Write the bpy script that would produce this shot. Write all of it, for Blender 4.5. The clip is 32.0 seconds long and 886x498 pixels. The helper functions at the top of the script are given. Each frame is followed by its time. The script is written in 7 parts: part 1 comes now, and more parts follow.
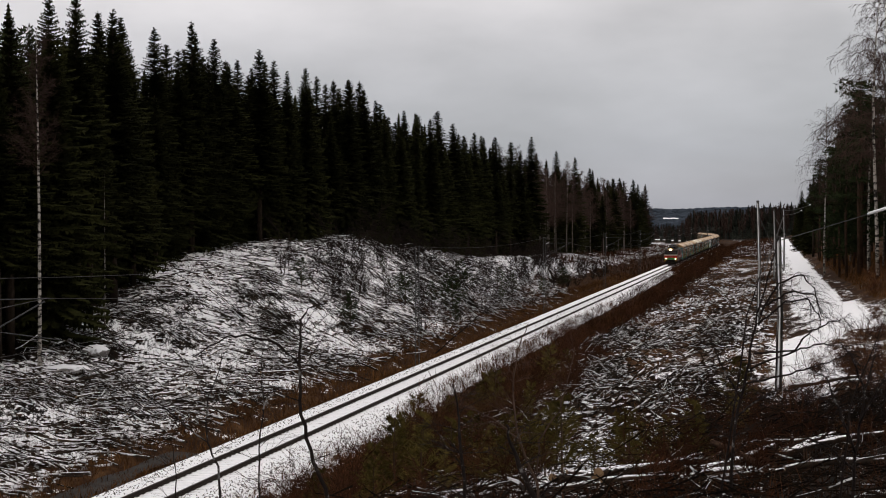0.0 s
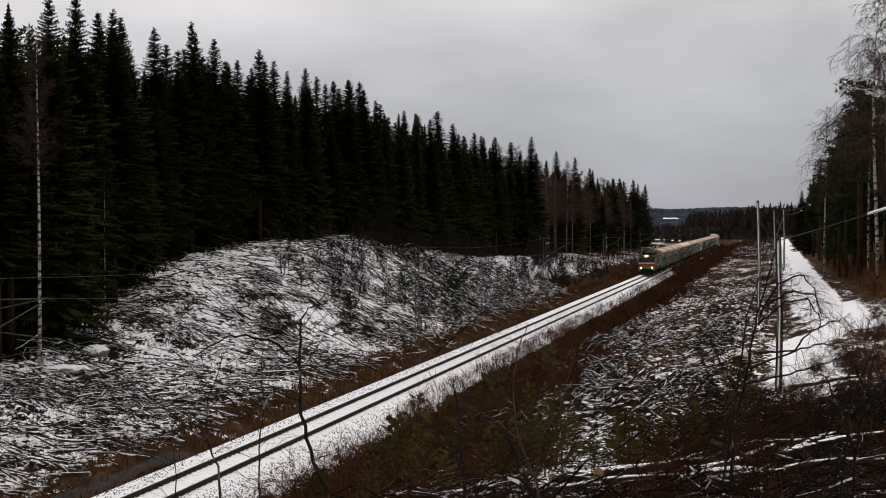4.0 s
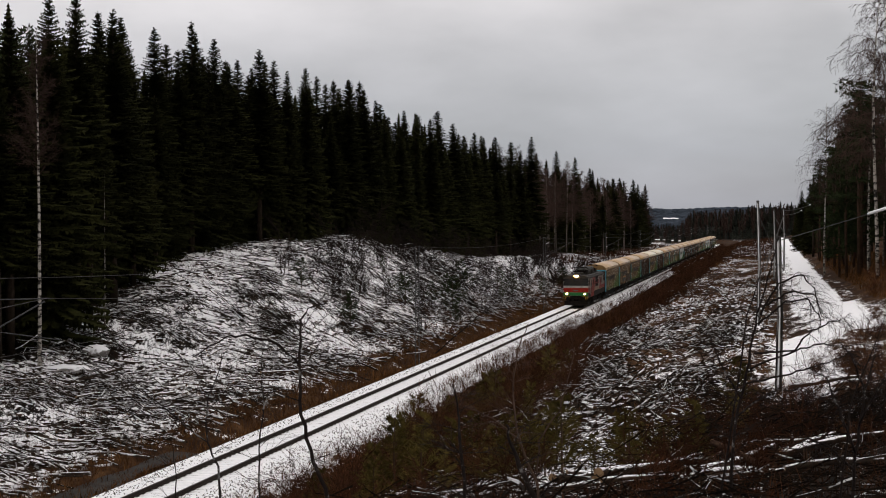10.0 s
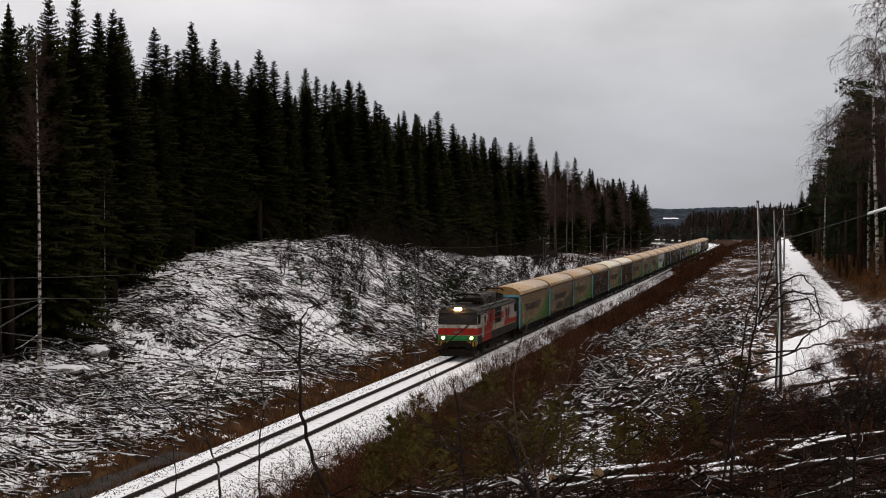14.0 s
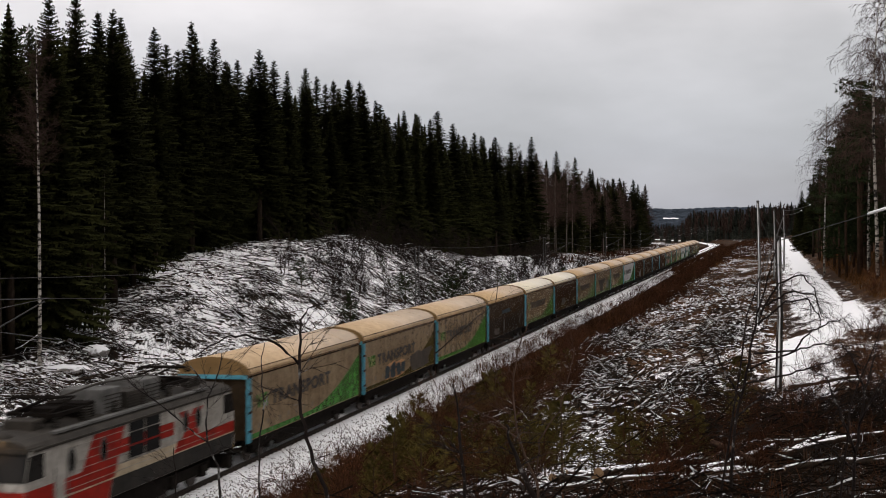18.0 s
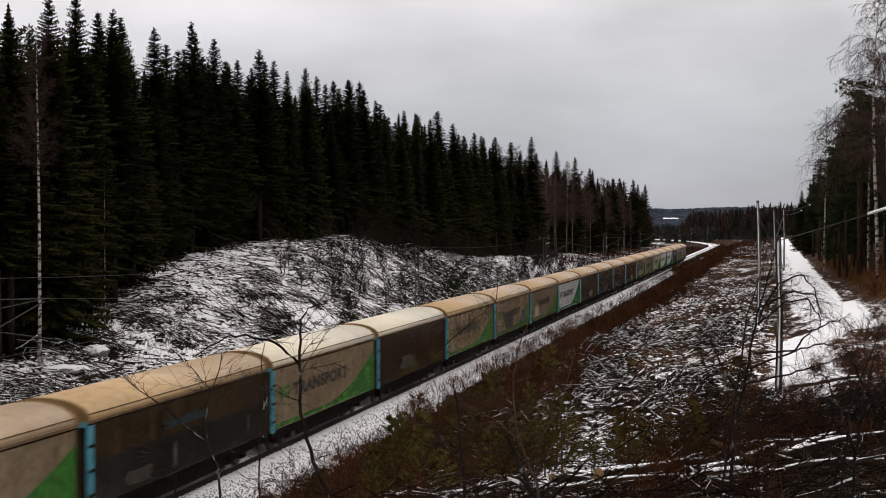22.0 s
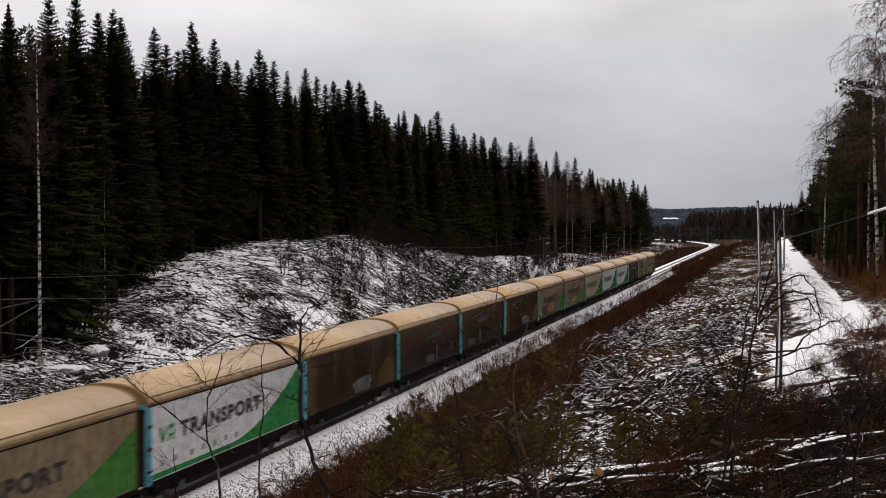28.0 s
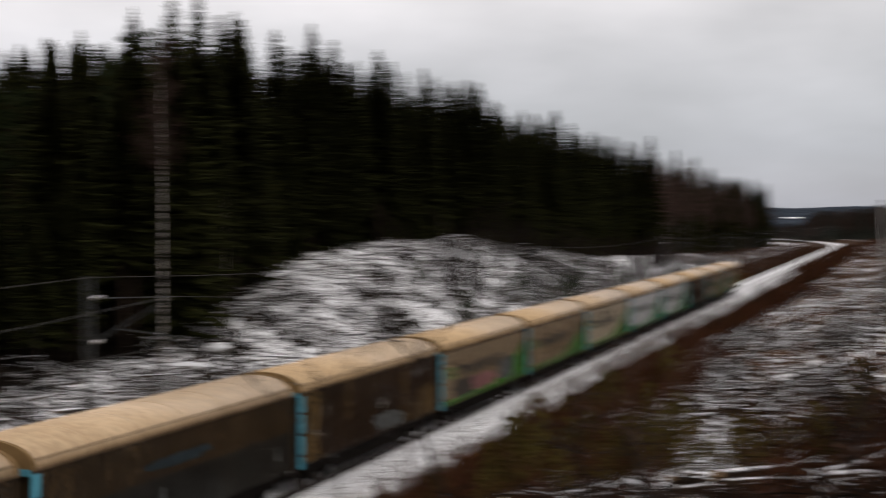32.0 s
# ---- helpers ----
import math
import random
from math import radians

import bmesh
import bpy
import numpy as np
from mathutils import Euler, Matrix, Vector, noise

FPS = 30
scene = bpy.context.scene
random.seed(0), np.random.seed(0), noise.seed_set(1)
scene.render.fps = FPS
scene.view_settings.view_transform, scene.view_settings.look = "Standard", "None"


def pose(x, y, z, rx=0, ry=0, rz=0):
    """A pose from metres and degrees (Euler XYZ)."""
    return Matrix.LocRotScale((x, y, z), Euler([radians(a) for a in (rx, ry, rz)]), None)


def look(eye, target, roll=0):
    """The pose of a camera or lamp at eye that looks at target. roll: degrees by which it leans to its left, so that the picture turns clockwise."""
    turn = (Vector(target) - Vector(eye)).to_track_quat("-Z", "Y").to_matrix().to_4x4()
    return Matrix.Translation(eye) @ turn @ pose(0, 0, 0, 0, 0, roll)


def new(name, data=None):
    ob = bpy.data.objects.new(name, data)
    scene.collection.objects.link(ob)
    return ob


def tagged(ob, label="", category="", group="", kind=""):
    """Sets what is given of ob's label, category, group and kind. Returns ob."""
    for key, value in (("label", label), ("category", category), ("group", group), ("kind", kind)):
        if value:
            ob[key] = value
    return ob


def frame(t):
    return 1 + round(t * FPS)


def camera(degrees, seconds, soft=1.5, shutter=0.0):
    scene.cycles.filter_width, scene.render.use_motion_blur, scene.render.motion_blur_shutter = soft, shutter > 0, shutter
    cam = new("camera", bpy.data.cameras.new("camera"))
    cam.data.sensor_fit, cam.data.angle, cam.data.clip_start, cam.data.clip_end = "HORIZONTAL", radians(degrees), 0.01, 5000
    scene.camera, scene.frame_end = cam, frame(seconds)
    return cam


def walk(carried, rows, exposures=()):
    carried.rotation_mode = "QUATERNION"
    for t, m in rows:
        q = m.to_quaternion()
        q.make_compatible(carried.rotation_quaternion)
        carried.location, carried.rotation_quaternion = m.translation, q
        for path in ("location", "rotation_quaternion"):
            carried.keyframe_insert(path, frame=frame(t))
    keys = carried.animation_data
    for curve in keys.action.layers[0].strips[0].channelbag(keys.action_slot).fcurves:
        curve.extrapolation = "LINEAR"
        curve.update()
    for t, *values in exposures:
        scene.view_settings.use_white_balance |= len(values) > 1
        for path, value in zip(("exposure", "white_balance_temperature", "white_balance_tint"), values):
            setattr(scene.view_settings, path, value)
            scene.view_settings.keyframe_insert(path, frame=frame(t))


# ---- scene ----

# ---------------------------------------------------------------- plan
# Rail top is z = 0. The straight runs at HEAD degrees from the camera's line, OFF metres to its left.
EYE_Z = 10.35
HEAD = radians(11.93)
OFF = 23.0
CURVE_S, CURVE_R, CURVE_L = 650.0, 900.0, 400.0
SPEED = 18.0

cam = camera(31.8, 32.0, 1.0, 0.7)
walk(cam, [(0.0, pose(0, 0, EYE_Z, 88.98, 0, 0)), (31.6, pose(0, 0, EYE_Z, 88.98, 0, 0)),
           (31.7, pose(0, 0, EYE_Z, 88.98, 0, 0.145)), (31.8, pose(0, 0, EYE_Z, 88.98, 0, 1.205)),
           (31.9, pose(0, 0, EYE_Z, 88.97, 0, 2.3)), (32.0, pose(0, 0, EYE_Z, 88.96, 0, 4.33))],
     exposures=[(0.0, -0.14), (13.0, -0.13), (14.0, -0.04), (17.0, 0.05), (32.0, 0.05)])

# ---------------------------------------------------------------- world and sun
world = bpy.data.worlds.new("overcast_sky")
scene.world = world
world.use_nodes = True
wn, wl = world.node_tree.nodes, world.node_tree.links
wn.clear()
w_out = wn.new("ShaderNodeOutputWorld")
w_bg = wn.new("ShaderNodeBackground")
w_tc = wn.new("ShaderNodeTexCoord")
w_sep = wn.new("ShaderNodeSeparateXYZ")
wl.new(w_tc.outputs["Generated"], w_sep.inputs[0])
w_ramp = wn.new("ShaderNodeValToRGB")
w_ramp.color_ramp.elements[0].position = 0.0
w_ramp.color_ramp.elements[0].color = (0.34, 0.348, 0.405, 1)
w_ramp.color_ramp.elements[1].position = 0.16
w_ramp.color_ramp.elements[1].color = (0.785, 0.735, 0.735, 1)
mid = w_ramp.color_ramp.elements.new(0.045)
mid.color = (0.422, 0.427, 0.488, 1)
top = w_ramp.color_ramp.elements.new(1.0)
top.color = (1.17, 1.10, 1.085, 1)
wl.new(w_sep.outputs["Z"], w_ramp.inputs[0])
w_map = wn.new("ShaderNodeMapping")
w_map.inputs["Scale"].default_value = (3.5, 3.5, 9.0)
wl.new(w_tc.outputs["Generated"], w_map.inputs[0])
w_noise = wn.new("ShaderNodeTexNoise")
w_noise.inputs["Scale"].default_value = 1.6
w_noise.inputs["Detail"].default_value = 5.0
w_noise.inputs["Roughness"].default_value = 0.5
wl.new(w_map.outputs[0], w_noise.inputs["Vector"])
w_cl = wn.new("ShaderNodeMapRange")
w_cl.inputs["From Min"].default_value = 0.3
w_cl.inputs["From Max"].default_value = 0.7
w_cl.inputs["To Min"].default_value = 0.80
w_cl.inputs["To Max"].default_value = 1.14
wl.new(w_noise.outputs["Fac"], w_cl.inputs["Value"])
w_mul = wn.new("ShaderNodeVectorMath")
w_mul.operation = "SCALE"
wl.new(w_ramp.outputs["Color"], w_mul.inputs[0])
w_side = wn.new("ShaderNodeMapRange")          # the cloud is thinner, so brighter, over the forest
w_side.inputs["From Min"].default_value = -0.35
w_side.inputs["From Max"].default_value = 0.35
w_side.inputs["To Min"].default_value = 1.10
w_side.inputs["To Max"].default_value = 0.89
wl.new(w_sep.outputs["X"], w_side.inputs["Value"])
w_both = wn.new("ShaderNodeMath")
w_both.operation = "MULTIPLY"
wl.new(w_cl.outputs[0], w_both.inputs[0])
wl.new(w_side.outputs[0], w_both.inputs[1])
wl.new(w_both.outputs[0], w_mul.inputs["Scale"])
w_sky = wn.new("ShaderNodeTexSky")
w_sky.sky_type = "NISHITA"
w_sky.sun_disc = False
w_sky.sun_elevation = radians(16)
w_sky.sun_rotation = radians(215)
w_sc = wn.new("ShaderNodeVectorMath")
w_sc.operation = "SCALE"
w_sc.inputs["Scale"].default_value = 0.015
wl.new(w_sky.outputs[0], w_sc.inputs[0])
w_add = wn.new("ShaderNodeVectorMath")
w_add.operation = "ADD"
wl.new(w_mul.outputs[0], w_add.inputs[0])
wl.new(w_sc.outputs[0], w_add.inputs[1])
wl.new(w_add.outputs[0], w_bg.inputs["Color"])
w_bg.inputs["Strength"].default_value = 1.0
wl.new(w_bg.outputs[0], w_out.inputs[0])

sun_data = bpy.data.lights.new("sun", "SUN")
sun_data.energy = 0.35
sun_data.angle = radians(25)
sun_data.color = (1.0, 0.89, 0.76)
sun = new("sun", sun_data)
sun.matrix_world = look((30, -40, 40), (0, 0, 0))


# ---------------------------------------------------------------- materials
def material(name, stops, scale=8.0, rough=0.85, bump=0.15, detail=6.0, metal=0.0, fine=None, island=0.0, jitter=0.0,
             stretch=(1, 1, 1), spec=0.06):
    """Noise-driven paint: stops are (position, colour); a second, finer noise breaks it up."""
    m = bpy.data.materials.new(name)
    m.use_nodes = True
    n, l = m.node_tree.nodes, m.node_tree.links
    b = n["Principled BSDF"]
    b.inputs["Roughness"].default_value = rough
    b.inputs["Metallic"].default_value = metal
    b.inputs["Specular IOR Level"].default_value = spec
    tc = n.new("ShaderNodeTexCoord")
    mp = n.new("ShaderNodeMapping")
    mp.inputs["Scale"].default_value = stretch
    l.new(tc.outputs["Object"], mp.inputs[0])
    no = n.new("ShaderNodeTexNoise")
    no.inputs["Scale"].default_value = scale
    no.inputs["Detail"].default_value = detail
    no.inputs["Roughness"].default_value = 0.62
    l.new(mp.outputs[0], no.inputs["Vector"])
    ramp = n.new("ShaderNodeValToRGB")
    els = ramp.color_ramp.elements
    while len(els) < len(stops):
        els.new(0.5)
    for e, (pos, col) in zip(els, stops):
        e.position, e.color = pos, (*col, 1)
    l.new(no.outputs["Fac"], ramp.inputs[0])
    col_out = ramp.outputs["Color"]
    if jitter:
        oi = n.new("ShaderNodeObjectInfo")
        hsv = n.new("ShaderNodeHueSaturation")
        mr = n.new("ShaderNodeMapRange")
        mr.inputs["To Min"].default_value = 1 - jitter
        mr.inputs["To Max"].default_value = 1 + jitter
        l.new(oi.outputs["Random"], mr.inputs["Value"])
        l.new(mr.outputs[0], hsv.inputs["Value"])
        l.new(col_out, hsv.inputs["Color"])
        col_out = hsv.outputs["Color"]
    if island:
        ge = n.new("ShaderNodeNewGeometry")
        hs2 = n.new("ShaderNodeHueSaturation")
        mr2 = n.new("ShaderNodeMapRange")
        mr2.inputs["To Min"].default_value = 1 - island
        mr2.inputs["To Max"].default_value = 1 + island
        l.new(ge.outputs["Random Per Island"], mr2.inputs["Value"])
        l.new(mr2.outputs[0], hs2.inputs["Value"])
        l.new(col_out, hs2.inputs["Color"])
        col_out = hs2.outputs["Color"]
    l.new(col_out, b.inputs["Base Color"])
    if bump:
        bp = n.new("ShaderNodeBump")
        bp.inputs["Strength"].default_value = bump
        bp.inputs["Distance"].default_value = 0.05
        fn = n.new("ShaderNodeTexNoise")
        fn.inputs["Scale"].default_value = fine or scale * 6
        fn.inputs["Detail"].default_value = 3
        l.new(mp.outputs[0], fn.inputs["Vector"])
        l.new(fn.outputs["Fac"], bp.inputs["Height"])
        l.new(bp.outputs[0], b.inputs["Normal"])
    return m


def snow_dusted(name, stops, scale, amount, rough=0.9, grain=2.5, island=0.25):
    """Bark or wood with snow lying on what faces up."""
    m = material(name, stops, scale, rough, 0.2, island=island)
    n, l = m.node_tree.nodes, m.node_tree.links
    b = n["Principled BSDF"]
    src = b.inputs["Base Color"].links[0].from_socket
    ge = n.new("ShaderNodeNewGeometry")
    sp = n.new("ShaderNodeSeparateXYZ")
    l.new(ge.outputs["Normal"], sp.inputs[0])
    no = n.new("ShaderNodeTexNoise")
    no.inputs["Scale"].default_value = grain
    no.inputs["Detail"].default_value = 4
    l.new(ge.outputs["Position"], no.inputs["Vector"])
    ad = n.new("ShaderNodeMath")
    ad.operation = "MULTIPLY_ADD"
    l.new(no.outputs["Fac"], ad.inputs[0])
    ad.inputs[1].default_value = 1.6
    l.new(sp.outputs["Z"], ad.inputs[2])
    mr = n.new("ShaderNodeMapRange")
    mr.inputs["From Min"].default_value = 1.75 - amount
    mr.inputs["From Max"].default_value = 1.95 - amount
    l.new(ad.outputs[0], mr.inputs["Value"])
    mx = n.new("ShaderNodeMix")
    mx.data_type = "RGBA"
    l.new(mr.outputs[0], mx.inputs["Factor"])
    l.new(src, mx.inputs["A"])
    mx.inputs["B"].default_value = (0.85, 0.86, 0.88, 1)
    l.new(mx.outputs["Result"], b.inputs["Base Color"])
    return m


def glow(name, colour, strength):
    m = bpy.data.materials.new(name)
    m.use_nodes = True
    b = m.node_tree.nodes["Principled BSDF"]
    b.inputs["Base Color"].default_value = (*colour, 1)
    b.inputs["Emission Color"].default_value = (*colour, 1)
    b.inputs["Emission Strength"].default_value = strength
    return m


M_needle = material("spruce_needles", [(0.3, (0.006, 0.007, 0.0025)), (0.7, (0.031, 0.032, 0.0105))], 0.9, 0.9, 0.0, jitter=0.4, spec=0.02)
M_bark = material("spruce_bark", [(0.3, (0.014, 0.010, 0.007)), (0.7, (0.042, 0.030, 0.021))], 6.0, 0.95, 0.4, stretch=(1, 1, 0.3))
# pale upright streaks in this dark colour stand for the pole's bright highlight
M_darkpole = material("tarred_pole", [(0.3, (0.009, 0.008, 0.0075)), (0.56, (0.02, 0.018, 0.016)), (0.64, (0.34, 0.33, 0.31))], 3.0, 0.8, 0.3, stretch=(9, 9, 0.15))
M_rail = material("rusty_rail", [(0.3, (0.014, 0.011, 0.009)), (0.7, (0.04, 0.030, 0.024))], 9.0, 0.7, 0.2)
M_steel = material("rail_head_steel", [(0.3, (0.05, 0.046, 0.043)), (0.7, (0.10, 0.093, 0.087))], 5.0, 0.5, 0.05, metal=0.3)
M_sleeper = snow_dusted("snowy_sleeper", [(0.3, (0.2, 0.19, 0.18)), (0.7, (0.34, 0.33, 0.31))], 6.0, 1.0)
M_pole = material("weathered_pole", [(0.3, (0.03, 0.028, 0.027)), (0.52, (0.07, 0.067, 0.065)), (0.66, (0.2, 0.195, 0.185))], 3.0, 0.9, 0.3, stretch=(6, 6, 0.4))
M_galv = material("weathered_steel", [(0.3, (0.035, 0.037, 0.037)), (0.7, (0.075, 0.078, 0.078))], 5.0, 0.55, 0.05, metal=0.6)
M_wire = material("dark_wire", [(0.3, (0.05, 0.05, 0.05)), (0.7, (0.09, 0.085, 0.08))], 5.0, 0.6, 0.0)


M_birch = material("birch_bark", [(0.44, (0.02, 0.018, 0.016)), (0.52, (0.31, 0.285, 0.25)), (0.8, (0.46, 0.43, 0.39))], 2.2, 0.8, 0.2, stretch=(1.2, 1.2, 2.6), detail=3)
M_dullbirch = material("dull_birch_bark", [(0.40, (0.02, 0.016, 0.013)), (0.52, (0.14, 0.118, 0.096)), (0.8, (0.26, 0.23, 0.195))], 2.2, 0.85, 0.2, stretch=(1.2, 1.2, 2.6), detail=3)
M_twig = material("reddish_birch_twigs", [(0.3, (0.029, 0.018, 0.014)), (0.7, (0.074, 0.047, 0.038))], 3.0, 0.9, 0.0, jitter=0.3, spec=0.03)
M_shrub = material("bare_brown_shrub", [(0.3, (0.008, 0.0036, 0.0024)), (0.7, (0.075, 0.030, 0.015))], 2.0, 0.9, 0.0, jitter=0.4, spec=0.03)
M_stem = material("dark_sapling_bark", [(0.3, (0.007, 0.005, 0.005)), (0.60, (0.02, 0.015, 0.013)), (0.70, (0.22, 0.215, 0.21))], 7.0, 0.85, 0.2)
M_lichen = material("lichened_sapling_bark", [(0.3, (0.01, 0.008, 0.008)), (0.55, (0.025, 0.021, 0.02)), (0.62, (0.24, 0.24, 0.23))], 7.0, 0.85, 0.2)
M_darkstem = material("dark_wet_bark", [(0.3, (0.004, 0.003, 0.003)), (0.7, (0.022, 0.015, 0.012))], 5.0, 0.9, 0.0, jitter=0.4)
M_brownstem = material("pale_brown_sapling_bark", [(0.3, (0.03, 0.018, 0.013)), (0.7, (0.10, 0.064, 0.048))], 7.0, 0.85, 0.2)
M_pinebark = material("orange_pine_bark", [(0.3, (0.025, 0.017, 0.012)), (0.7, (0.075, 0.045, 0.03))], 4.0, 0.95, 0.4, stretch=(1, 1, 0.35))
M_pine = material("pine_needles", [(0.3, (0.010, 0.016, 0.007)), (0.7, (0.032, 0.042, 0.016))], 2.0, 0.9, 0.0, jitter=0.3, spec=0.03)
M_olive = material("young_pine_needles", [(0.3, (0.020, 0.017, 0.005)), (0.7, (0.105, 0.080, 0.021))], 3.0, 0.9, 0.0, jitter=0.35, spec=0.03)
M_grass = material("withered_grass", [(0.3, (0.026, 0.011, 0.005)), (0.7, (0.135, 0.064, 0.021))], 0.5, 0.95, 0.0, island=0.45, spec=0.03)
M_heath = material("brown_heath_twigs", [(0.3, (0.008, 0.0032, 0.0018)), (0.7, (0.062, 0.026, 0.012))], 0.5, 0.95, 0.0, island=0.5, spec=0.03)
M_slash = snow_dusted("felling_waste", [(0.3, (0.004, 0.003, 0.0025)), (0.7, (0.024, 0.017, 0.012))], 4.0, 0.52, island=0.6)
M_brush = snow_dusted("dark_brush", [(0.3, (0.003, 0.0022, 0.0018)), (0.7, (0.018, 0.012, 0.008))], 4.0, 0.18, island=0.6)
M_tussock = snow_dusted("snowy_tussock", [(0.3, (0.004, 0.003, 0.002)), (0.7, (0.045, 0.026, 0.014))], 3.0, 0.34, grain=2.2, island=0.6)
M_log = snow_dusted("snowy_log", [(0.3, (0.035, 0.025, 0.018)), (0.7, (0.08, 0.058, 0.04))], 5.0, 0.60, grain=2.4)
M_snowstick = snow_dusted("snowy_branch", [(0.3, (0.012, 0.009, 0.007)), (0.7, (0.05, 0.037, 0.026))], 4.0, 0.92, grain=1.6, island=0.5)
M_snowlog = snow_dusted("thickly_snowed_log", [(0.3, (0.014, 0.010, 0.007)), (0.7, (0.04, 0.029, 0.02))], 5.0, 0.42, grain=3.0)
M_barelog = material("bare_brown_trunk", [(0.3, (0.03, 0.017, 0.011)), (0.7, (0.085, 0.05, 0.032))], 5.0, 0.9, 0.3)
M_cut = material("cut_log_end", [(0.3, (0.16, 0.10, 0.055)), (0.7, (0.27, 0.18, 0.10))], 9.0, 0.8, 0.1)
# valley conifers: needles greyed and lightened, with the haze in the colour itself
M_hazy = material("hazy_conifers", [(0.3, (0.017, 0.020, 0.017)), (0.7, (0.042, 0.044, 0.034))], 0.3, 0.95, 0.0, island=0.4, spec=0.0)
# ridge crowns: distance haze is put into this blue-grey base colour
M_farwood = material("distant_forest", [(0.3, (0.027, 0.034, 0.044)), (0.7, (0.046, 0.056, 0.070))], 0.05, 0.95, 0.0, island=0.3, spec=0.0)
M_snow = material("clean_snow", [(0.3, (0.80, 0.81, 0.84)), (0.7, (0.90, 0.905, 0.915))], 2.0, 0.8, 0.1)


# ---------------------------------------------------------------- building blocks
def finish(bm, smooth=False):
    me = bpy.data.meshes.new("mesh")
    bm.normal_update()
    bm.to_mesh(me)
    bm.free()
    if smooth:
        me.shade_smooth()
    return me


def part(name, data, mat, parent=None, label="", smooth=False, loc=None):
    """ONE mesh object under a thing or a part."""
    me = finish(data, smooth) if isinstance(data, bmesh.types.BMesh) else data
    if mat is not None and not me.materials:
        for one in (mat if isinstance(mat, (list, tuple)) else [mat]):
            me.materials.append(one)
    ob = new(name, me)
    if parent is not None:
        ob.parent = parent
    if loc is not None:
        ob.location = loc
    if label:
        tagged(ob, label)
    return ob


def box(bm, x0, x1, y0, y1, z0, z1, bevel=0.0):
    made = bmesh.ops.create_cube(bm, size=1, matrix=Matrix.LocRotScale(((x0 + x1) / 2, (y0 + y1) / 2, (z0 + z1) / 2), None, (x1 - x0, y1 - y0, z1 - z0)))
    if bevel:
        edges = list({e for v in made["verts"] for e in v.link_edges})
        bmesh.ops.bevel(bm, geom=edges, offset=bevel, segments=2, profile=0.7, affect="EDGES")
    return bm


def boxes(*specs, bevel=0.0):
    bm = bmesh.new()
    for s in specs:
        box(bm, *s, bevel=bevel)
    return bm


def tube(bm, pts, radii, sides=6):
    """A tapered tube through the points."""
    pts = [Vector(p) for p in pts]
    rings = []
    for i, p in enumerate(pts):
        d = (pts[min(i + 1, len(pts) - 1)] - pts[max(i - 1, 0)]).normalized()
        a = d.orthogonal().normalized()
        b = d.cross(a)
        r = radii[i] if isinstance(radii, (list, tuple)) else radii
        rings.append([bm.verts.new(p + (a * math.cos(k * math.tau / sides) + b * math.sin(k * math.tau / sides)) * r) for k in range(sides)])
    for r0, r1 in zip(rings, rings[1:]):
        for k in range(sides):
            bm.faces.new((r0[k], r0[(k + 1) % sides], r1[(k + 1) % sides], r1[k]))
    bm.faces.new(rings[0][::-1])
    bm.faces.new(rings[-1])
    return bm


def cyl(bm, centre, r, depth, axis="Y", sides=20):
    half = {"X": Vector((depth / 2, 0, 0)), "Y": Vector((0, depth / 2, 0)), "Z": Vector((0, 0, depth / 2))}[axis]
    c = Vector(centre)
    return tube(bm, [c - half, c + half], r, sides)


def extrude_profile(bm, prof, x0, x1):
    """A closed outline in (y, z) swept from x0 to x1."""
    a = [bm.verts.new((x0, y, z)) for y, z in prof]
    b = [bm.verts.new((x1, y, z)) for y, z in prof]
    n = len(prof)
    for i in range(n):
        bm.faces.new((a[i], a[(i + 1) % n], b[(i + 1) % n], b[i]))
    bm.faces.new(a[::-1])
    bm.faces.new(b)
    return bm


# ---------------------------------------------------------------- the line and the land
def line_at(s):
    """Plan position and heading of the track's middle, s metres along it."""
    def straight(d):
        return Vector((-OFF * math.cos(HEAD) + d * math.sin(HEAD), OFF * math.sin(HEAD) + d * math.cos(HEAD), 0))
    if s <= CURVE_S:
        return straight(s), HEAD
    a = min(s - CURVE_S, CURVE_L) / CURVE_R
    c = straight(CURVE_S) + Vector((-math.cos(HEAD), math.sin(HEAD), 0)) * CURVE_R
    h = HEAD - a
    p = c + Vector((math.cos(h), -math.sin(h), 0)) * CURVE_R
    rest = s - CURVE_S - CURVE_L
    if rest > 0:
        p = p + Vector((math.sin(h), math.cos(h), 0)) * rest
    return p, h


def spot(s, q):
    """The plan position q metres to the left of the track's middle."""
    p, h = line_at(s)
    return p + Vector((-math.cos(h), math.sin(h), 0)) * q


def lerp_table(x, table):
    if x <= table[0][0]:
        return table[0][1]
    for (x0, y0), (x1, y1) in zip(table, table[1:]):
        if x <= x1:
            u = (x - x0) / (x1 - x0)
            u = u * u * (3 - 2 * u) if len(table) > 9 else u
            return y0 + (y1 - y0) * u
    return table[-1][1]


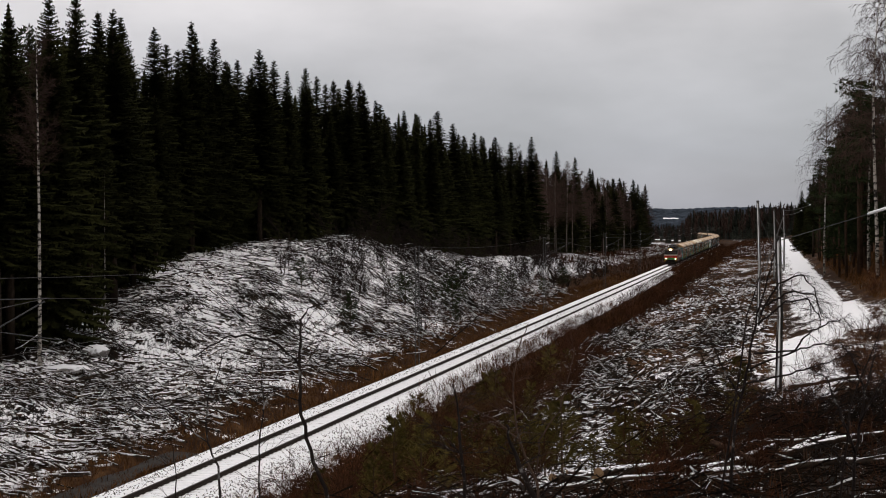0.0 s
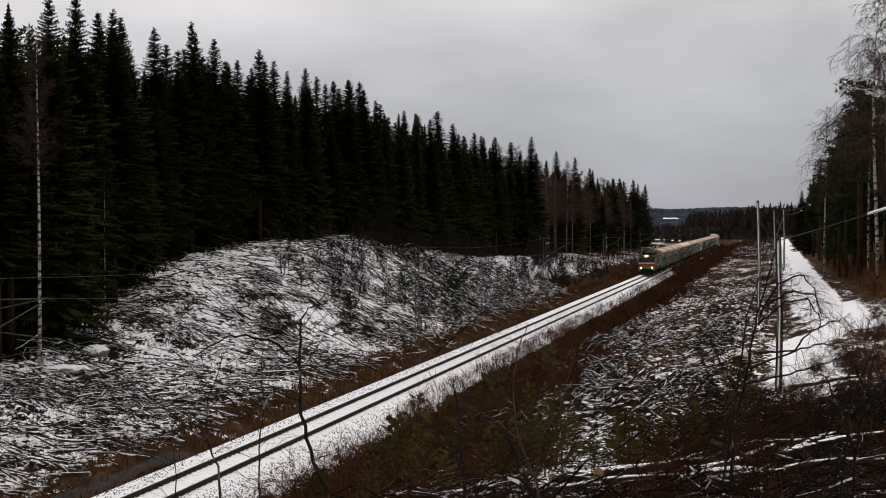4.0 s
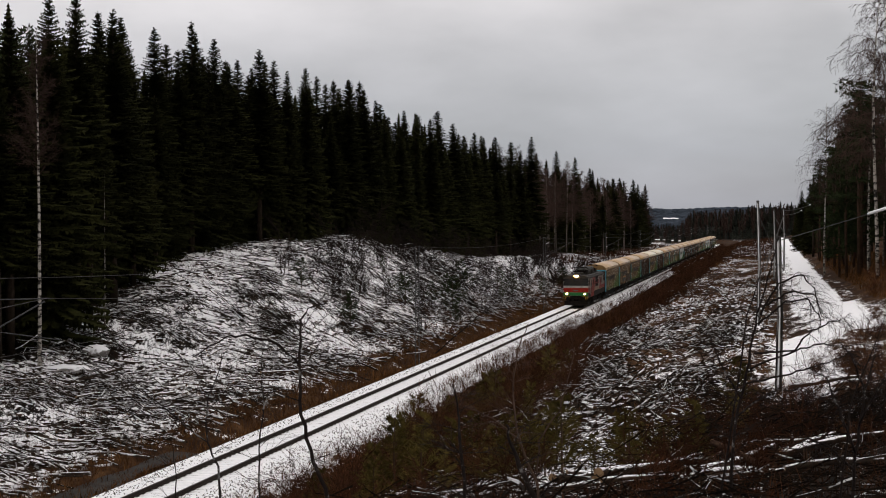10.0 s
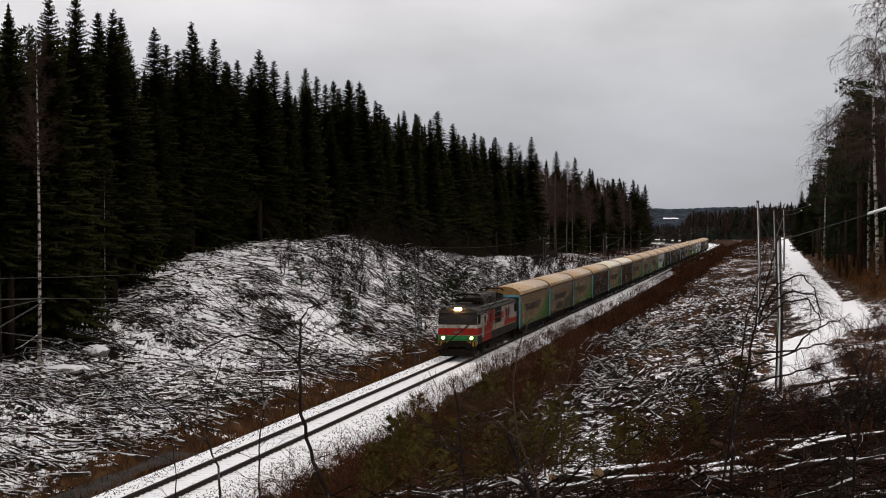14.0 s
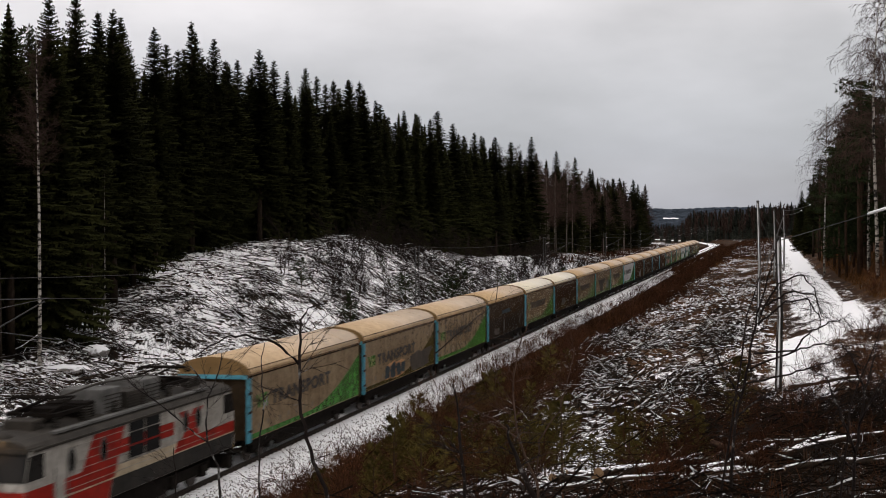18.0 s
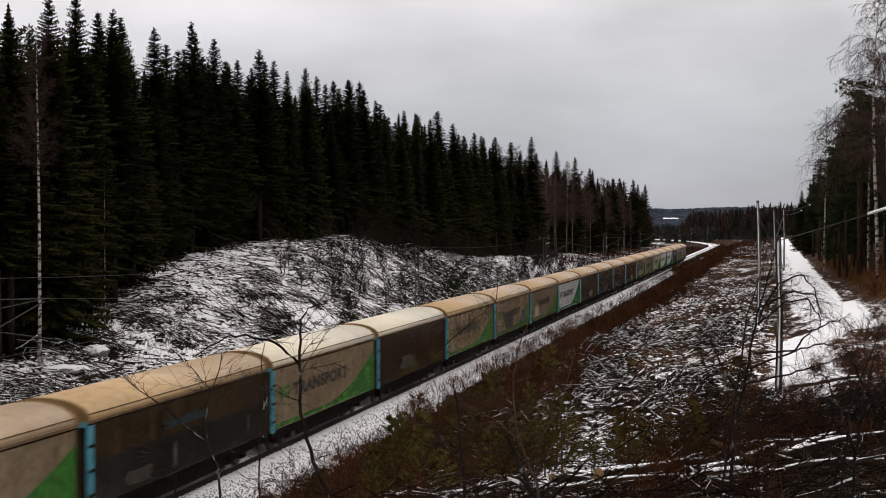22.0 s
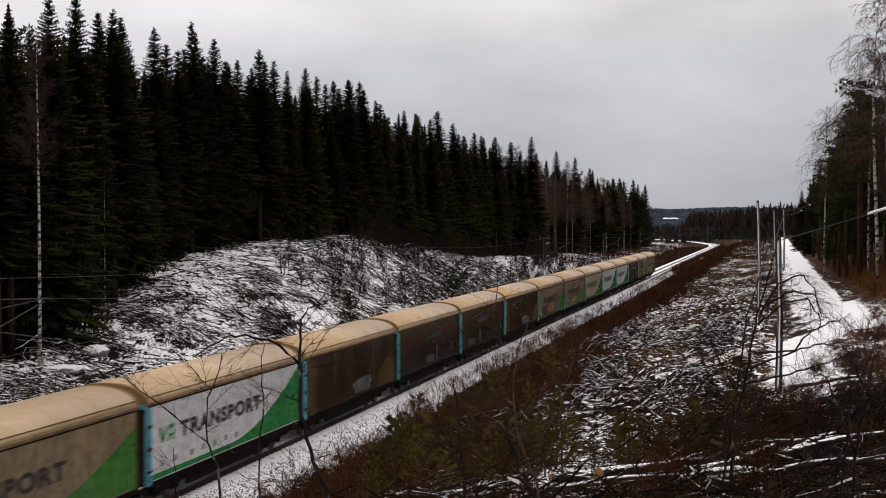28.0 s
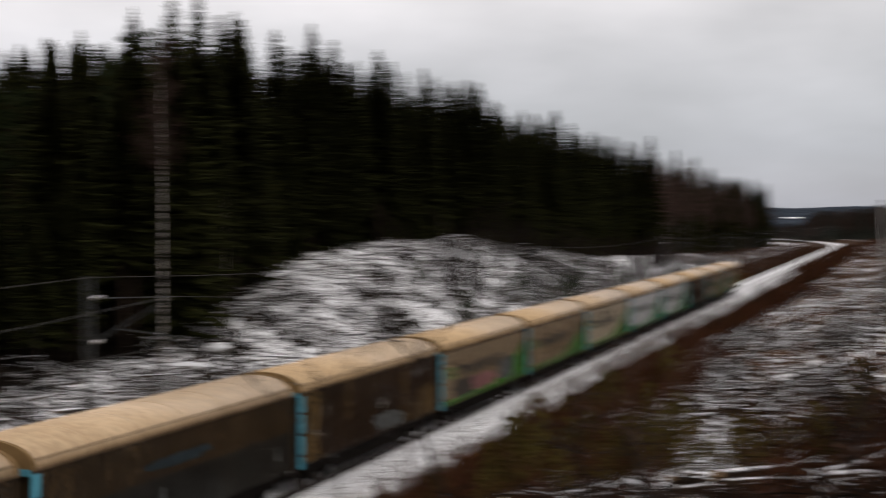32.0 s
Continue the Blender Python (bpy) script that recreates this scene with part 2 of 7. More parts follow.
HILL = [(40, 1.9), (65, 2.2), (85, 2.6), (97, 3.1), (110, 4.4), (131, 7.2), (150, 8.8), (178, 9.0), (206, 7.6), (295, 4.9), (375, 3.1), (520, 1.2), (800, 0.6), (1500, 0)]
EAST = [(-2.4, -0.22), (-3.8, -0.85), (-5.0, -1.1), (-8, 0.3), (-13, 1.8), (-18, 2.4), (-23, 2.8), (-28, 3.7), (-35, 5.4), (-53, 8.0), (-120, 10), (-400, 14), (-2500, 40)]
EAST_UP = [(-x, y) for x, y in EAST]
BANK = [(0, 0.0), (4, 0.13), (8, 0.36), (13, 0.66), (18, 0.88), (23, 1.0), (60, 1.12), (300, 2.0), (900, 3.0)]


_pr = random.Random(77)
PILES = [(_pr.uniform(62, 205), _pr.uniform(8, 25), _pr.uniform(0.6, 2.2), _pr.uniform(1.0, 3.0)) for _ in range(90)]
PILES += [(115, 22, 0.4, 1.2), (108, 23, 0.6, 1.4), (133, 21, 0.2, 1.6)] + [(_pr.uniform(60, 84), _pr.uniform(8, 19), _pr.uniform(0.2, 1.4), _pr.uniform(1.2, 2.6)) for _ in range(7)]
HEAPS = [(62 + 62 * _pr.random() ** 1.2, -_pr.uniform(10, 20.5), _pr.uniform(0.7, 1.9)) for _ in range(46)]
HEAP_CELLS = {}
for _s, _q, _r in [(a, b, r) for a, b, _, r in PILES] + HEAPS:
    for _i in range(int((_s - 3 * _r) // 4), int((_s + 3 * _r) // 4) + 1):
        HEAP_CELLS.setdefault(_i, []).append((_s, _q, _r))


def heaped(s, q):
    """0 away from the heaps of cut branches, 1 on top of one."""
    most = 0.0
    for a, b, r in HEAP_CELLS.get(int(s // 4), ()):
        d = ((s - a) / r) ** 2 + ((q - b) / (r * 0.7)) ** 2
        if d < 4:
            most = max(most, math.exp(-d))
    return most


def smooth01(x):
    x = min(1.0, max(0.0, x))
    return x * x * (3 - 2 * x)


def land(s, q):
    rough = noise.noise((s * 0.06, q * 0.09, 0.3)) * 0.7 + noise.noise((s * 0.31, q * 0.4, 4.2)) * 0.26 + noise.noise((s * 0.8, q * 0.9, 8.2)) * 0.14
    if abs(q) < 2.4:
        return -0.2
    far = smooth01((s - 1900) / 1700)
    ridge = far * (30 + 12 * noise.noise((s * 0.0011, q * 0.0016, 2.0)) + 8 * noise.noise((s * 0.004, q * 0.006, 7.0)))
    dip = -5.0 * smooth01((s - 620) / 300) * (1 - far) * smooth01((abs(q) - 8) / 40)
    if q > 0:
        if q < 3.8:
            return -0.2 - (q - 2.4) * 0.5
        if q < 6.2:
            return -0.9 - 0.35 * math.sin((q - 3.8) / 2.4 * math.pi) + rough * 0.12
        return -0.9 + lerp_table(s, HILL) * lerp_table(q - 6.2, BANK) + rough * smooth01((q - 6.2) / 5) + 0.4 * heaped(s, q) + ridge + dip
    base = lerp_table(-q, EAST_UP)
    if base > 0:
        base *= 1 - 0.85 * smooth01((s - 650) / 350)
    base += ridge + dip
    k = smooth01((-q - 5) / 12)
    near = 6.0 * max(0.0, 1 - max(s, -60) / 60) ** 1.3 if s < 60 else 0.0
    near = min(near, 6.3)
    return base + near * k + rough * 0.6 * smooth01((-q - 3.8) / 3) * (1 - 0.5 * far) + 0.35 * heaped(s, q)


def steps(*runs):
    out = []
    for a, b, d in runs:
        n = max(1, round((b - a) / d))
        out += [a + (b - a) * i / n for i in range(n)]
    return out + [runs[-1][1]]


def build_ground():
    ss = steps((-80, 15, 5), (15, 240, 1.1), (240, 420, 2.5), (420, 1000, 8), (1000, 4600, 100))
    qs = steps((-2200, -300, 150), (-300, -80, 20), (-80, -45, 3), (-45, -5, 0.8), (-5, 8, 0.35), (8, 36, 0.7), (36, 90, 4), (90, 700, 60))
    verts, snow, brown = [], [], []
    for s in ss:
        for q in qs:
            p = spot(s, q)
            verts.append((p.x, p.y, land(s, q)))
            a = noise.noise((s * 0.05, q * 0.08, 9.0)) * 0.5
            lip = 2.9 - 1.1 * smooth01((s - 66) / 40)
            if -lip < q < 2.9:
                sn, br = (1.35, 0.0) if abs(q) < 1.1 else (1.02 - (0.75 * smooth01((s - 190) / 170) if q < -1.3 else 0), 0.9 if s > 300 else 0.0)
            elif q > 0:
                foot = 6.9 + 1.6 * noise.noise((s * 0.17, 0.5, 3.0)) + 1.0 * noise.noise((s * 0.6, 2.5, 3.0)) + 1.5 * smooth01((s - 100) / 80) + 3.5 * smooth01((s - 170) / 120)
                sn = 0.18 + 0.5 * noise.noise((s * 0.35, q * 0.6, 6.0)) if q < foot else 0.64 - 0.30 * (1 - smooth01((q - foot) / 2.2)) - 0.45 * heaped(s, q) + 0.07 * (1 - smooth01((s - 90) / 20)) + 0.14 * smooth01((s - 100) / 30) + a * 0.2 + 0.2 * noise.noise((s * 0.16, q * 0.3, 2.0)) + 0.2 * noise.noise((s * 0.5, q * 0.7, 5.0))
                br = 1.0 if q < foot + 0.8 else 0.25 + 0.5 * (1 - smooth01((q - foot) / 5))
                edge = forest_edge(s)
                if q > edge:
                    sn *= max(0.0, 1 - (q - edge) / 4)
                if s > 250:
                    sn -= 0.08 + 0.22 * smooth01((s - 290) / 110)
                    br = 0.8
                if s > 900:
                    sn, br = 0.0, 0.1
            else:
                g = -q
                sn = 0.95 - 0.75 * smooth01((s - 190) / 170) if g < lip + 0.1 else (0.75 - (g - 3.0) * 0.45 if g < lip + 1.5 else (0.02 if g < 11.0 + 5 * a else 0.38 + a * 0.5 + 0.4 * noise.noise((s * 0.07, q * 0.3, 12.0)) + 0.25 * noise.noise((s * 0.25, q * 0.7, 15.0)) + 0.06 * smooth01((s - 150) / 120) - 0.4 * heaped(s, q)))
                br = 0.9 if g < 11 else 0.85 + a + 0.5 * noise.noise((s * 0.07, q * 0.25, 32.0))
                road = road_q(s)
                if -1.5 < g - road < 0.8 and s > 98:
                    sn, br = 1.1 + a * 0.3, 0.3
                elif -3.4 < g - road < 2.1 and s > 98:
                    sn, br = (0.66 if g < road else 0.34) + a * 0.3 + 0.2 * noise.noise((s * 0.2, q * 0.9, 35.0)), 0.9
                elif 23.0 + a < g < 25.6 + 0.04 * (s - 66) + a and 65 < s < 102:
                    sn = 0.9 + a + 0.35 * noise.noise((s * 0.3, q * 0.7, 51.0))
                if (g > road + 2.1 and s > 98) or (g > 26.5 + 2 * a and 60 < s <= 98):
                    off_road = g - road if s > 98 else 9.0
                    sn, br = (0.10 if off_road < 3.2 else 0.0) + a * 0.3 + 0.3 * noise.noise((s * 0.3, q * 0.5, 22.0)), 1.1
                    if s <= 98:
                        sn += 0.42
                if s < 60:
                    sn, br = (0.74 if 15 < g < 20.5 and s > 40 else (0.39 if g < 19.5 else 0.12)) + a * 0.5 + 0.3 * noise.noise((s * 0.4, q * 0.5, 25.0)), 0.1
            if q < 0 and s > 700 and abs(q) > 12:
                sn, br = sn * 0.4, 0.3
            snow.append(sn)
            brown.append(br)
    w = len(qs)
    faces = [(i * w + j, i * w + j + 1, (i + 1) * w + j + 1, (i + 1) * w + j) for i in range(len(ss) - 1) for j in range(w - 1)]
    faces = [f[::-1] for f in faces]
    me = bpy.data.meshes.new("ground")
    me.from_pydata(verts, [], faces)
    me.shade_smooth()
    for nm, vals in (("snow", snow), ("brown", brown)):
        at = me.attributes.new(nm, "FLOAT", "POINT")
        at.data.foreach_set("value", vals)
    me.materials.append(ground_material())
    return tagged(new("ground", me), "felled forest ground with patchy thin snow over brown grass", "ground", kind="structure")


def forest_edge(s):
    return lerp_table(s, [(40, 18), (70, 20), (95, 23.4), (115, 26.8), (135, 30), (160, 30.5), (220, 27), (500, 25)])


def road_q(s):
    return lerp_table(s, [(60, 33), (97, 30.4), (103, 29.1), (120, 28.4), (150, 27.9), (250, 27.6), (400, 27.8)])


def ground_material():
    m = bpy.data.materials.new("patchy_snow_ground")
    m.use_nodes = True
    n, l = m.node_tree.nodes, m.node_tree.links
    b = n["Principled BSDF"]
    b.inputs["Roughness"].default_value = 0.92
    b.inputs["Specular IOR Level"].default_value = 0.04
    ge = n.new("ShaderNodeNewGeometry")

    vs = n.new("ShaderNodeVectorMath")
    vs.operation = "MULTIPLY"
    vs.inputs[1].default_value = (1.0, 0.45, 1.0)
    l.new(ge.outputs["Position"], vs.inputs[0])

    def noise_node(scale, detail, rough=0.6):
        no = n.new("ShaderNodeTexNoise")
        no.inputs["Scale"].default_value = scale
        no.inputs["Detail"].default_value = detail
        no.inputs["Roughness"].default_value = rough
        l.new(vs.outputs[0], no.inputs["Vector"])
        return no.outputs["Fac"]

    def ramp(src, *stops):
        r = n.new("ShaderNodeValToRGB")
        els = r.color_ramp.elements
        while len(els) < len(stops):
            els.new(0.5)
        for e, (pos, col) in zip(els, stops):
            e.position, e.color = pos, (*col, 1)
        l.new(src, r.inputs[0])
        return r.outputs["Color"]

    def mix(fac, a, c):
        mx = n.new("ShaderNodeMix")
        mx.data_type = "RGBA"
        l.new(fac, mx.inputs["Factor"])
        l.new(a, mx.inputs["A"])
        l.new(c, mx.inputs["B"])
        return mx.outputs["Result"]

    def math_node(op, a, c, d=None):
        mn = n.new("ShaderNodeMath")
        mn.operation = op
        for i, v in enumerate((a, c, d)):
            if v is None:
                continue
            if isinstance(v, (int, float)):
                mn.inputs[i].default_value = v
            else:
                l.new(v, mn.inputs[i])
        return mn.outputs[0]

    def attribute(name):
        at = n.new("ShaderNodeAttribute")
        at.attribute_name = name
        return at.outputs["Fac"]

    soil = ramp(noise_node(1.3, 6), (0.3, (0.003, 0.0022, 0.0018)), (0.55, (0.010, 0.0072, 0.005)), (0.75, (0.045, 0.032, 0.02)))
    grass = ramp(noise_node(0.9, 7, 0.7), (0.28, (0.010, 0.004, 0.002)), (0.5, (0.05, 0.023, 0.010)), (0.72, (0.16, 0.085, 0.036)))
    base = mix(math_node("MULTIPLY_ADD", noise_node(0.35, 4), 1.2, math_node("SUBTRACT", attribute("brown"), 0.95)), soil, grass)
    fine = noise_node(5.5, 6, 0.75)
    middle = noise_node(1.5, 5, 0.65)
    coarse = noise_node(0.33, 3)
    v = math_node("MULTIPLY_ADD", middle, 1.3, math_node("MULTIPLY_ADD", fine, 1.5, math_node("MULTIPLY", coarse, 0.5)))
    v = math_node("ADD", v, attribute("snow"))
    mr = n.new("ShaderNodeMapRange")
    mr.inputs["From Min"].default_value = 2.16
    mr.inputs["From Max"].default_value = 2.25
    l.new(v, mr.inputs["Value"])
    white = ramp(noise_node(3.0, 4), (0.3, (0.87, 0.88, 0.90)), (0.7, (0.95, 0.955, 0.96)))
    l.new(mix(mr.outputs[0], base, white), b.inputs["Base Color"])
    bp = n.new("ShaderNodeBump")
    bp.inputs["Strength"].default_value = 0.6
    bp.inputs["Distance"].default_value = 0.12
    l.new(fine, bp.inputs["Height"])
    l.new(bp.outputs[0], b.inputs["Normal"])
    return m


build_ground()

# ---------------------------------------------------------------- railway
RAIL_PROF = [(-0.075, -0.17), (0.075, -0.17), (0.07, -0.15), (0.012, -0.13), (0.012, -0.045), (0.036, -0.035), (0.036, -0.004), (-0.036, -0.004), (-0.036, -0.035), (-0.012, -0.045), (-0.012, -0.13), (-0.07, -0.15)]


def build_rail(q):
    bm = bmesh.new()
    stations = steps((-60, CURVE_S, 40), (CURVE_S, CURVE_S + CURVE_L, 8), (CURVE_S + CURVE_L, 1100, 40))
    rings = []
    for s in stations:
        p, h = line_at(s)
        left = Vector((-math.cos(h), math.sin(h), 0))
        rings.append([bm.verts.new(p + left * (q + y) + Vector((0, 0, z))) for y, z in RAIL_PROF])
    k = len(RAIL_PROF)
    for a, b in zip(rings, rings[1:]):
        for i in range(k):
            f = bm.faces.new((a[i], b[i], b[(i + 1) % k], a[(i + 1) % k]))
            f.material_index = 1 if i == 6 else 0
    bmesh.ops.recalc_face_normals(bm, faces=bm.faces)
    ob = part("rail", bm, [M_rail, M_steel])
    return tagged(ob, "long rusty brown steel rail on snowy sleepers", "rail", "rails of the line", "structure")


build_rail(-0.798)
build_rail(0.798)


def build_bare_strip(q):
    """Bare ballast along a rail, where the snow has been blown off; its edges wander."""
    bm = bmesh.new()
    rows = []
    for s in steps((40, 200, 0.5), (200, 500, 4)):
        w = 0.10 + 0.05 * noise.noise((s * 1.3, q, 0.0)) + 0.03 * noise.noise((s * 5.0, q, 4.0))
        rows.append([bm.verts.new(Vector((*spot(s, q + o)[:2], -0.193 + h))) for o, h in ((-w - 0.03, -0.012), (0, 0.004), (w, -0.012))])
    for a, b in zip(rows, rows[1:]):
        for k in range(2):
            bm.faces.new((a[k], a[k + 1], b[k + 1], b[k]))
    ob = part("bare_ballast", bm, material("bare_ballast_stone", [(0.3, (0.018, 0.016, 0.015)), (0.7, (0.07, 0.062, 0.057))], 14.0, 0.9, 0.5))
    return tagged(ob, "dark bare ballast along the rail", "ballast", kind="structure")


build_bare_strip(-0.80)
build_bare_strip(0.79)

# ---------------------------------------------------------------- trees
def station(x, y):
    """Metres along and left of the straight line for a plan position."""
    return x * math.sin(HEAD) + y * math.cos(HEAD), -x * math.cos(HEAD) + y * math.sin(HEAD) - OFF


def land_at(x, y):
    return land(*station(x, y))


def quad_leaf(bm, c, d, side, ln, w):
    a = bm.verts.new(c)
    b = bm.verts.new(c + d * ln * 0.5 + side * w)
    e = bm.verts.new(c + d * ln)
    f = bm.verts.new(c + d * ln * 0.5 - side * w)
    bm.faces.new((a, b, e, f))


def spruce_meshes(seed, height, spread, ragged=0.0, first=0.07):
    """A spruce: whorls of boughs that droop below and lift near the top, each bough a row of short side sprays."""
    rng = random.Random(seed)
    verts, faces = [], []

    def spray(a, b, c):
        k = len(verts)
        verts.extend((tuple(a), tuple(b), tuple(c)))
        faces.append((k, k + 1, k + 2))

    z = height * first
    while z < height * 0.992:
        u = z / height
        reach = spread * (1 - u) ** 0.74 * (0.66 + 0.34 * min(1, u / 0.22)) + 0.07
        n = 13 if u < 0.6 else (11 if u < 0.8 else 8)
        a0 = rng.random() * math.tau
        for k in range(n):
            if u < first + 0.15 and rng.random() < 0.45:
                continue
            a = a0 + k * math.tau / n + rng.uniform(-0.3, 0.3)
            even = smooth01((u - 0.7) / 0.15)
            ln = reach * rng.uniform(0.55, 1.1) * (1 + (1 - even) * ragged * 1.6 * noise.noise((math.cos(a) * 1.4 + seed, math.sin(a) * 1.4, z * 0.35)))
            if u < 0.8 and rng.random() < 0.07:
                ln *= 1.25
            rise = -0.55 * (1 - u) ** 1.2 + 0.34 * smooth01((u - 0.66) / 0.32) + rng.uniform(-0.16, 0.16)
            d = Vector((math.cos(a), math.sin(a), rise))
            side = Vector((-math.sin(a), math.cos(a), 0))
            base = Vector((0, 0, z + rng.uniform(-0.2, 0.2)))
            segs = 14 if ln > 1.5 else (9 if ln > 0.8 else (5 if ln > 0.35 else 4))
            lift = 0.16 * ln
            for j in range(segs):
                f = (j + 0.35) / segs
                c = base + d * ln * f + Vector((0, 0, lift * f * f * f - 0.06 * ln * f))
                tw = min(0.30, (0.09 + 0.25 * ln * (1.05 - f)) * rng.uniform(0.7, 1.2)) * (1 - 0.45 * even)
                ahead = d * ln * ((1.35 - 0.55 * even) / segs)
                for sg in (-1, 1):
                    tip = c + side * sg * tw + d * tw * rng.uniform(0.35, 0.8) + Vector((0, 0, -rng.uniform(0.0, 0.5) * tw))
                    spray(c - d * 0.06, tip, c + ahead * rng.uniform(0.8, 1.25) + Vector((0, 0, 0.04)))
                hang = Vector((0, 0, -rng.uniform(0.12, 0.5) * (1.05 - u) - 0.05))
                spray(c - ahead * 0.2, c + ahead * 0.9, c + ahead * 0.3 + hang + side * rng.uniform(-0.15, 0.15))
        z += height * (rng.uniform(0.013, 0.019) if u < 0.72 else rng.uniform(0.007, 0.011))
    crown = bpy.data.meshes.new("spruce_crown")
    crown.from_pydata(verts, [], faces)
    crown.materials.append(M_needle)
    bt = bmesh.new()
    tube(bt, [(0, 0, -0.6), (0.02, 0, height * 0.3), (0, 0.02, height * 0.7), (0, 0, height * 1.003)], [height * 0.0085 + 0.05, height * 0.007 + 0.03, height * 0.004, 0.012], 7)
    trunk = finish(bt, True)
    trunk.materials.append(M_bark)
    return crown, trunk


def twig_tree(bm, rng, p, d, ln, r, depth, droop, spread, sides=3, least=0.009):
    """Recursive bare branches."""
    pts, rad, q, e = [p.copy()], [r], p.copy(), d.copy()
    n = 4 if depth > 1 else 3
    for i in range(n):
        e = (e + Vector((rng.uniform(-1, 1), rng.uniform(-1, 1), rng.uniform(-1, 1))) * 0.16 + Vector((0, 0, droop)) * (i + 1) / n).normalized()
        q = q + e * ln / n
        pts.append(q.copy())
        rad.append(r * (1 - 0.8 * (i + 1) / n))
        if depth > 0:
            for _ in range(2 if depth > 1 else 3):
                o = e.orthogonal().normalized()
                o.rotate(Matrix.Rotation(rng.uniform(0, math.tau), 3, e))
                twig_tree(bm, rng, q - e * ln / n * rng.random(), (e * 0.75 + o * spread).normalized(), ln * rng.uniform(0.35, 0.6), max(r * 0.5, least), depth - 1, droop, spread, 3, least)
    if depth > 0 or r > 0.012:
        tube(bm, pts, rad, sides)
    else:
        o = e.orthogonal().normalized() * r
        v = [bm.verts.new(pts[0] - o), bm.verts.new(pts[0] + o), bm.verts.new(pts[-2] - o * 0.7), bm.verts.new(pts[-2] + o * 0.7), bm.verts.new(pts[-1])]
        bm.faces.new((v[0], v[1], v[3], v[2]))
        bm.faces.new((v[2], v[3], v[4]))


def birch_meshes(seed, height, spread, droop, fine, first=0.38, lean=0.02, deep=1, twig=0.02, bark=None):
    rng = random.Random(seed)
    bt = bmesh.new()
    pts, rad = [], []
    for i in range(9):
        u = i / 8
        pts.append((math.sin(u * 3 + seed) * lean * height * u, math.cos(u * 2 + seed) * lean * height * u * 0.6, height * u - 0.4 * (i == 0)))
        rad.append((height * 0.0048 + 0.02) * (1 - u) ** 0.8 + 0.012)
    tube(bt, pts, rad, 8)
    trunk = finish(bt, True)
    trunk.materials.append(bark or M_birch)
    bm = bmesh.new()
    n = fine
    for k in range(n):
        u = first + (0.97 - first) * (k + rng.random()) / n
        i = min(7, int(u * 8))
        base = Vector(pts[i]).lerp(Vector(pts[i + 1]), u * 8 - i)
        a = rng.uniform(0, math.tau)
        ln = spread * (1.15 - u) * rng.uniform(0.7, 1.25)
        d = Vector((math.cos(a), math.sin(a), rng.uniform(0.7, 1.5))).normalized()
        twig_tree(bm, rng, base, d, ln, 0.020 + 0.02 * (1 - u), deep, droop, 0.75, 3, twig)
    crown = finish(bm)
    crown.materials.append(M_twig)
    return crown, trunk


def pine_meshes(seed, height, spread, first=0.45, needle=None, boughs=46):
    rng = random.Random(seed)
    bt = bmesh.new()
    tube(bt, [(0, 0, -0.5), (0.1, 0.05, height * 0.4), (0.05, -0.1, height * 0.75), (0, 0, height * 0.97)], [height * 0.0065 + 0.03, height * 0.0055 + 0.02, height * 0.004, 0.02], 8)
    trunk = finish(bt, True)
    trunk.materials.append(M_pinebark)
    bm = bmesh.new()
    for k in range(boughs):
        u = first + (1.0 - first) * (k + rng.random()) / boughs
        a = rng.uniform(0, math.tau)
        ln = spread * (1.12 - u) ** 0.6 * rng.uniform(0.4, 1.1)
        d = Vector((math.cos(a), math.sin(a), rng.uniform(-0.05, 0.5)))
        base = Vector((0, 0, height * u * 0.97))
        tube(bm, [base, base + d * ln * 0.6, base + d * ln], [0.05, 0.03, 0.012], 3)
        for j in range(5):
            c = base + d * ln * rng.uniform(0.35, 1.05) + Vector((rng.uniform(-1, 1), rng.uniform(-1, 1), rng.uniform(-0.3, 0.7))) * 0.35
            for _ in range(11):
                v = Vector((rng.gauss(0, 1), rng.gauss(0, 1), rng.gauss(0.35, 0.8))).normalized()
                quad_leaf(bm, c + v * 0.08, v, v.orthogonal().normalized(), rng.uniform(0.25, 0.48), 0.055)
    crown = finish(bm)
    crown.materials.append(needle or M_pine)
    return crown, trunk


def young_pine_meshes(seed, mat):
    rng = random.Random(seed)
    bt = bmesh.new()
    tube(bt, [(0, 0, -0.1), (0.03, 0, 1.5), (0, 0.02, 3.0)], [0.05, 0.035, 0.01], 5)
    trunk = finish(bt)
    trunk.materials.append(M_pinebark)
    bm = bmesh.new()
    for k in range(42):
        u = 0.08 + 0.92 * k / 42
        a = rng.uniform(0, math.tau)
        ln = 1.25 * (1.08 - u) ** 0.8 * rng.uniform(0.5, 1.1)
        d = Vector((math.cos(a), math.sin(a), rng.uniform(0.2, 0.8)))
        base = Vector((0, 0, 3.0 * u))
        tube(bm, [base, base + d * ln], [0.012, 0.005], 3)
        for j in range(44):
            c = base + d * ln * rng.uniform(0.25, 1.08)
            v = (d + Vector((rng.gauss(0, 0.7), rng.gauss(0, 0.7), rng.gauss(0.2, 0.6)))).normalized()
            quad_leaf(bm, c, v, v.orthogonal().normalized(), rng.uniform(0.14, 0.30), 0.015)
    crown = finish(bm)
    crown.materials.append(mat)
    return crown, trunk


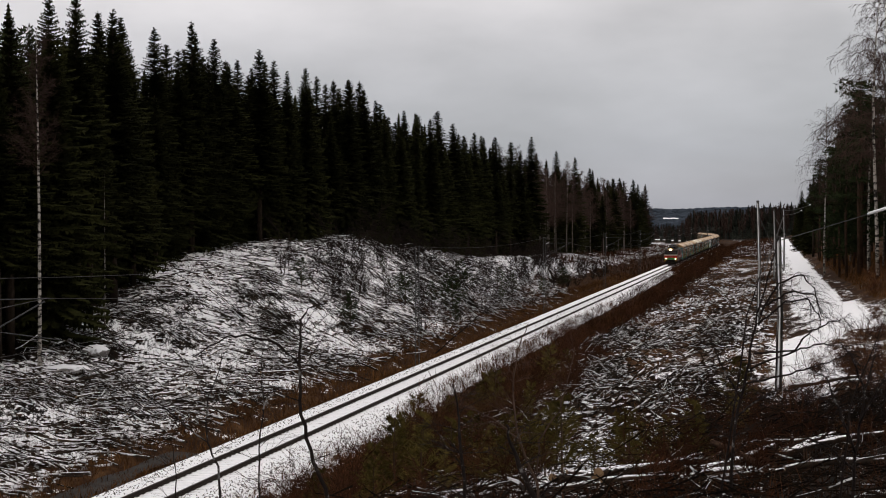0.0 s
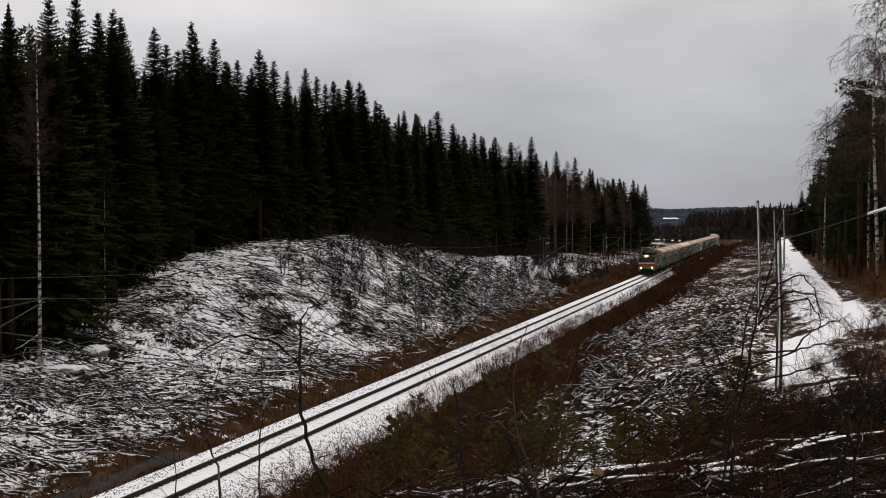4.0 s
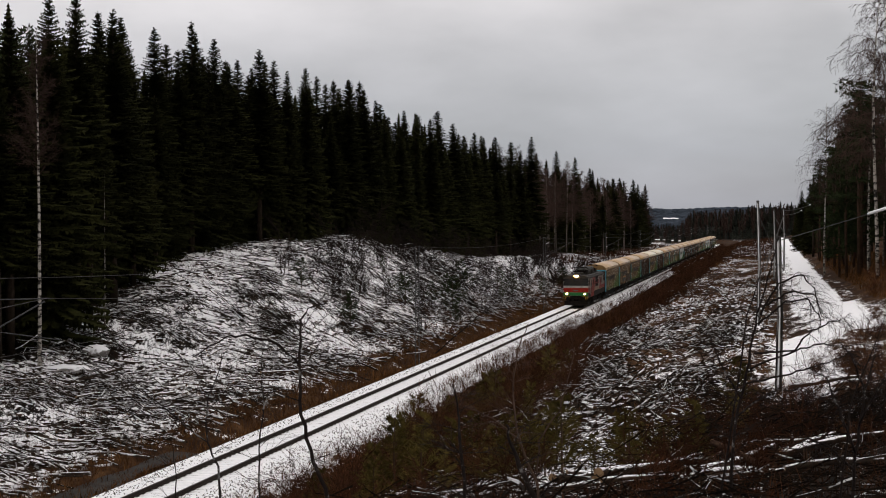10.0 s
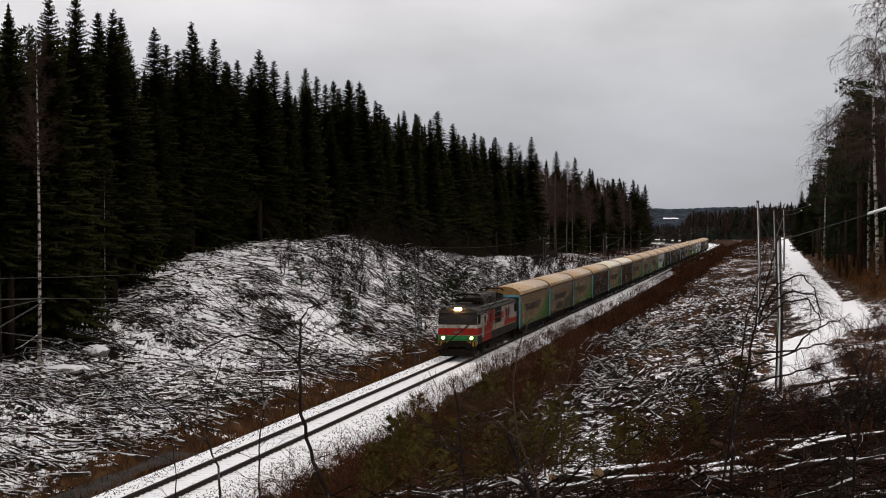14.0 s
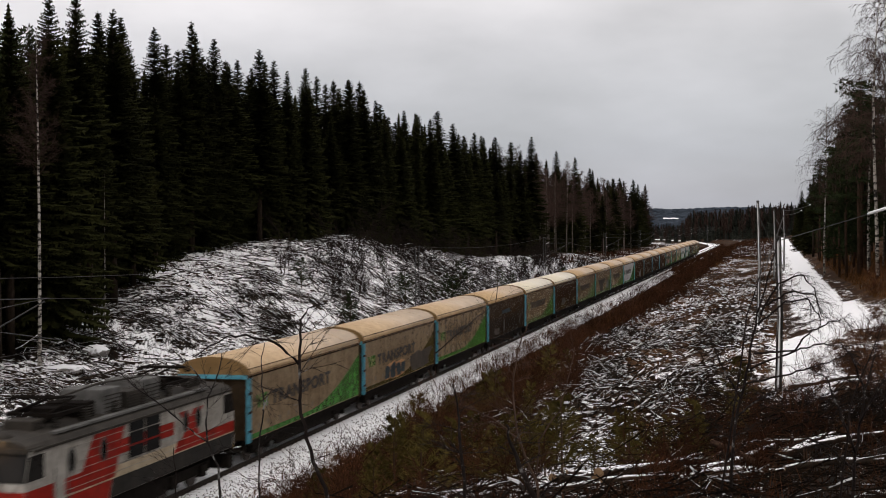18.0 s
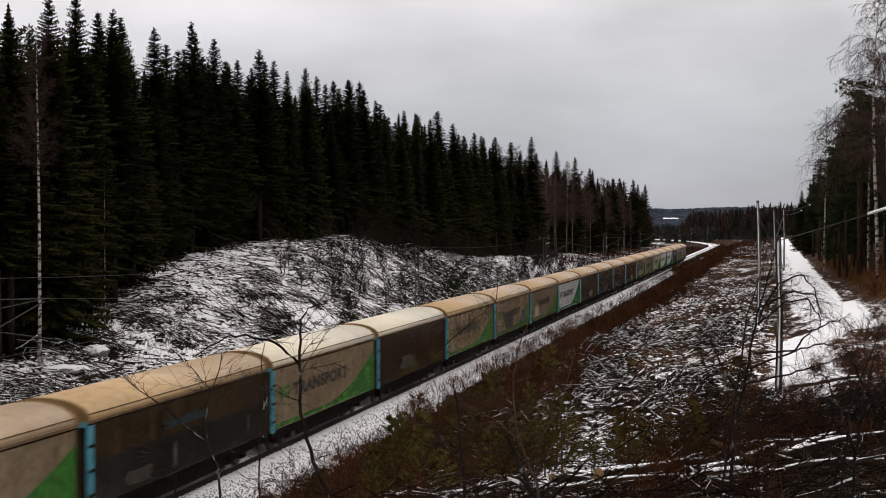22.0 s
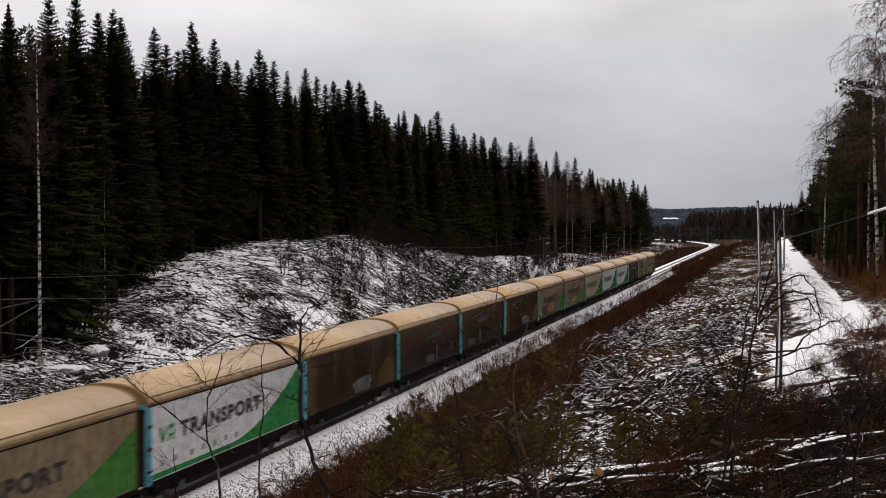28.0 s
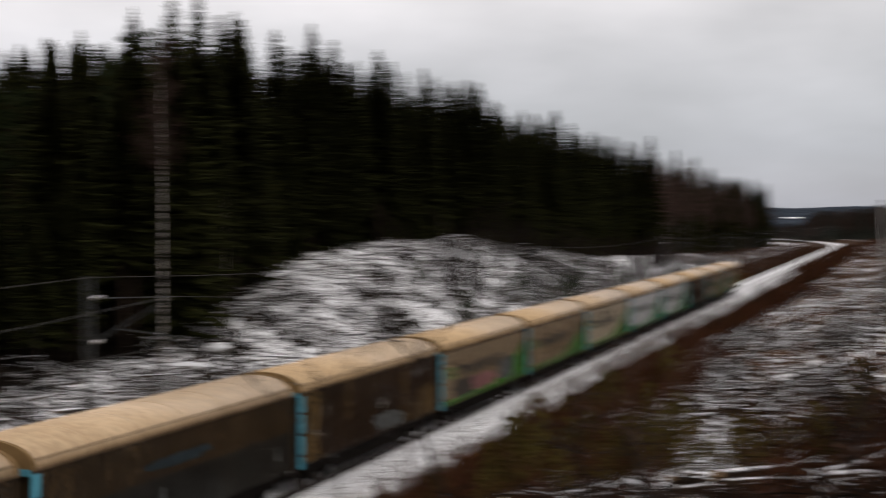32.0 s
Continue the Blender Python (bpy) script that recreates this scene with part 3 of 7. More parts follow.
def shrub_mesh(seed, height, stems, mat, spread=0.55, droop=0.0, stout=1.0):
    rng = random.Random(seed)
    bm = bmesh.new()
    for k in range(stems):
        a = rng.uniform(0, math.tau)
        d = Vector((math.cos(a) * spread * rng.random(), math.sin(a) * spread * rng.random(), 1)).normalized()
        p = Vector((math.cos(a) * 0.12, math.sin(a) * 0.12, -0.1))
        twig_tree(bm, rng, p, d, height * rng.uniform(0.55, 1.0), (0.010 + height * 0.0035) * stout, 2, droop, 0.55, 3, 0.007 * stout)
    me = finish(bm)
    me.materials.append(mat)
    return me


SPRUCES = [spruce_meshes(10 + i, 20.0, sp, rg, 0.03) for i, (sp, rg) in enumerate(((3.1, 0.2), (2.6, 0.25), (3.4, 0.2), (2.4, 0.3), (3.0, 0.3), (2.1, 0.2)))]
TALL_SPRUCES = [spruce_meshes(20 + i, 20.0, sp, rg, fr) for i, (sp, rg, fr) in enumerate(((3.1, 0.2, 0.26), (2.6, 0.3, 0.34), (3.4, 0.25, 0.20), (2.4, 0.2, 0.32), (3.0, 0.3, 0.26), (2.1, 0.2, 0.30)))]
HIGH_SPRUCES = [spruce_meshes(26 + i, 20.0, sp, 0.25, fr) for i, (sp, fr) in enumerate(((2.8, 0.36), (2.4, 0.42)))]
BIRCHES = [birch_meshes(40 + i, 18.0, sp, dr, fi, fr, 0.02, 2, 0.014, M_dullbirch) for i, (sp, dr, fi, fr) in enumerate(((4.2, -0.16, 46, 0.34), (3.8, -0.2, 42, 0.38), (3.4, -0.12, 42, 0.40)))]
WEEPING = [birch_meshes(60 + i, 20.0, 6.0, -0.62, 40, 0.4, 0.03, 2, 0.009) for i in range(2)]
PINES = [pine_meshes(70 + i, 19.0, sp, fr) for i, (sp, fr) in enumerate(((3.4, 0.40), (3.0, 0.5), (3.8, 0.3)))]
BUSHY_PINES = [pine_meshes(76 + i, 19.0, sp, 0.14, None, 90) for i, sp in enumerate((3.4, 2.9))]
YOUNG_PINES = [young_pine_meshes(80 + i, M_olive) for i in range(3)]
DARK_PINES = [young_pine_meshes(85 + i, M_pine) for i in range(2)]


def plant(name, meshes, base_height, x, y, height, turn, label, group, category="tree", sink=0.12, wide=1.0, lean=(0, 0), z=None):
    crown, trunk = meshes
    k = height / base_height
    e = new(name)
    e.empty_display_size = 0.5
    zz = land_at(x, y) if z is None else z
    e.matrix_world = pose(x, y, zz - sink, lean[0], lean[1], turn) @ Matrix.Diagonal((k * wide, k * wide, k, 1))
    part("trunk", trunk, None, e)
    part("crown", crown, None, e)
    return tagged(e, label, category, group)


def wood_mass(name, spots, label, seed, brown=0.0, leaf=None, low=0.1):
    """Trees that stand too deep or far to be told apart: ragged crowns on trunks, one mass."""
    rng = random.Random(seed)
    verts, faces, slots = [], [], []
    for x, y, z, h in spots:
        w = h * rng.uniform(0.10, 0.14)
        bare = rng.random() < brown
        b = len(verts)
        n = 4
        for zz, r in ((-0.5, 0.011 * h), (h * 0.9, 0.003 * h)):
            for k in range(n):
                verts.append((x + math.cos(k * math.tau / n) * r, y + math.sin(k * math.tau / n) * r, z + zz))
        for k in range(n):
            faces.append((b + k, b + (k + 1) % n, b + n + (k + 1) % n, b + n + k))
            slots.append(1)
        if bare:
            for k in range(60):
                u = rng.uniform(0.35, 0.95)
                a = rng.uniform(0, math.tau)
                ln = h * 0.16 * (1.2 - u)
                b = len(verts)
                c = Vector((x, y, z + h * u))
                t = c + Vector((math.cos(a) * ln, math.sin(a) * ln, ln * rng.uniform(0.6, 1.8)))
                sd = Vector((-math.sin(a), math.cos(a), 0)) * 0.010 * h
                verts += [tuple(c), tuple((c + t) / 2 + sd), tuple(t), tuple((c + t) / 2 - sd)]
                faces.append((b, b + 1, b + 2, b + 3))
                slots.append(2)
            continue
        zz = h * low
        while zz < h:
            u = zz / h
            reach = w * (1 - u) ** 0.65 + 0.2
            a0 = rng.random() * 6
            for k in range(7):
                a = a0 + k * math.tau / 7 + rng.uniform(-0.3, 0.3)
                ln = reach * rng.uniform(0.6, 1.2)
                b = len(verts)
                dx, dy = math.cos(a), math.sin(a)
                ww = 0.32 * ln
                verts.append((x, y, z + zz + 0.3))
                verts.append((x + dx * ln * 0.6 - dy * ww, y + dy * ln * 0.6 + dx * ww, z + zz - 0.35 * ln))
                verts.append((x + dx * ln, y + dy * ln, z + zz - 0.3 * ln * (1 - u)))
                verts.append((x + dx * ln * 0.6 + dy * ww, y + dy * ln * 0.6 - dx * ww, z + zz - 0.35 * ln))
                faces.append((b, b + 1, b + 2, b + 3))
                slots.append(0)
            zz += h * 0.035 * (1 - 0.65 * u)
    me = bpy.data.meshes.new(name)
    me.from_pydata(verts, [], faces)
    for m in (leaf or M_needle, M_bark, M_twig):
        me.materials.append(m)
    me.polygons.foreach_set("material_index", slots)
    return tagged(new(name, me), label, "forest", kind="stuff")


def build_west_forest():
    rng = random.Random(5)
    s = 52.0
    deep, high = [], []
    while s < 640:
        edge = forest_edge(s)
        for row in range(8 if s < 330 else 5):
            q = edge + 1.6 + row * 3.6 + rng.uniform(-1.2, 1.6)
            ss = s + rng.uniform(-1.4, 1.4)
            if 85 < ss < 98 and row == 0:
                q += 1.8
            p = spot(ss, q)
            z = land(ss, q)
            birchy = (335 < s < 560 or s > 605) and row < 3 and rng.random() < 0.82
            h = rng.choice((rng.uniform(15, 19), rng.uniform(18, 22), rng.uniform(20, 23.5)))
            h *= (1 + 0.14 * smooth01((s - 280) / 100)) * (0.58 + 0.42 * smooth01((s - 80) / 10)) * (1.0 + 0.17 * smooth01((s - 84) / 8) * (1 - smooth01((s - 92) / 20))) * (1 - (0.01 * smooth01((s - 120) / 15) + 0.07 * smooth01((s - 145) / 12) - 0.06 * smooth01((s - 178) / 15)) * (1 - smooth01((s - 215) / 40)))
            if p.y < 107 and p.x < -28:          # the young end of the wood
                h = min(h, (21.2 if p.x < -29 else 23.3) + 4.0 * noise.noise((p.x * 0.9, p.y * 0.9, 5.0)) - z)
            if birchy:
                plant("birch_tree", rng.choice(BIRCHES), 18.0, p.x, p.y, rng.uniform(18, 24), rng.uniform(0, 360), "bare birch with white trunk and reddish brown twigs", "birches along the line", z=z)
            elif 0 < row < 3 and rng.random() < 0.12:
                plant("pine_tree", rng.choice(PINES), 19.0, p.x, p.y, h * 0.98, rng.uniform(0, 360), "dark pine with a rounded crown among the spruces", "pines along the line", z=z, wide=1.1)
            elif row < (3 if s < 260 else 2):
                bare = rng.random() < (0.5 if s < 260 else 0.4) or s < 130
                plant("spruce_tree", rng.choice(TALL_SPRUCES if bare else SPRUCES), 20.0, p.x, p.y, h, rng.uniform(0, 360), "tall dark green spruce at the edge of the felled strip", "spruces along the line", z=z, wide=rng.uniform(1.1, 1.6))
            else:
                (deep if row > 4 or s > 330 else high).append((p.x, p.y, z, min(h, 20) if row > 3 else h))
        s += 3.5 * (1 + max(0, s - 150) / 240)
    for x, y, top, k in ((-12.0, 197.0, 28.4, 0), (-26.9, 130.0, 27.4, 2), (-24.2, 152.0, 28.9, 4), (-26.8, 106.0, 25.6, 2), (-30.5, 138.0, 26.2, 0), (-23.1, 175.0, 28.6, 4), (-21.9, 178.0, 28.0, 1)):
        z = land_at(x, y)
        plant("spruce_tree", SPRUCES[k], 20.0, x, y, top - z, 40 * k, "spruce that stands out above the forest edge", "spruces along the line", z=z, wide=1.2)
    wood_mass("forest_interior", deep, "dense dark spruce wood behind the front trees", 9, low=0.02)
    wood_mass("forest_interior", high, "dark spruce wood with low hanging boughs", 19, low=0.05)
    for i in range(46):           # undergrowth of small spruces along the edge
        ss = 112 + 150 * rng.random() ** 1.3
        q = forest_edge(ss) + rng.uniform(1.2, 5.5)
        p = spot(ss, q)
        plant("spruce_tree", rng.choice(SPRUCES), 20.0, p.x, p.y, rng.uniform(3.0, 8.5), rng.uniform(0, 360), "small dark spruce under the tall trees", "small spruces", z=land(ss, q), wide=1.25)


build_west_forest()

# the lone birch in front of the spruces, and thin pale trunks
LONE = birch_meshes(33, 22.0, 4.0, 0.08, 44, 0.56, 0.006, 2, 0.007)
THIN = birch_meshes(35, 18.0, 2.4, 0.0, 10, 0.6, 0.01, 1, 0.006)
plant("birch_tree", LONE, 22.0, -25.2, 97.0, 21.6, 20, "slender tall birch with bright white bark before the spruces", "")
for bx, by, bh in ((-24.7, 113.5, 11.5), (-17.9, 178.0, 9.0)):
    plant("birch_tree", THIN, 18.0, bx, by, bh, 40 * bh, "thin pale birch among the dark spruces", "birches along the line", wide=0.6, lean=(0, 3))


def build_east_forest():
    rng = random.Random(11)
    # tall mixed wood beside the forest road
    for i in range(46):
        s = 128 + i * 7.0 + rng.uniform(-3, 3)
        for row in range(4 if s < 215 else 2):
            q = -(road_q(s) + lerp_table(s, [(130, 7.5), (250, 4.5), (400, 2.6)]) + row * 4.0 + rng.uniform(-1.0, 2.0))
            p = spot(s, q)
            z = land(s, q)
            kind = rng.random()
            tall = 1 - 0.42 * smooth01((s - 200) / 130)
            if s < 215 and kind < 0.5:
                plant("birch_tree", rng.choice(BIRCHES), 18.0, p.x, p.y, rng.uniform(15, 20), rng.uniform(0, 360), "bare birch with a white trunk beside the forest road", "birches beside the road", z=z)
            elif kind < 0.72:
                plant("pine_tree", rng.choice(PINES), 19.0, p.x, p.y, rng.uniform(15, 21) * tall, rng.uniform(0, 360), "dark green pine with an orange brown trunk beside the road", "pines beside the road", z=z)
            else:
                plant("spruce_tree", rng.choice(HIGH_SPRUCES if s < 300 else SPRUCES), 20.0, p.x, p.y, rng.uniform(13, 20) * tall, rng.uniform(0, 360), "dark spruce in the mixed wood beside the road", "spruces beside the road", z=z)
    for x, y, h, w in ((44.6, 163.0, 24.0, 1.0), (40.0, 143.0, 27.0, 1.1), (43.2, 150.0, 27.5, 1.2), (46.6, 190.0, 21.0, 1.0)):
        plant("birch_tree", rng.choice(WEEPING), 20.0, x, y, h, rng.uniform(0, 360), "large bare birch with drooping twigs beside the road", "birches beside the road", wide=w)
    for x, y, top, w in ((42.9, 160.0, 25.3, 1.5), (44.6, 166.0, 24.6, 1.4), (47.0, 172.0, 22.5, 1.4), (50.4, 200.0, 21.4, 1.5), (52.8, 206.0, 20.6, 1.3), (58.2, 240.0, 20.4, 1.3)):
        z = land_at(x, y)
        plant("pine_tree", rng.choice(PINES), 19.0, x, y, top - z, rng.uniform(0, 360), "broad dark pine reaching out beside the road", "pines beside the road", wide=w, z=z)
    for x, y, top, w in ((43.6, 168.0, 22.0, 1.2), (46.2, 170.0, 24.0, 1.3), (44.9, 176.0, 19.0, 1.2), (48.6, 184.0, 20.5, 1.3), (47.4, 164.0, 25.0, 1.4), (52.4, 204.0, 18.5, 1.2), (51.0, 188.0, 22.5, 1.3), (55.4, 214.0, 18.8, 1.2)):
        z = land_at(x, y)
        plant("pine_tree", rng.choice(BUSHY_PINES), 19.0, x, y, top - z, rng.uniform(0, 360), "dense dark pine with low boughs beside the road", "pines beside the road", wide=w, z=z)
    for x, y, top, w in ((49.6, 192.0, 19.5, 1.3), (56.0, 226.0, 19.5, 1.4), (60.5, 250.0, 19.2, 1.4), (65.5, 275.0, 18.6, 1.4), (70.8, 300.0, 18.0, 1.3), (78.0, 338.0, 17.2, 1.3), (87.5, 380.0, 16.4, 1.3), (96.0, 420.0, 15.4, 1.3)):
        z = land_at(x, y)
        plant("spruce_tree", rng.choice(HIGH_SPRUCES if y < 280 else SPRUCES), 20.0, x, y, top - z, rng.uniform(0, 360), "dense dark spruce at the edge of the road wood", "spruces beside the road", wide=w, z=z)


build_east_forest()


def build_far_woods():
    rng = random.Random(21)
    # the wood that closes the valley behind the bend
    mass = []
    for i in range(800):
        s = rng.uniform(790, 1250)
        x = (0.1222 + 0.1164 * rng.random()) * s
        mass.append((x, s, -2.0 + (s - 790) * 0.006, rng.uniform(13, 22) * (0.40 + 0.45 * smooth01((x / s - 0.150) / 0.012) + 0.2 * smooth01((x / s - 0.17) / 0.05))))
    wood_mass("valley_forest", mass, "mixed wood closing the valley behind the bend", 22, 0.64, M_hazy)
    mass = []
    for i in range(280):
        s = rng.uniform(130, 480)
        q = -(road_q(s) + 17 + rng.random() * 20)
        p = spot(s, q)
        mass.append((p.x, p.y, land(s, q), rng.uniform(13, 19) * (1 - 0.42 * smooth01((s - 200) / 130))))
    wood_mass("forest_interior", mass, "dense dark wood behind the trees beside the road", 23, 0.2)
    # wooded ridge on the horizon: one mass of small crowns, haze painted into their blue-grey
    bm = bmesh.new()
    for i in range(4200):
        y = rng.uniform(2300, 4300) if i < 2400 else rng.uniform(1300, 2300)
        x = y * (rng.uniform(0.10, 0.30) if i < 2400 else rng.uniform(0.12, 0.25))
        if 0.1415 < x / y < 0.1515 and y < 2200:
            continue
        z = land_at(x, y)
        h = rng.uniform(5, 7)
        w = rng.uniform(10, 18)
        n = 6
        a0 = rng.random()
        ring = [bm.verts.new((x + math.cos(a0 + k * math.tau / n) * w, y + math.sin(a0 + k * math.tau / n) * w, z - 3)) for k in range(n)]
        mid_ring = [bm.verts.new((x + math.cos(a0 + k * math.tau / n) * w * 0.7, y + math.sin(a0 + k * math.tau / n) * w * 0.7, z + h * rng.uniform(0.5, 0.75))) for k in range(n)]
        top = bm.verts.new((x, y, z + h))
        for k in range(n):
            bm.faces.new((ring[k], ring[(k + 1) % n], mid_ring[(k + 1) % n], mid_ring[k]))
            bm.faces.new((mid_ring[k], mid_ring[(k + 1) % n], top))
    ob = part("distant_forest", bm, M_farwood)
    tagged(ob, "wooded ridge on the horizon, tinted blue-grey for haze", "forest", kind="stuff")
    # snowy field before the ridge
    bm = bmesh.new()
    rows = [[bm.verts.new(((0.1415 + 0.0011 * k) * y, y, 13.7 + (y - 2200) * 0.019 + math.sin(k * 1.3) * 0.25)) for k in range(10)] for y in range(2200, 2310, 25)]
    for a, b in zip(rows, rows[1:]):
        for k in range(len(a) - 1):
            bm.faces.new((a[k], a[k + 1], b[k + 1], b[k]))
    ob = part("snow_field", bm, M_snow)
    tagged(ob, "far open field under bright snow", "field", kind="structure")


build_far_woods()


# ---------------------------------------------------------------- brush, felling waste, grass
def sticks(name, count, place, label, mat=None, seed=1, lo=0.6, hi=3.2, thick=(0.012, 0.045), sides=4, lift=0.35, steep=0.14):
    """Felling waste: bent sticks lying on the ground, one mass."""
    rng = random.Random(seed)
    verts, faces = [], []
    for _ in range(count):
        s, q, heading = place(rng)
        ln = rng.uniform(lo, hi) * rng.uniform(0.5, 1)
        r = rng.uniform(*thick)
        a = heading + rng.gauss(0, 0.42)
        tilt = rng.gauss(0.0, steep)
        up = rng.random() ** 2 * lift
        bend = rng.uniform(-0.12, 0.12) * ln
        p0, h = line_at(s)
        base = len(verts)
        for j in range(3):
            t = (j / 2 - 0.5) * ln
            ss, qq = s + math.cos(a) * t - math.sin(a) * bend * (1 - abs(j - 1)), q + math.sin(a) * t + math.cos(a) * bend * (1 - abs(j - 1))
            c = spot(ss, qq)
            z = land(ss, qq) + up + tilt * t + r
            rr = r * (1.15 - 0.35 * j)
            for k in range(sides):
                ang = k * math.tau / sides + 0.6
                off = math.cos(ang) * rr
                d = h + math.pi / 2 - a
                verts.append((c.x + math.cos(d) * off, c.y - math.sin(d) * off, z + math.sin(ang) * rr))
        for j in range(2):
            for k in range(sides):
                faces.append((base + j * sides + k, base + j * sides + (k + 1) % sides, base + (j + 1) * sides + (k + 1) % sides, base + (j + 1) * sides + k))
        faces.append(tuple(base + k for k in range(sides))[::-1])
        faces.append(tuple(base + 2 * sides + k for k in range(sides)))
    me = bpy.data.meshes.new(name)
    me.from_pydata(verts, [], faces)
    me.materials.append(mat or M_slash)
    return tagged(new(name, me), label, "branches", kind="stuff")


def blades(name, count, place, label, mat, seed, hi=(0.25, 0.7), w=0.02, category="grass"):
    """Thin upright blades or fine twigs, one mass; each a narrow bent strip."""
    rng = random.Random(seed)
    verts, faces = [], []
    for _ in range(count):
        s, q = place(rng)
        c = spot(s, q)
        z = land(s, q) - 0.03
        h = rng.uniform(*hi)
        a = rng.uniform(0, math.tau)
        lean = rng.uniform(0.2, 1.1) * h
        dx, dy = math.cos(a), math.sin(a)
        b = len(verts)
        ww = w * rng.uniform(0.4, 1.1)
        for u, k in ((0, 1.0), (0.55, 0.8), (1.0, 0.15)):
            ox, oy = c.x + dx * lean * u * u, c.y + dy * lean * u * u
            verts.append((ox - dy * ww * k, oy + dx * ww * k, z + h * u))
            verts.append((ox + dy * ww * k, oy - dx * ww * k, z + h * u))
        faces.append((b, b + 1, b + 3, b + 2))
        faces.append((b + 2, b + 3, b + 5, b + 4))
    me = bpy.data.meshes.new(name)
    me.from_pydata(verts, [], faces)
    me.materials.append(mat)
    return tagged(new(name, me), label, category, kind="stuff")


def slope_place(rng):
    while True:
        s = 52 + 190 * rng.random() ** 1.25
        q = rng.uniform(6.8, forest_edge(s) + 2.5)
        return s, q, 1.45 + 0.5 * noise.noise((s * 0.05, q * 0.07, 3.0)) * 2.5


def pile_place(rng):
    s, q, a, r = PILES[rng.randrange(len(PILES))]
    return s + rng.gauss(0, r * 0.8), min(max(7.2, q + rng.gauss(0, r * 0.7)), 28), a


def field_place(rng):
    if rng.random() < 0.8:
        s, q, r = HEAPS[rng.randrange(len(HEAPS))]
        return s + rng.gauss(0, r * 1.2), max(-23.2, min(-9, q + rng.gauss(0, r * 0.6))), rng.uniform(0, 3.1)
    s = 62 + 160 * rng.random() ** 1.8
    return s, -rng.uniform(11, 22), rng.uniform(0, 3.1)


def front_place(rng):
    s = rng.uniform(17, 64)
    return s, -rng.uniform(13, 34), rng.uniform(0, 3.1)


sticks("felling_waste", 1500, slope_place, "cut branches strewn over the snowy slope", seed=3, lo=0.4, hi=2.4, thick=(0.02, 0.055), lift=0.25)
sticks("snowy_branches", 2000, slope_place, "longer branches with snow along their tops on the slope", M_snowstick, seed=13, lo=1.0, hi=4.6, thick=(0.035, 0.085), lift=0.35, sides=6)
sticks("snowy_branches", 1700, pile_place, "snow-topped branches in the heaps on the slope", M_snowstick, seed=14, lo=0.8, hi=3.6, thick=(0.025, 0.06), lift=0.8, sides=6)
sticks("brush_piles", 3600, pile_place, "dark heaps of cut spruce branches on the slope", M_brush, seed=4, lift=0.85, thick=(0.012, 0.04), lo=0.4, hi=2.2)
sticks("felling_waste", 3000, field_place, "cut branches strewn over the cleared strip", M_brush, seed=5, lo=0.2, hi=1.5, lift=0.6, steep=0.4)
sticks("snowy_branches", 2200, field_place, "snow-topped branches over the cleared strip", M_snowstick, seed=15, lo=0.4, hi=1.8, thick=(0.02, 0.05), lift=0.7, sides=6, steep=0.36)
sticks("felling_waste", 7500, front_place, "tangle of cut branches on the near bank", M_brush, seed=6, lo=0.3, hi=1.3, lift=0.5, thick=(0.006, 0.020), steep=0.35)
sticks("snowy_branches", 320, front_place, "snow-topped branches on the near bank", M_snowstick, seed=16, lo=0.6, hi=2.4, thick=(0.015, 0.045), lift=0.5, sides=6, steep=0.22)


def bank_heap(rng):
    k = rng.randrange(16)
    s, q = 41 + (k * 7.3) % 19, -(21.0 + (k * 4.1) % 13)
    return s + rng.gauss(0, 1.3), q + rng.gauss(0, 1.2), rng.uniform(0.6, 2.4)


sticks("brush_piles", 5200, bank_heap, "black tangle of brush on the near bank", M_brush, seed=8, lo=0.5, hi=2.2, lift=1.3, thick=(0.006, 0.02), steep=0.4)


def hummocks(name, count, place, label, mat, seed, size=(0.12, 0.42)):
    """Tufts, stubs and small lumps of waste with snow on top, one mass of low uneven mounds."""
    rng = random.Random(seed)
    verts, faces = [], []
    for _ in range(count):
        s, q = place(rng)[:2]
        c = spot(s, q)
        z = land(s, q)
        r = rng.uniform(*size)
        h = r * rng.uniform(0.35, 0.9)
        b = len(verts)
        a0 = rng.random() * 6
        for k, zz in ((1.0, -0.05), (0.72, 0.62)):
            for j in range(6):
                a = a0 + j * math.tau / 6
                rr = r * k * rng.uniform(0.7, 1.3)
                verts.append((c.x + math.cos(a) * rr, c.y + math.sin(a) * rr, z + h * zz * rng.uniform(0.8, 1.2)))
        verts.append((c.x + rng.uniform(-0.2, 0.2) * r, c.y, z + h))
        for j in range(6):
            faces.append((b + j, b + (j + 1) % 6, b + 6 + (j + 1) % 6, b + 6 + j))
            faces.append((b + 6 + j, b + 6 + (j + 1) % 6, b + 12))
    me = bpy.data.meshes.new(name)
    me.from_pydata(verts, [], faces)
    me.materials.append(mat)
    return tagged(new(name, me), label, "tussocks", kind="stuff")


def slope_lumps(rng):
    s = 56 + 190 * rng.random() ** 1.2
    return s, rng.uniform(7.5, forest_edge(s) + 1)


def field_lumps(rng):
    s = 60 + 130 * rng.random() ** 1.4
    return s, -rng.uniform(9.5, 23)


hummocks("snowy_tussocks", 3600, slope_lumps, "small dark tussocks and stubs capped with snow on the slope", M_tussock, 51, (0.08, 0.32))
hummocks("snowy_tussocks", 1500, field_lumps, "small dark tussocks capped with snow in the clearing", M_tussock, 52, (0.08, 0.32))


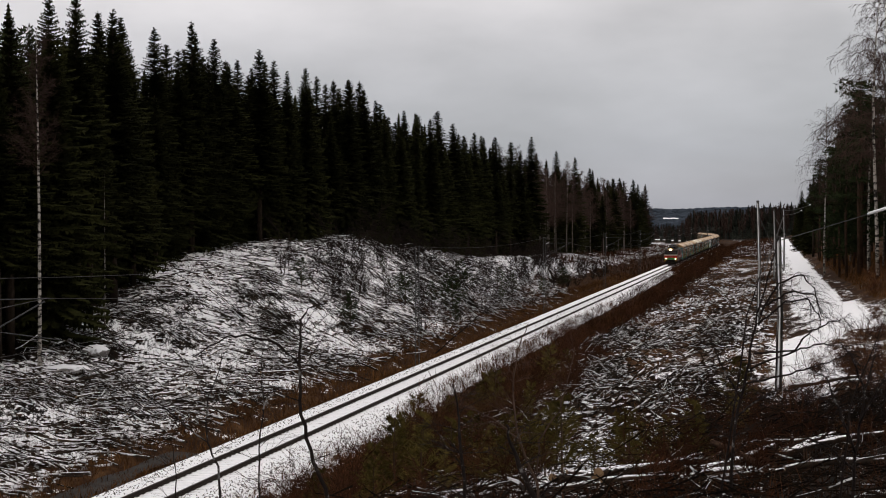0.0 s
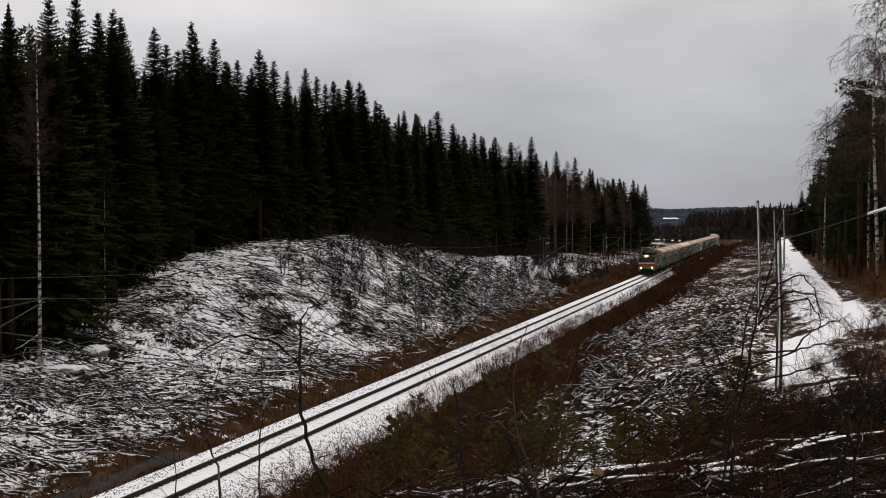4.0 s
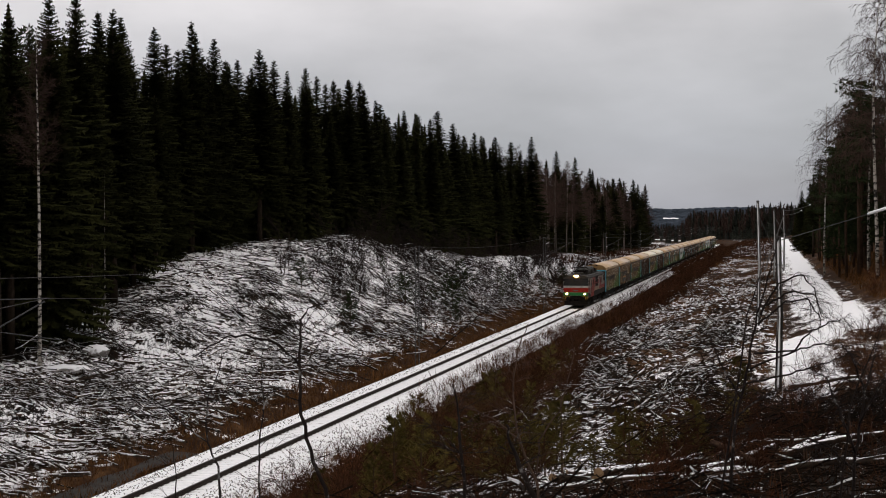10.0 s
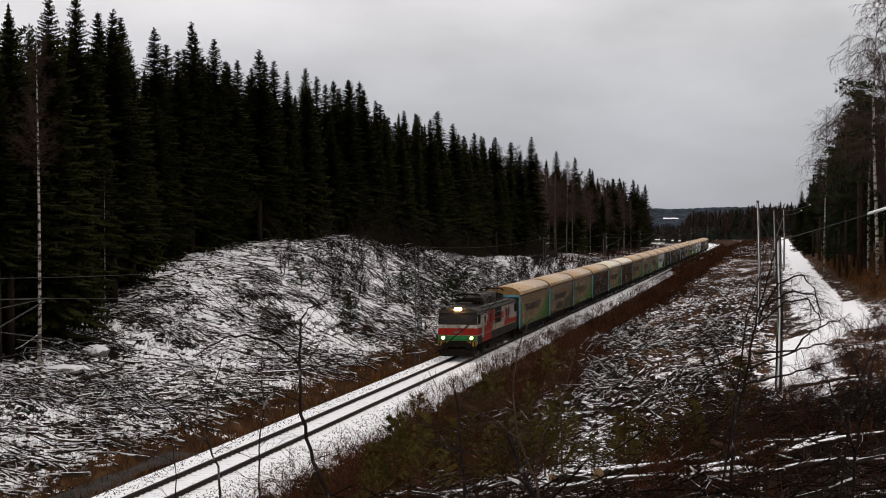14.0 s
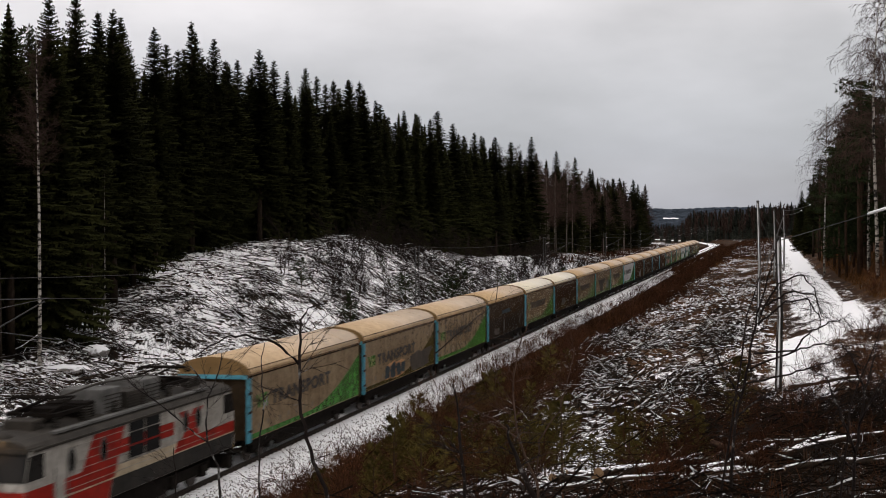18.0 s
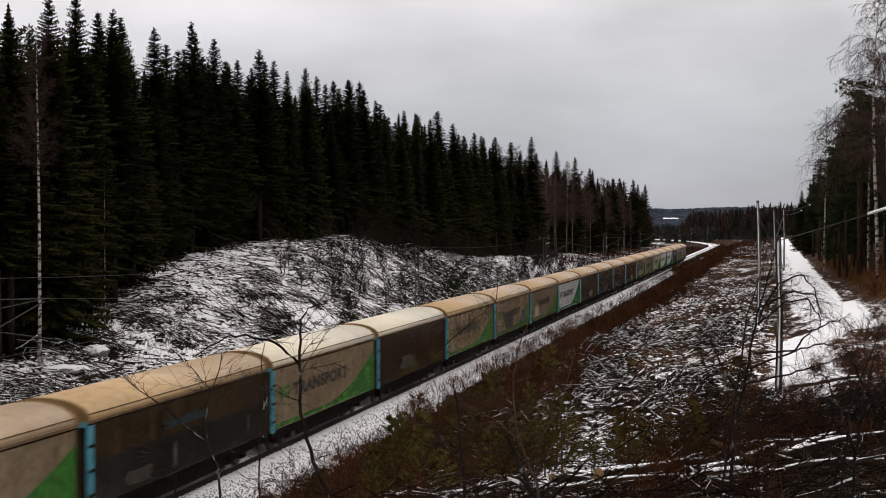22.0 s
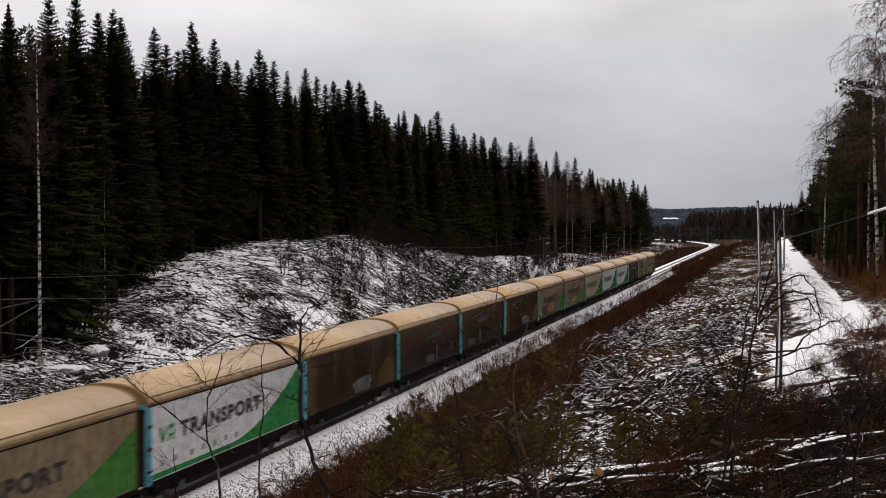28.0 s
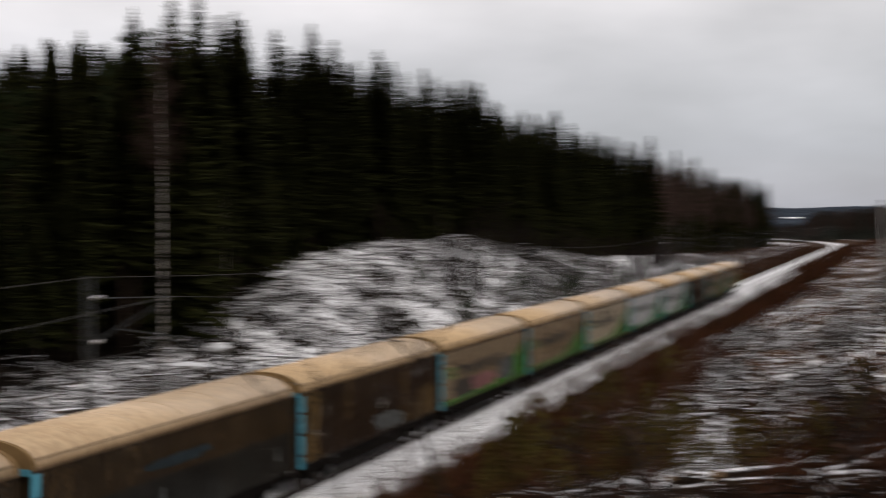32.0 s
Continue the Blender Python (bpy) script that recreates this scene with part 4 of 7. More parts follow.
def stones(name, count, place, label, mat, seed):
    rng = random.Random(seed)
    verts, faces = [], []
    for _ in range(count):
        s, q = place(rng)
        c = spot(s, q)
        z = land(s, q)
        r = rng.uniform(0.018, 0.055)
        b = len(verts)
        a0 = rng.random() * 6
        for k in range(4):
            verts.append((c.x + math.cos(a0 + k * 1.57) * r * rng.uniform(0.7, 1.2), c.y + math.sin(a0 + k * 1.57) * r * rng.uniform(0.7, 1.2), z - 0.01))
        verts.append((c.x, c.y, z + r * rng.uniform(0.6, 1.3)))
        faces += [(b + k, b + (k + 1) % 4, b + 4) for k in range(4)]
    me = bpy.data.meshes.new(name)
    me.from_pydata(verts, [], faces)
    me.materials.append(mat)
    return tagged(new(name, me), label, "ballast", kind="stuff")


def shoulder(rng):
    s = 50 + 130 * rng.random() ** 1.6
    return s, -(1.15 + 3.3 * rng.random() ** 0.6)


def shoulder_west(rng):
    s = 50 + 110 * rng.random() ** 1.6
    return s, 1.25 + 2.0 * rng.random() ** 0.6


M_stone = material("ballast_stone", [(0.3, (0.05, 0.045, 0.042)), (0.7, (0.13, 0.12, 0.11))], 5.0, 0.9, 0.1, island=0.4)
stones("ballast_stones", 15000, shoulder, "dark ballast stones poking through the snow", M_stone, 41)
stones("ballast_stones", 5000, shoulder_west, "dark ballast stones poking through the snow", M_stone, 42)


def build_ditch_ice():
    bm = bmesh.new()
    rows = []
    for i in range(12):
        s = 50 + i * 2.0
        half = 0.9 + 0.5 * math.sin(i * 1.3)
        rows.append([bm.verts.new(Vector((*spot(s, 5.6 + u * half)[:2], -0.98 - 0.12 * abs(u) ** 3))) for u in (-1, -0.5, 0, 0.5, 1)])
    for a, b in zip(rows, rows[1:]):
        for k in range(4):
            bm.faces.new((a[k], a[k + 1], b[k + 1], b[k]))
    ob = part("ditch_ice", bm, material("grey_ditch_ice", [(0.3, (0.012, 0.010, 0.009)), (0.7, (0.04, 0.036, 0.032))], 1.5, 0.6, 0.1), smooth=True)
    tagged(ob, "dull grey ice in the trackside ditch", "ice", kind="structure")


build_ditch_ice()


def ditch_west(rng):
    return rng.uniform(48, 330), 3.3 + 4.6 * rng.random()


def slope_foot(rng):
    s = rng.uniform(70, 320)
    return s, 6.5 + 7.5 * rng.random() ** 2


def slope_stems(rng):
    while True:
        s = 58 + 190 * rng.random() ** 1.2
        q = rng.uniform(7, forest_edge(s))
        if noise.noise((s * 0.3, q * 0.5, 61.0)) + rng.uniform(-0.4, 0.4) > -0.05:
            return s, q


def verge_east(rng):
    while True:
        s = 48 + 360 * rng.random() ** 1.3
        if noise.noise((s * 0.35, 3.0, 0.7)) + rng.uniform(-0.5, 0.9) > 0:
            break
    return s, -(3.9 - 1.3 * smooth01((s - 66) / 40) - 0.5 * smooth01((s - 190) / 120) + (8.8 + 0.4 * smooth01((s - 120) / 120) + 5 * noise.noise((s * 0.09, 1.5, 0.2))) * rng.random() ** 0.9)


def road_side(rng):
    s = rng.uniform(64, 260) if rng.random() < 0.4 else rng.uniform(98, 260)
    if s < 98:
        return s, -(26.6 + rng.random() * 9)
    return s, -(road_q(s) + 2.6 + rng.random() * 7)


def field_tufts(rng):
    while True:
        s, q = 62 + 290 * rng.random() ** 1.2, -rng.uniform(9, 24)
        if noise.noise((s * 0.08, q * 0.35, 41.0)) + 0.6 * noise.noise((s * 0.3, q * 0.9, 43.0)) + rng.uniform(-0.25, 0.25) > 0.0:
            return s, q


blades("withered_grass", 34000, ditch_west, "rust brown withered grass in the ditch", M_grass, 31, (0.15, 0.6))
blades("brown_heath", 20000, slope_foot, "rusty heath at the foot of the slope", M_grass, 36, (0.12, 0.55), 0.014, "undergrowth")
blades("brown_heath", 26000, slope_stems, "dark dead stems poking through the snow", M_heath, 44, (0.1, 0.5), 0.014, "undergrowth")
def shoulder_tufts(rng):
    while True:
        s = 50 + 150 * rng.random() ** 1.6
        q = -(3.0 - 1.0 * smooth01((s - 66) / 40) + 7.5 * rng.random())
        if noise.noise((s * 0.5, q * 0.9, 71.0)) + rng.uniform(-0.15, 0.15) > 0.12:
            return s, q


blades("withered_grass", 16000, shoulder_tufts, "rust brown tufts of withered grass below the track", M_grass, 45, (0.2, 0.75), 0.014)
blades("brown_heath", 56000, verge_east, "dark red-brown heath and low twigs below the track", M_heath, 32, (0.3, 1.15), 0.014, "undergrowth")
def near_bank(rng):
    while True:
        s, q = rng.uniform(16, 64), -rng.uniform(10, 36)
        if s > 40 and -21 < q < -11 and rng.random() < 0.6:
            continue
        if noise.noise((s * 0.3, q * 0.4, 6.0)) + rng.uniform(-0.6, 0.6) > 0:
            return s, q


blades("brown_heath", 14000, near_bank, "dark dead grass and twigs on the near bank", M_heath, 37, (0.15, 0.7), 0.010, "undergrowth")
def far_verge(rng):
    s = rng.uniform(330, 680)
    return s, -(2.4 + 22 * rng.random() ** 2.2)


def far_bank(rng):
    s = rng.uniform(300, 660)
    return s, 3.4 + 21 * rng.random() ** 1.2


blades("brown_heath", 12000, far_bank, "far brown heath and brush on the bank", M_heath, 39, (0.3, 1.3), 0.05, "undergrowth")
blades("brown_heath", 14000, far_verge, "far brown heath and brush below the track", M_heath, 38, (0.4, 1.5), 0.05, "undergrowth")
blades("withered_grass", 15000, road_side, "rust brown withered grass beside the road", M_grass, 33, (0.25, 0.8))
blades("withered_grass", 60000, field_tufts, "rusty tufts of withered grass in the snow", M_grass, 34, (0.06, 0.34), 0.016)

M_rusttwig = material("rust_brown_twigs", [(0.3, (0.012, 0.005, 0.003)), (0.7, (0.072, 0.032, 0.016))], 2.0, 0.9, 0.0, jitter=0.4, spec=0.03)
RUSTY = [shrub_mesh(95 + i, h, n, M_rusttwig, 0.7) for i, (h, n) in enumerate(((1.8, 9), (2.3, 8)))]
SHRUBS = [shrub_mesh(90 + i, h, n, M_shrub) for i, (h, n) in enumerate(((2.2, 5), (1.7, 6), (2.8, 4), (1.4, 7)))]
THICKETS = [shrub_mesh(100 + i, h, n, M_darkstem, 0.30, 0.0, 1.6) for i, (h, n) in enumerate(((3.4, 3), (4.2, 2), (2.6, 4)))]


M_rustleaf = material("withered_brown_leaves", [(0.3, (0.014, 0.0055, 0.003)), (0.7, (0.105, 0.046, 0.019))], 1.4, 0.9, 0.0, island=0.5, jitter=0.3, spec=0.02)
M_goldleaf = material("withered_golden_leaves", [(0.3, (0.10, 0.05, 0.012)), (0.7, (0.24, 0.13, 0.03))], 1.4, 0.9, 0.0, island=0.4, spec=0.02)


def withered_meshes(seed, height, stems, leaves, leaf):
    """A low shrub that has kept its withered leaves: thin stems and small curled leaves along them."""
    rng = random.Random(seed)
    verts, faces = [], []
    bm = bmesh.new()
    for k in range(stems):
        a = rng.uniform(0, math.tau)
        lean = rng.uniform(0.15, 0.75)
        d = Vector((math.cos(a) * lean, math.sin(a) * lean, 1)).normalized()
        ln = height * rng.uniform(0.6, 1.1)
        p = Vector((math.cos(a) * 0.1, math.sin(a) * 0.1, -0.1))
        pts = [p, p + d * ln * 0.5, p + d * ln * 0.8 + Vector((rng.uniform(-0.1, 0.1), rng.uniform(-0.1, 0.1), -0.03)), p + d * ln]
        tube(bm, pts, [0.012, 0.008, 0.005, 0.002], 4)
        for j in range(leaves // stems):
            u = rng.uniform(0.2, 1.0)
            c = p + d * ln * u + Vector((rng.gauss(0, 1), rng.gauss(0, 1), rng.gauss(0, 0.6))) * height * 0.10
            e = Vector((rng.uniform(-1, 1), rng.uniform(-1, 1), rng.uniform(-1, 1))).normalized()
            f = e.orthogonal().normalized()
            w = rng.uniform(0.02, 0.05)
            b = len(verts)
            verts += [tuple(c - e * w), tuple(c + f * w * 0.6), tuple(c + e * w * 1.3)]
            faces.append((b, b + 1, b + 2))
    foliage = bpy.data.meshes.new("withered_leaves")
    foliage.from_pydata(verts, [], faces)
    foliage.materials.append(leaf)
    twigs = finish(bm)
    twigs.materials.append(M_shrub)
    return foliage, twigs


WITHERED = [withered_meshes(130 + i, h, n, k, M_rustleaf) for i, (h, n, k) in enumerate(((1.5, 14, 1500), (1.1, 18, 1300), (1.9, 10, 1500)))]
GOLDEN = withered_meshes(140, 0.8, 7, 220, M_goldleaf)


def plant_withered(meshes, x, y, k, turn, label, group):
    e = new("withered_shrub")
    e.empty_display_size = 0.3
    e.matrix_world = pose(x, y, land_at(x, y) - 0.05, 0, 0, turn) @ Matrix.Diagonal((k * 1.1, k * 1.1, k, 1))
    tagged(part("twig_spray", meshes[1], None, e), kind="stuff")
    part("foliage", meshes[0], None, e)
    return tagged(e, label, "shrub", group)


def plant_shrub(name, me, x, y, k, turn, label, group, z=None):
    ob = new(name, me)
    ob.matrix_world = pose(x, y, (land_at(x, y) if z is None else z) - 0.05, 0, 0, turn) @ Matrix.Diagonal((k, k, k, 1))
    return tagged(ob, label, "shrub", group)


def build_shrubs():
    rng = random.Random(17)
    for i in range(105):          # leafless shrubs below the track
        s = 52 + 240 * rng.random() ** 1.5
        q = -rng.uniform(5.5, 13)
        p = spot(s, q)
        plant_shrub("bare_shrub", rng.choice(SHRUBS), p.x, p.y, rng.uniform(0.6, 1.15), rng.uniform(0, 360), "leafless dark brown shrub below the track", "shrubs below the track", land(s, q))
    for i in range(150):          # young leafless trees on the slope
        s = 138 + 174 * rng.random() ** 1.1
        q = rng.uniform(8.5, 24)
        p = spot(s, q)
        plant_shrub("bare_sapling", rng.choice(THICKETS), p.x, p.y, rng.uniform(0.7, 1.25), rng.uniform(0, 360), "thin leafless sapling on the snowy slope", "saplings on the slope", land(s, q))
    for i in range(64):           # near bank
        s = rng.uniform(24, 58)
        q = -rng.uniform(11, 37)
        if s > 42 and -21 < q < -12 and rng.random() < 0.75:
            continue
        p = spot(s, q)
        plant_shrub("bare_shrub", rng.choice(SHRUBS), p.x, p.y, rng.uniform(0.6, 1.1), rng.uniform(0, 360), "leafless dark shrub on the near bank", "shrubs on the near bank", land(s, q))
    for i in range(20):           # thick brush at the foot of the road
        s = rng.uniform(32, 60)
        q = -rng.uniform(21, 40)
        p = spot(s, q)
        plant_shrub("bare_shrub", rng.choice(SHRUBS), p.x, p.y, rng.uniform(0.5, 0.9), rng.uniform(0, 360), "leafless red-brown shrub on the near bank", "shrubs on the near bank", land(s, q))
    for i in range(5):           # red-brown thicket before the turning place
        s = rng.uniform(47, 61)
        q = -rng.uniform(23, 27)
        p = spot(s, q)
        plant_shrub("bare_shrub", rng.choice(SHRUBS), p.x, p.y, rng.uniform(0.8, 1.25), rng.uniform(0, 360), "leafless red-brown shrub on the near bank", "shrubs on the near bank", land(s, q))
    for i in range(30):           # rust brown growth between the track and the clearing
        s = rng.uniform(50, 80)
        q = -rng.uniform(8, 14)
        p = spot(s, q)
        plant_shrub("bare_shrub", rng.choice(RUSTY), p.x, p.y, rng.uniform(0.6, 1.2), rng.uniform(0, 360), "bushy rust brown shrub below the track", "shrubs below the track", land(s, q))
    for i in range(70):           # withered leaves along the foot of the embankment
        s = 46 + 46 * rng.random()
        q = -(5.2 + 6.5 * rng.random() - 1.2 * smooth01((s - 66) / 30))
        if noise.noise((s * 0.17, q * 0.3, 77.0)) < -0.12:
            continue
        p = spot(s, q)
        plant_withered(rng.choice(WITHERED), p.x, p.y, rng.uniform(0.6, 1.15), rng.uniform(0, 360), "low shrub with rust brown withered leaves", "withered shrubs")
    for i in range(34):           # the same on the near bank
        s = 34 + 18 * rng.random()
        q = -(11 + 22 * rng.random())
        if -21 < q < -16:
            continue
        p = spot(s, q)
        plant_withered(rng.choice(WITHERED), p.x, p.y, rng.uniform(0.35, 0.7), rng.uniform(0, 360), "low shrub with rust brown withered leaves", "withered shrubs")
    for i in range(9):            # and beside the turning place
        p = Vector((rng.uniform(17.5, 21.5), rng.uniform(62, 78), 0))
        plant_withered(rng.choice(WITHERED), p.x, p.y, rng.uniform(0.5, 0.9), rng.uniform(0, 360), "low shrub with rust brown withered leaves", "withered shrubs")
    for x, y, h in ((4.8, 42.0, 1.5), (5.6, 43.0, 1.2), (6.4, 44.0, 1.4), (7.1, 45.5, 1.1), (3.9, 40.0, 1.1), (1.2, 40.0, 1.5), (-0.6, 44.0, 1.8), (1.9, 45.0, 1.7), (0.9, 48.0, 1.9), (2.4, 51.0, 1.6), (1.5, 37.0, 1.3), (2.6, 39.5, 1.4)):
        plant("young_pine", rng.choice(YOUNG_PINES), 3.0, x, y, h, 90 * h, "olive green young pine on the near bank", "young pines", "tree", 0.05, wide=1.15)
    for i in range(46):           # at the foot of the felled slope
        s = 130 + 150 * rng.random()
        q = 7.0 + 7 * rng.random() ** 1.5
        p = spot(s, q)
        plant_withered(rng.choice(WITHERED), p.x, p.y, rng.uniform(0.5, 1.0), rng.uniform(0, 360), "low shrub with rust brown withered leaves", "withered shrubs")
    for i in range(12):           # before the young pines
        p = Vector((rng.uniform(0.2, 2.6), rng.uniform(37, 54), 0))
        plant_withered(rng.choice(WITHERED), p.x, p.y, rng.uniform(0.5, 0.9), rng.uniform(0, 360), "low shrub with rust brown withered leaves", "withered shrubs")
    plant_withered(GOLDEN, 7.4, 57.0, 1.0, 30, "small shrub with golden yellow withered leaves", "")
    for i in range(22):           # beside the road
        s = rng.uniform(62, 130)
        q = -((road_q(s) if s > 98 else 24.0) + rng.uniform(3, 9))
        p = spot(s, q)
        plant_shrub("bare_shrub", rng.choice(SHRUBS), p.x, p.y, rng.uniform(0.7, 1.2), rng.uniform(0, 360), "rust brown leafless shrub beside the road", "shrubs beside the road", land(s, q))
    for i in range(105):           # young pines on the near bank and among the waste
        s = rng.uniform(38, 84)
        q = -rng.uniform(6.5, 22 if s < 64 else 12.5)
        if (s < 58 and q > -10) or (s > 57 and rng.random() < 0.62) or (q < -13 and s > 46 and rng.random() < 0.7):
            continue
        p = spot(s, q)
        plant("young_pine", rng.choice(YOUNG_PINES), 3.0, p.x, p.y, rng.uniform(0.9, 2.6), rng.uniform(0, 360), "small olive green pine on the near bank", "young pines", "tree", 0.05, z=land(s, q))
    for i in range(12):           # dark young spruces and pines in the thicket
        s = rng.uniform(122, 260)
        q = rng.uniform(8.5, 20)
        p = spot(s, q)
        plant("young_pine", rng.choice(DARK_PINES), 3.0, p.x, p.y, rng.uniform(1.6, 3.4), rng.uniform(0, 360), "small dark pine standing among the saplings", "young pines", "tree", 0.05, z=land(s, q))
    for s, q, h in ((150, 12.5, 3.0), (166, 11, 3.6), (172, 13, 2.6), (158, 15, 2.4), (246, 9.5, 3.2), (190, 14, 2.6), (205, 12, 2.2)):
        p = spot(s, q)
        plant("young_pine", rng.choice(DARK_PINES), 3.0, p.x, p.y, h, 30 * h, "small dark pine standing alone on the slope", "young pines", "tree", 0.05, wide=1.2, z=land(s, q))


build_shrubs()


def log_thing(x, y, heading, length, r, lift=0.05, label="felled trunk under a strip of snow", seed=0, tilt=0.0, mat=None, z=None):
    rng = random.Random(seed)
    e = new("felled_log")
    z = land_at(x, y) if z is None else z
    bm = bmesh.new()
    pts, rad = [], []
    for i in range(11):
        u = i / 10
        pts.append(((u - 0.5) * length, math.sin(u * 4 + seed) * 0.06, math.sin(u * 5 + seed) * 0.04))
        rad.append(r * (1.1 - 0.35 * u) * rng.uniform(0.88, 1.12))
    tube(bm, pts, rad, 9)
    e.matrix_world = pose(x, y, z + r + lift, 0, tilt, heading)
    part("bark", bm, mat or M_log, e, smooth=True)
    cb = bmesh.new()
    cyl(cb, (-length / 2 - 0.006, pts[0][1], pts[0][2]), r * 1.04, 0.012, "X", 12)
    part("cut_end", cb, M_cut, e, "pale sawn end")
    for k in range(3):
        sb = bmesh.new()
        bx = rng.uniform(-0.3, 0.45) * length
        tube(sb, [(bx, 0, 0), (bx + 0.1, rng.uniform(-0.3, 0.3), r + rng.uniform(0.1, 0.35))], [r * 0.25, 0.008], 4)
        part("branch_stub", sb, M_barelog, e)
    return tagged(e, label, "log", "felled logs")


_lg = random.Random(14)
for i in range(7):
    ly_ = 31.0 + 8 * _lg.random()
    lx_ = ly_ * _lg.uniform(0.04, 0.27)
    log_thing(lx_, ly_, _lg.gauss(16, 9), _lg.uniform(1.6, 4.4), _lg.uniform(0.05, 0.11), _lg.uniform(0.05, 0.2), seed=i, tilt=_lg.gauss(-3, 3))
log_thing(6.33, 32.0, -60, 2.4, 0.062, 0.0, "bare brown trunk leaning over the felling waste", 31, 14, M_barelog, 5.32)
def log_between(x0, y0, x1, y1, r, seed, lift=0.2):
    z0, z1 = land_at(x0, y0), land_at(x1, y1)
    flat = math.hypot(x1 - x0, y1 - y0)
    return log_thing((x0 + x1) / 2, (y0 + y1) / 2, math.degrees(math.atan2(y1 - y0, x1 - x0)), flat, r, lift, "felled trunk under a thick strip of snow", seed, -math.degrees(math.atan2(z1 - z0, flat)), M_snowlog, (z0 + z1) / 2)


for i, ends in enumerate(((3.7, 36.4, 6.7, 40.4, 0.13), (5.3, 33.0, 8.9, 41.6, 0.11), (8.9, 41.0, 11.4, 44.9, 0.09), (8.2, 37.8, 11.0, 38.7, 0.09), (7.0, 31.6, 8.6, 30.2, 0.08), (8.2, 43.9, 11.4, 44.1, 0.08), (2.6, 36.0, 3.6, 38.0, 0.10), (5.6, 36.0, 7.6, 38.2, 0.07), (15.0, 67.0, 17.6, 65.2, 0.09))):
    log_between(*ends, 90 + i)
_rl = random.Random(8)
for i in range(26):
    s_, q_ = _rl.uniform(62, 150), _rl.uniform(8, 20)
    p_ = spot(s_, q_)
    log_thing(p_.x, p_.y, _rl.uniform(20, 80), _rl.uniform(2.5, 5.0), _rl.uniform(0.06, 0.11), 0.1, "cut trunk lying on the snowy slope", 50 + i, _rl.uniform(-6, 6))


def boulder(x, y, w, d, h, turn):
    bm = bmesh.new()
    bmesh.ops.create_icosphere(bm, subdivisions=3, radius=1)
    for v in bm.verts:
        k = 1 + 0.25 * noise.noise(v.co * 1.7 + Vector((x, 0, 0)))
        v.co = Vector((v.co.x * w * k, v.co.y * d * k, v.co.z * h * k))
    ob = part("boulder", bm, snow_dusted("snowy_boulder", [(0.3, (0.12, 0.11, 0.10)), (0.7, (0.25, 0.24, 0.23))], 3.0, 1.0, grain=1.5), smooth=True)
    ob.matrix_world = pose(x, y, land_at(x, y) + h * 0.35, 0, 0, turn)
    return tagged(ob, "boulder under fresh snow on the slope", "boulder")


boulder(-23.4, 104.6, 0.85, 0.6, 0.5, 20)
boulder(-23.8, 98.6, 1.8, 0.8, 0.34, 10)


def stump(x, y, r, h, seed):
    e = new("tree_stump")
    e.location = (x, y, land_at(x, y) - 0.1)
    bm = bmesh.new()
    tube(bm, [(0, 0, 0), (0, 0, h * 0.3 + 0.05), (0, 0, h + 0.1)], [r * 1.45, r * 1.1, r], 10)
    part("bark", bm, M_slash, e, smooth=False)
    bm = bmesh.new()
    bmesh.ops.create_icosphere(bm, subdivisions=2, radius=1)
    rng = random.Random(seed)
    for v in bm.verts:
        k = 1 + 0.2 * noise.noise(v.co * 1.9 + Vector((seed, 0, 0)))
        v.co = Vector((v.co.x * r * 1.12 * k, v.co.y * r * 1.12 * k, h + 0.1 + max(-0.01, v.co.z * r * 0.55 * k)))
    part("snow_cap", bm, M_snow, e, "rounded cap of fresh snow", smooth=True)
    return tagged(e, "cut tree stump with a cap of snow", "stump", "stumps on the felled strip")


_sr = random.Random(61)
for i in range(48):
    s_ = 60 + 130 * _sr.random() ** 1.2
    q_ = _sr.uniform(9, forest_edge(s_) + 0.5)
    p_ = spot(s_, q_)
    stump(p_.x, p_.y, _sr.uniform(0.12, 0.24), _sr.uniform(0.08, 0.26), i)
for i in range(26):
    s_ = 62 + 90 * _sr.random()
    p_ = spot(s_, -_sr.uniform(11, 23))
    stump(p_.x, p_.y, _sr.uniform(0.11, 0.2), _sr.uniform(0.08, 0.22), 100 + i)


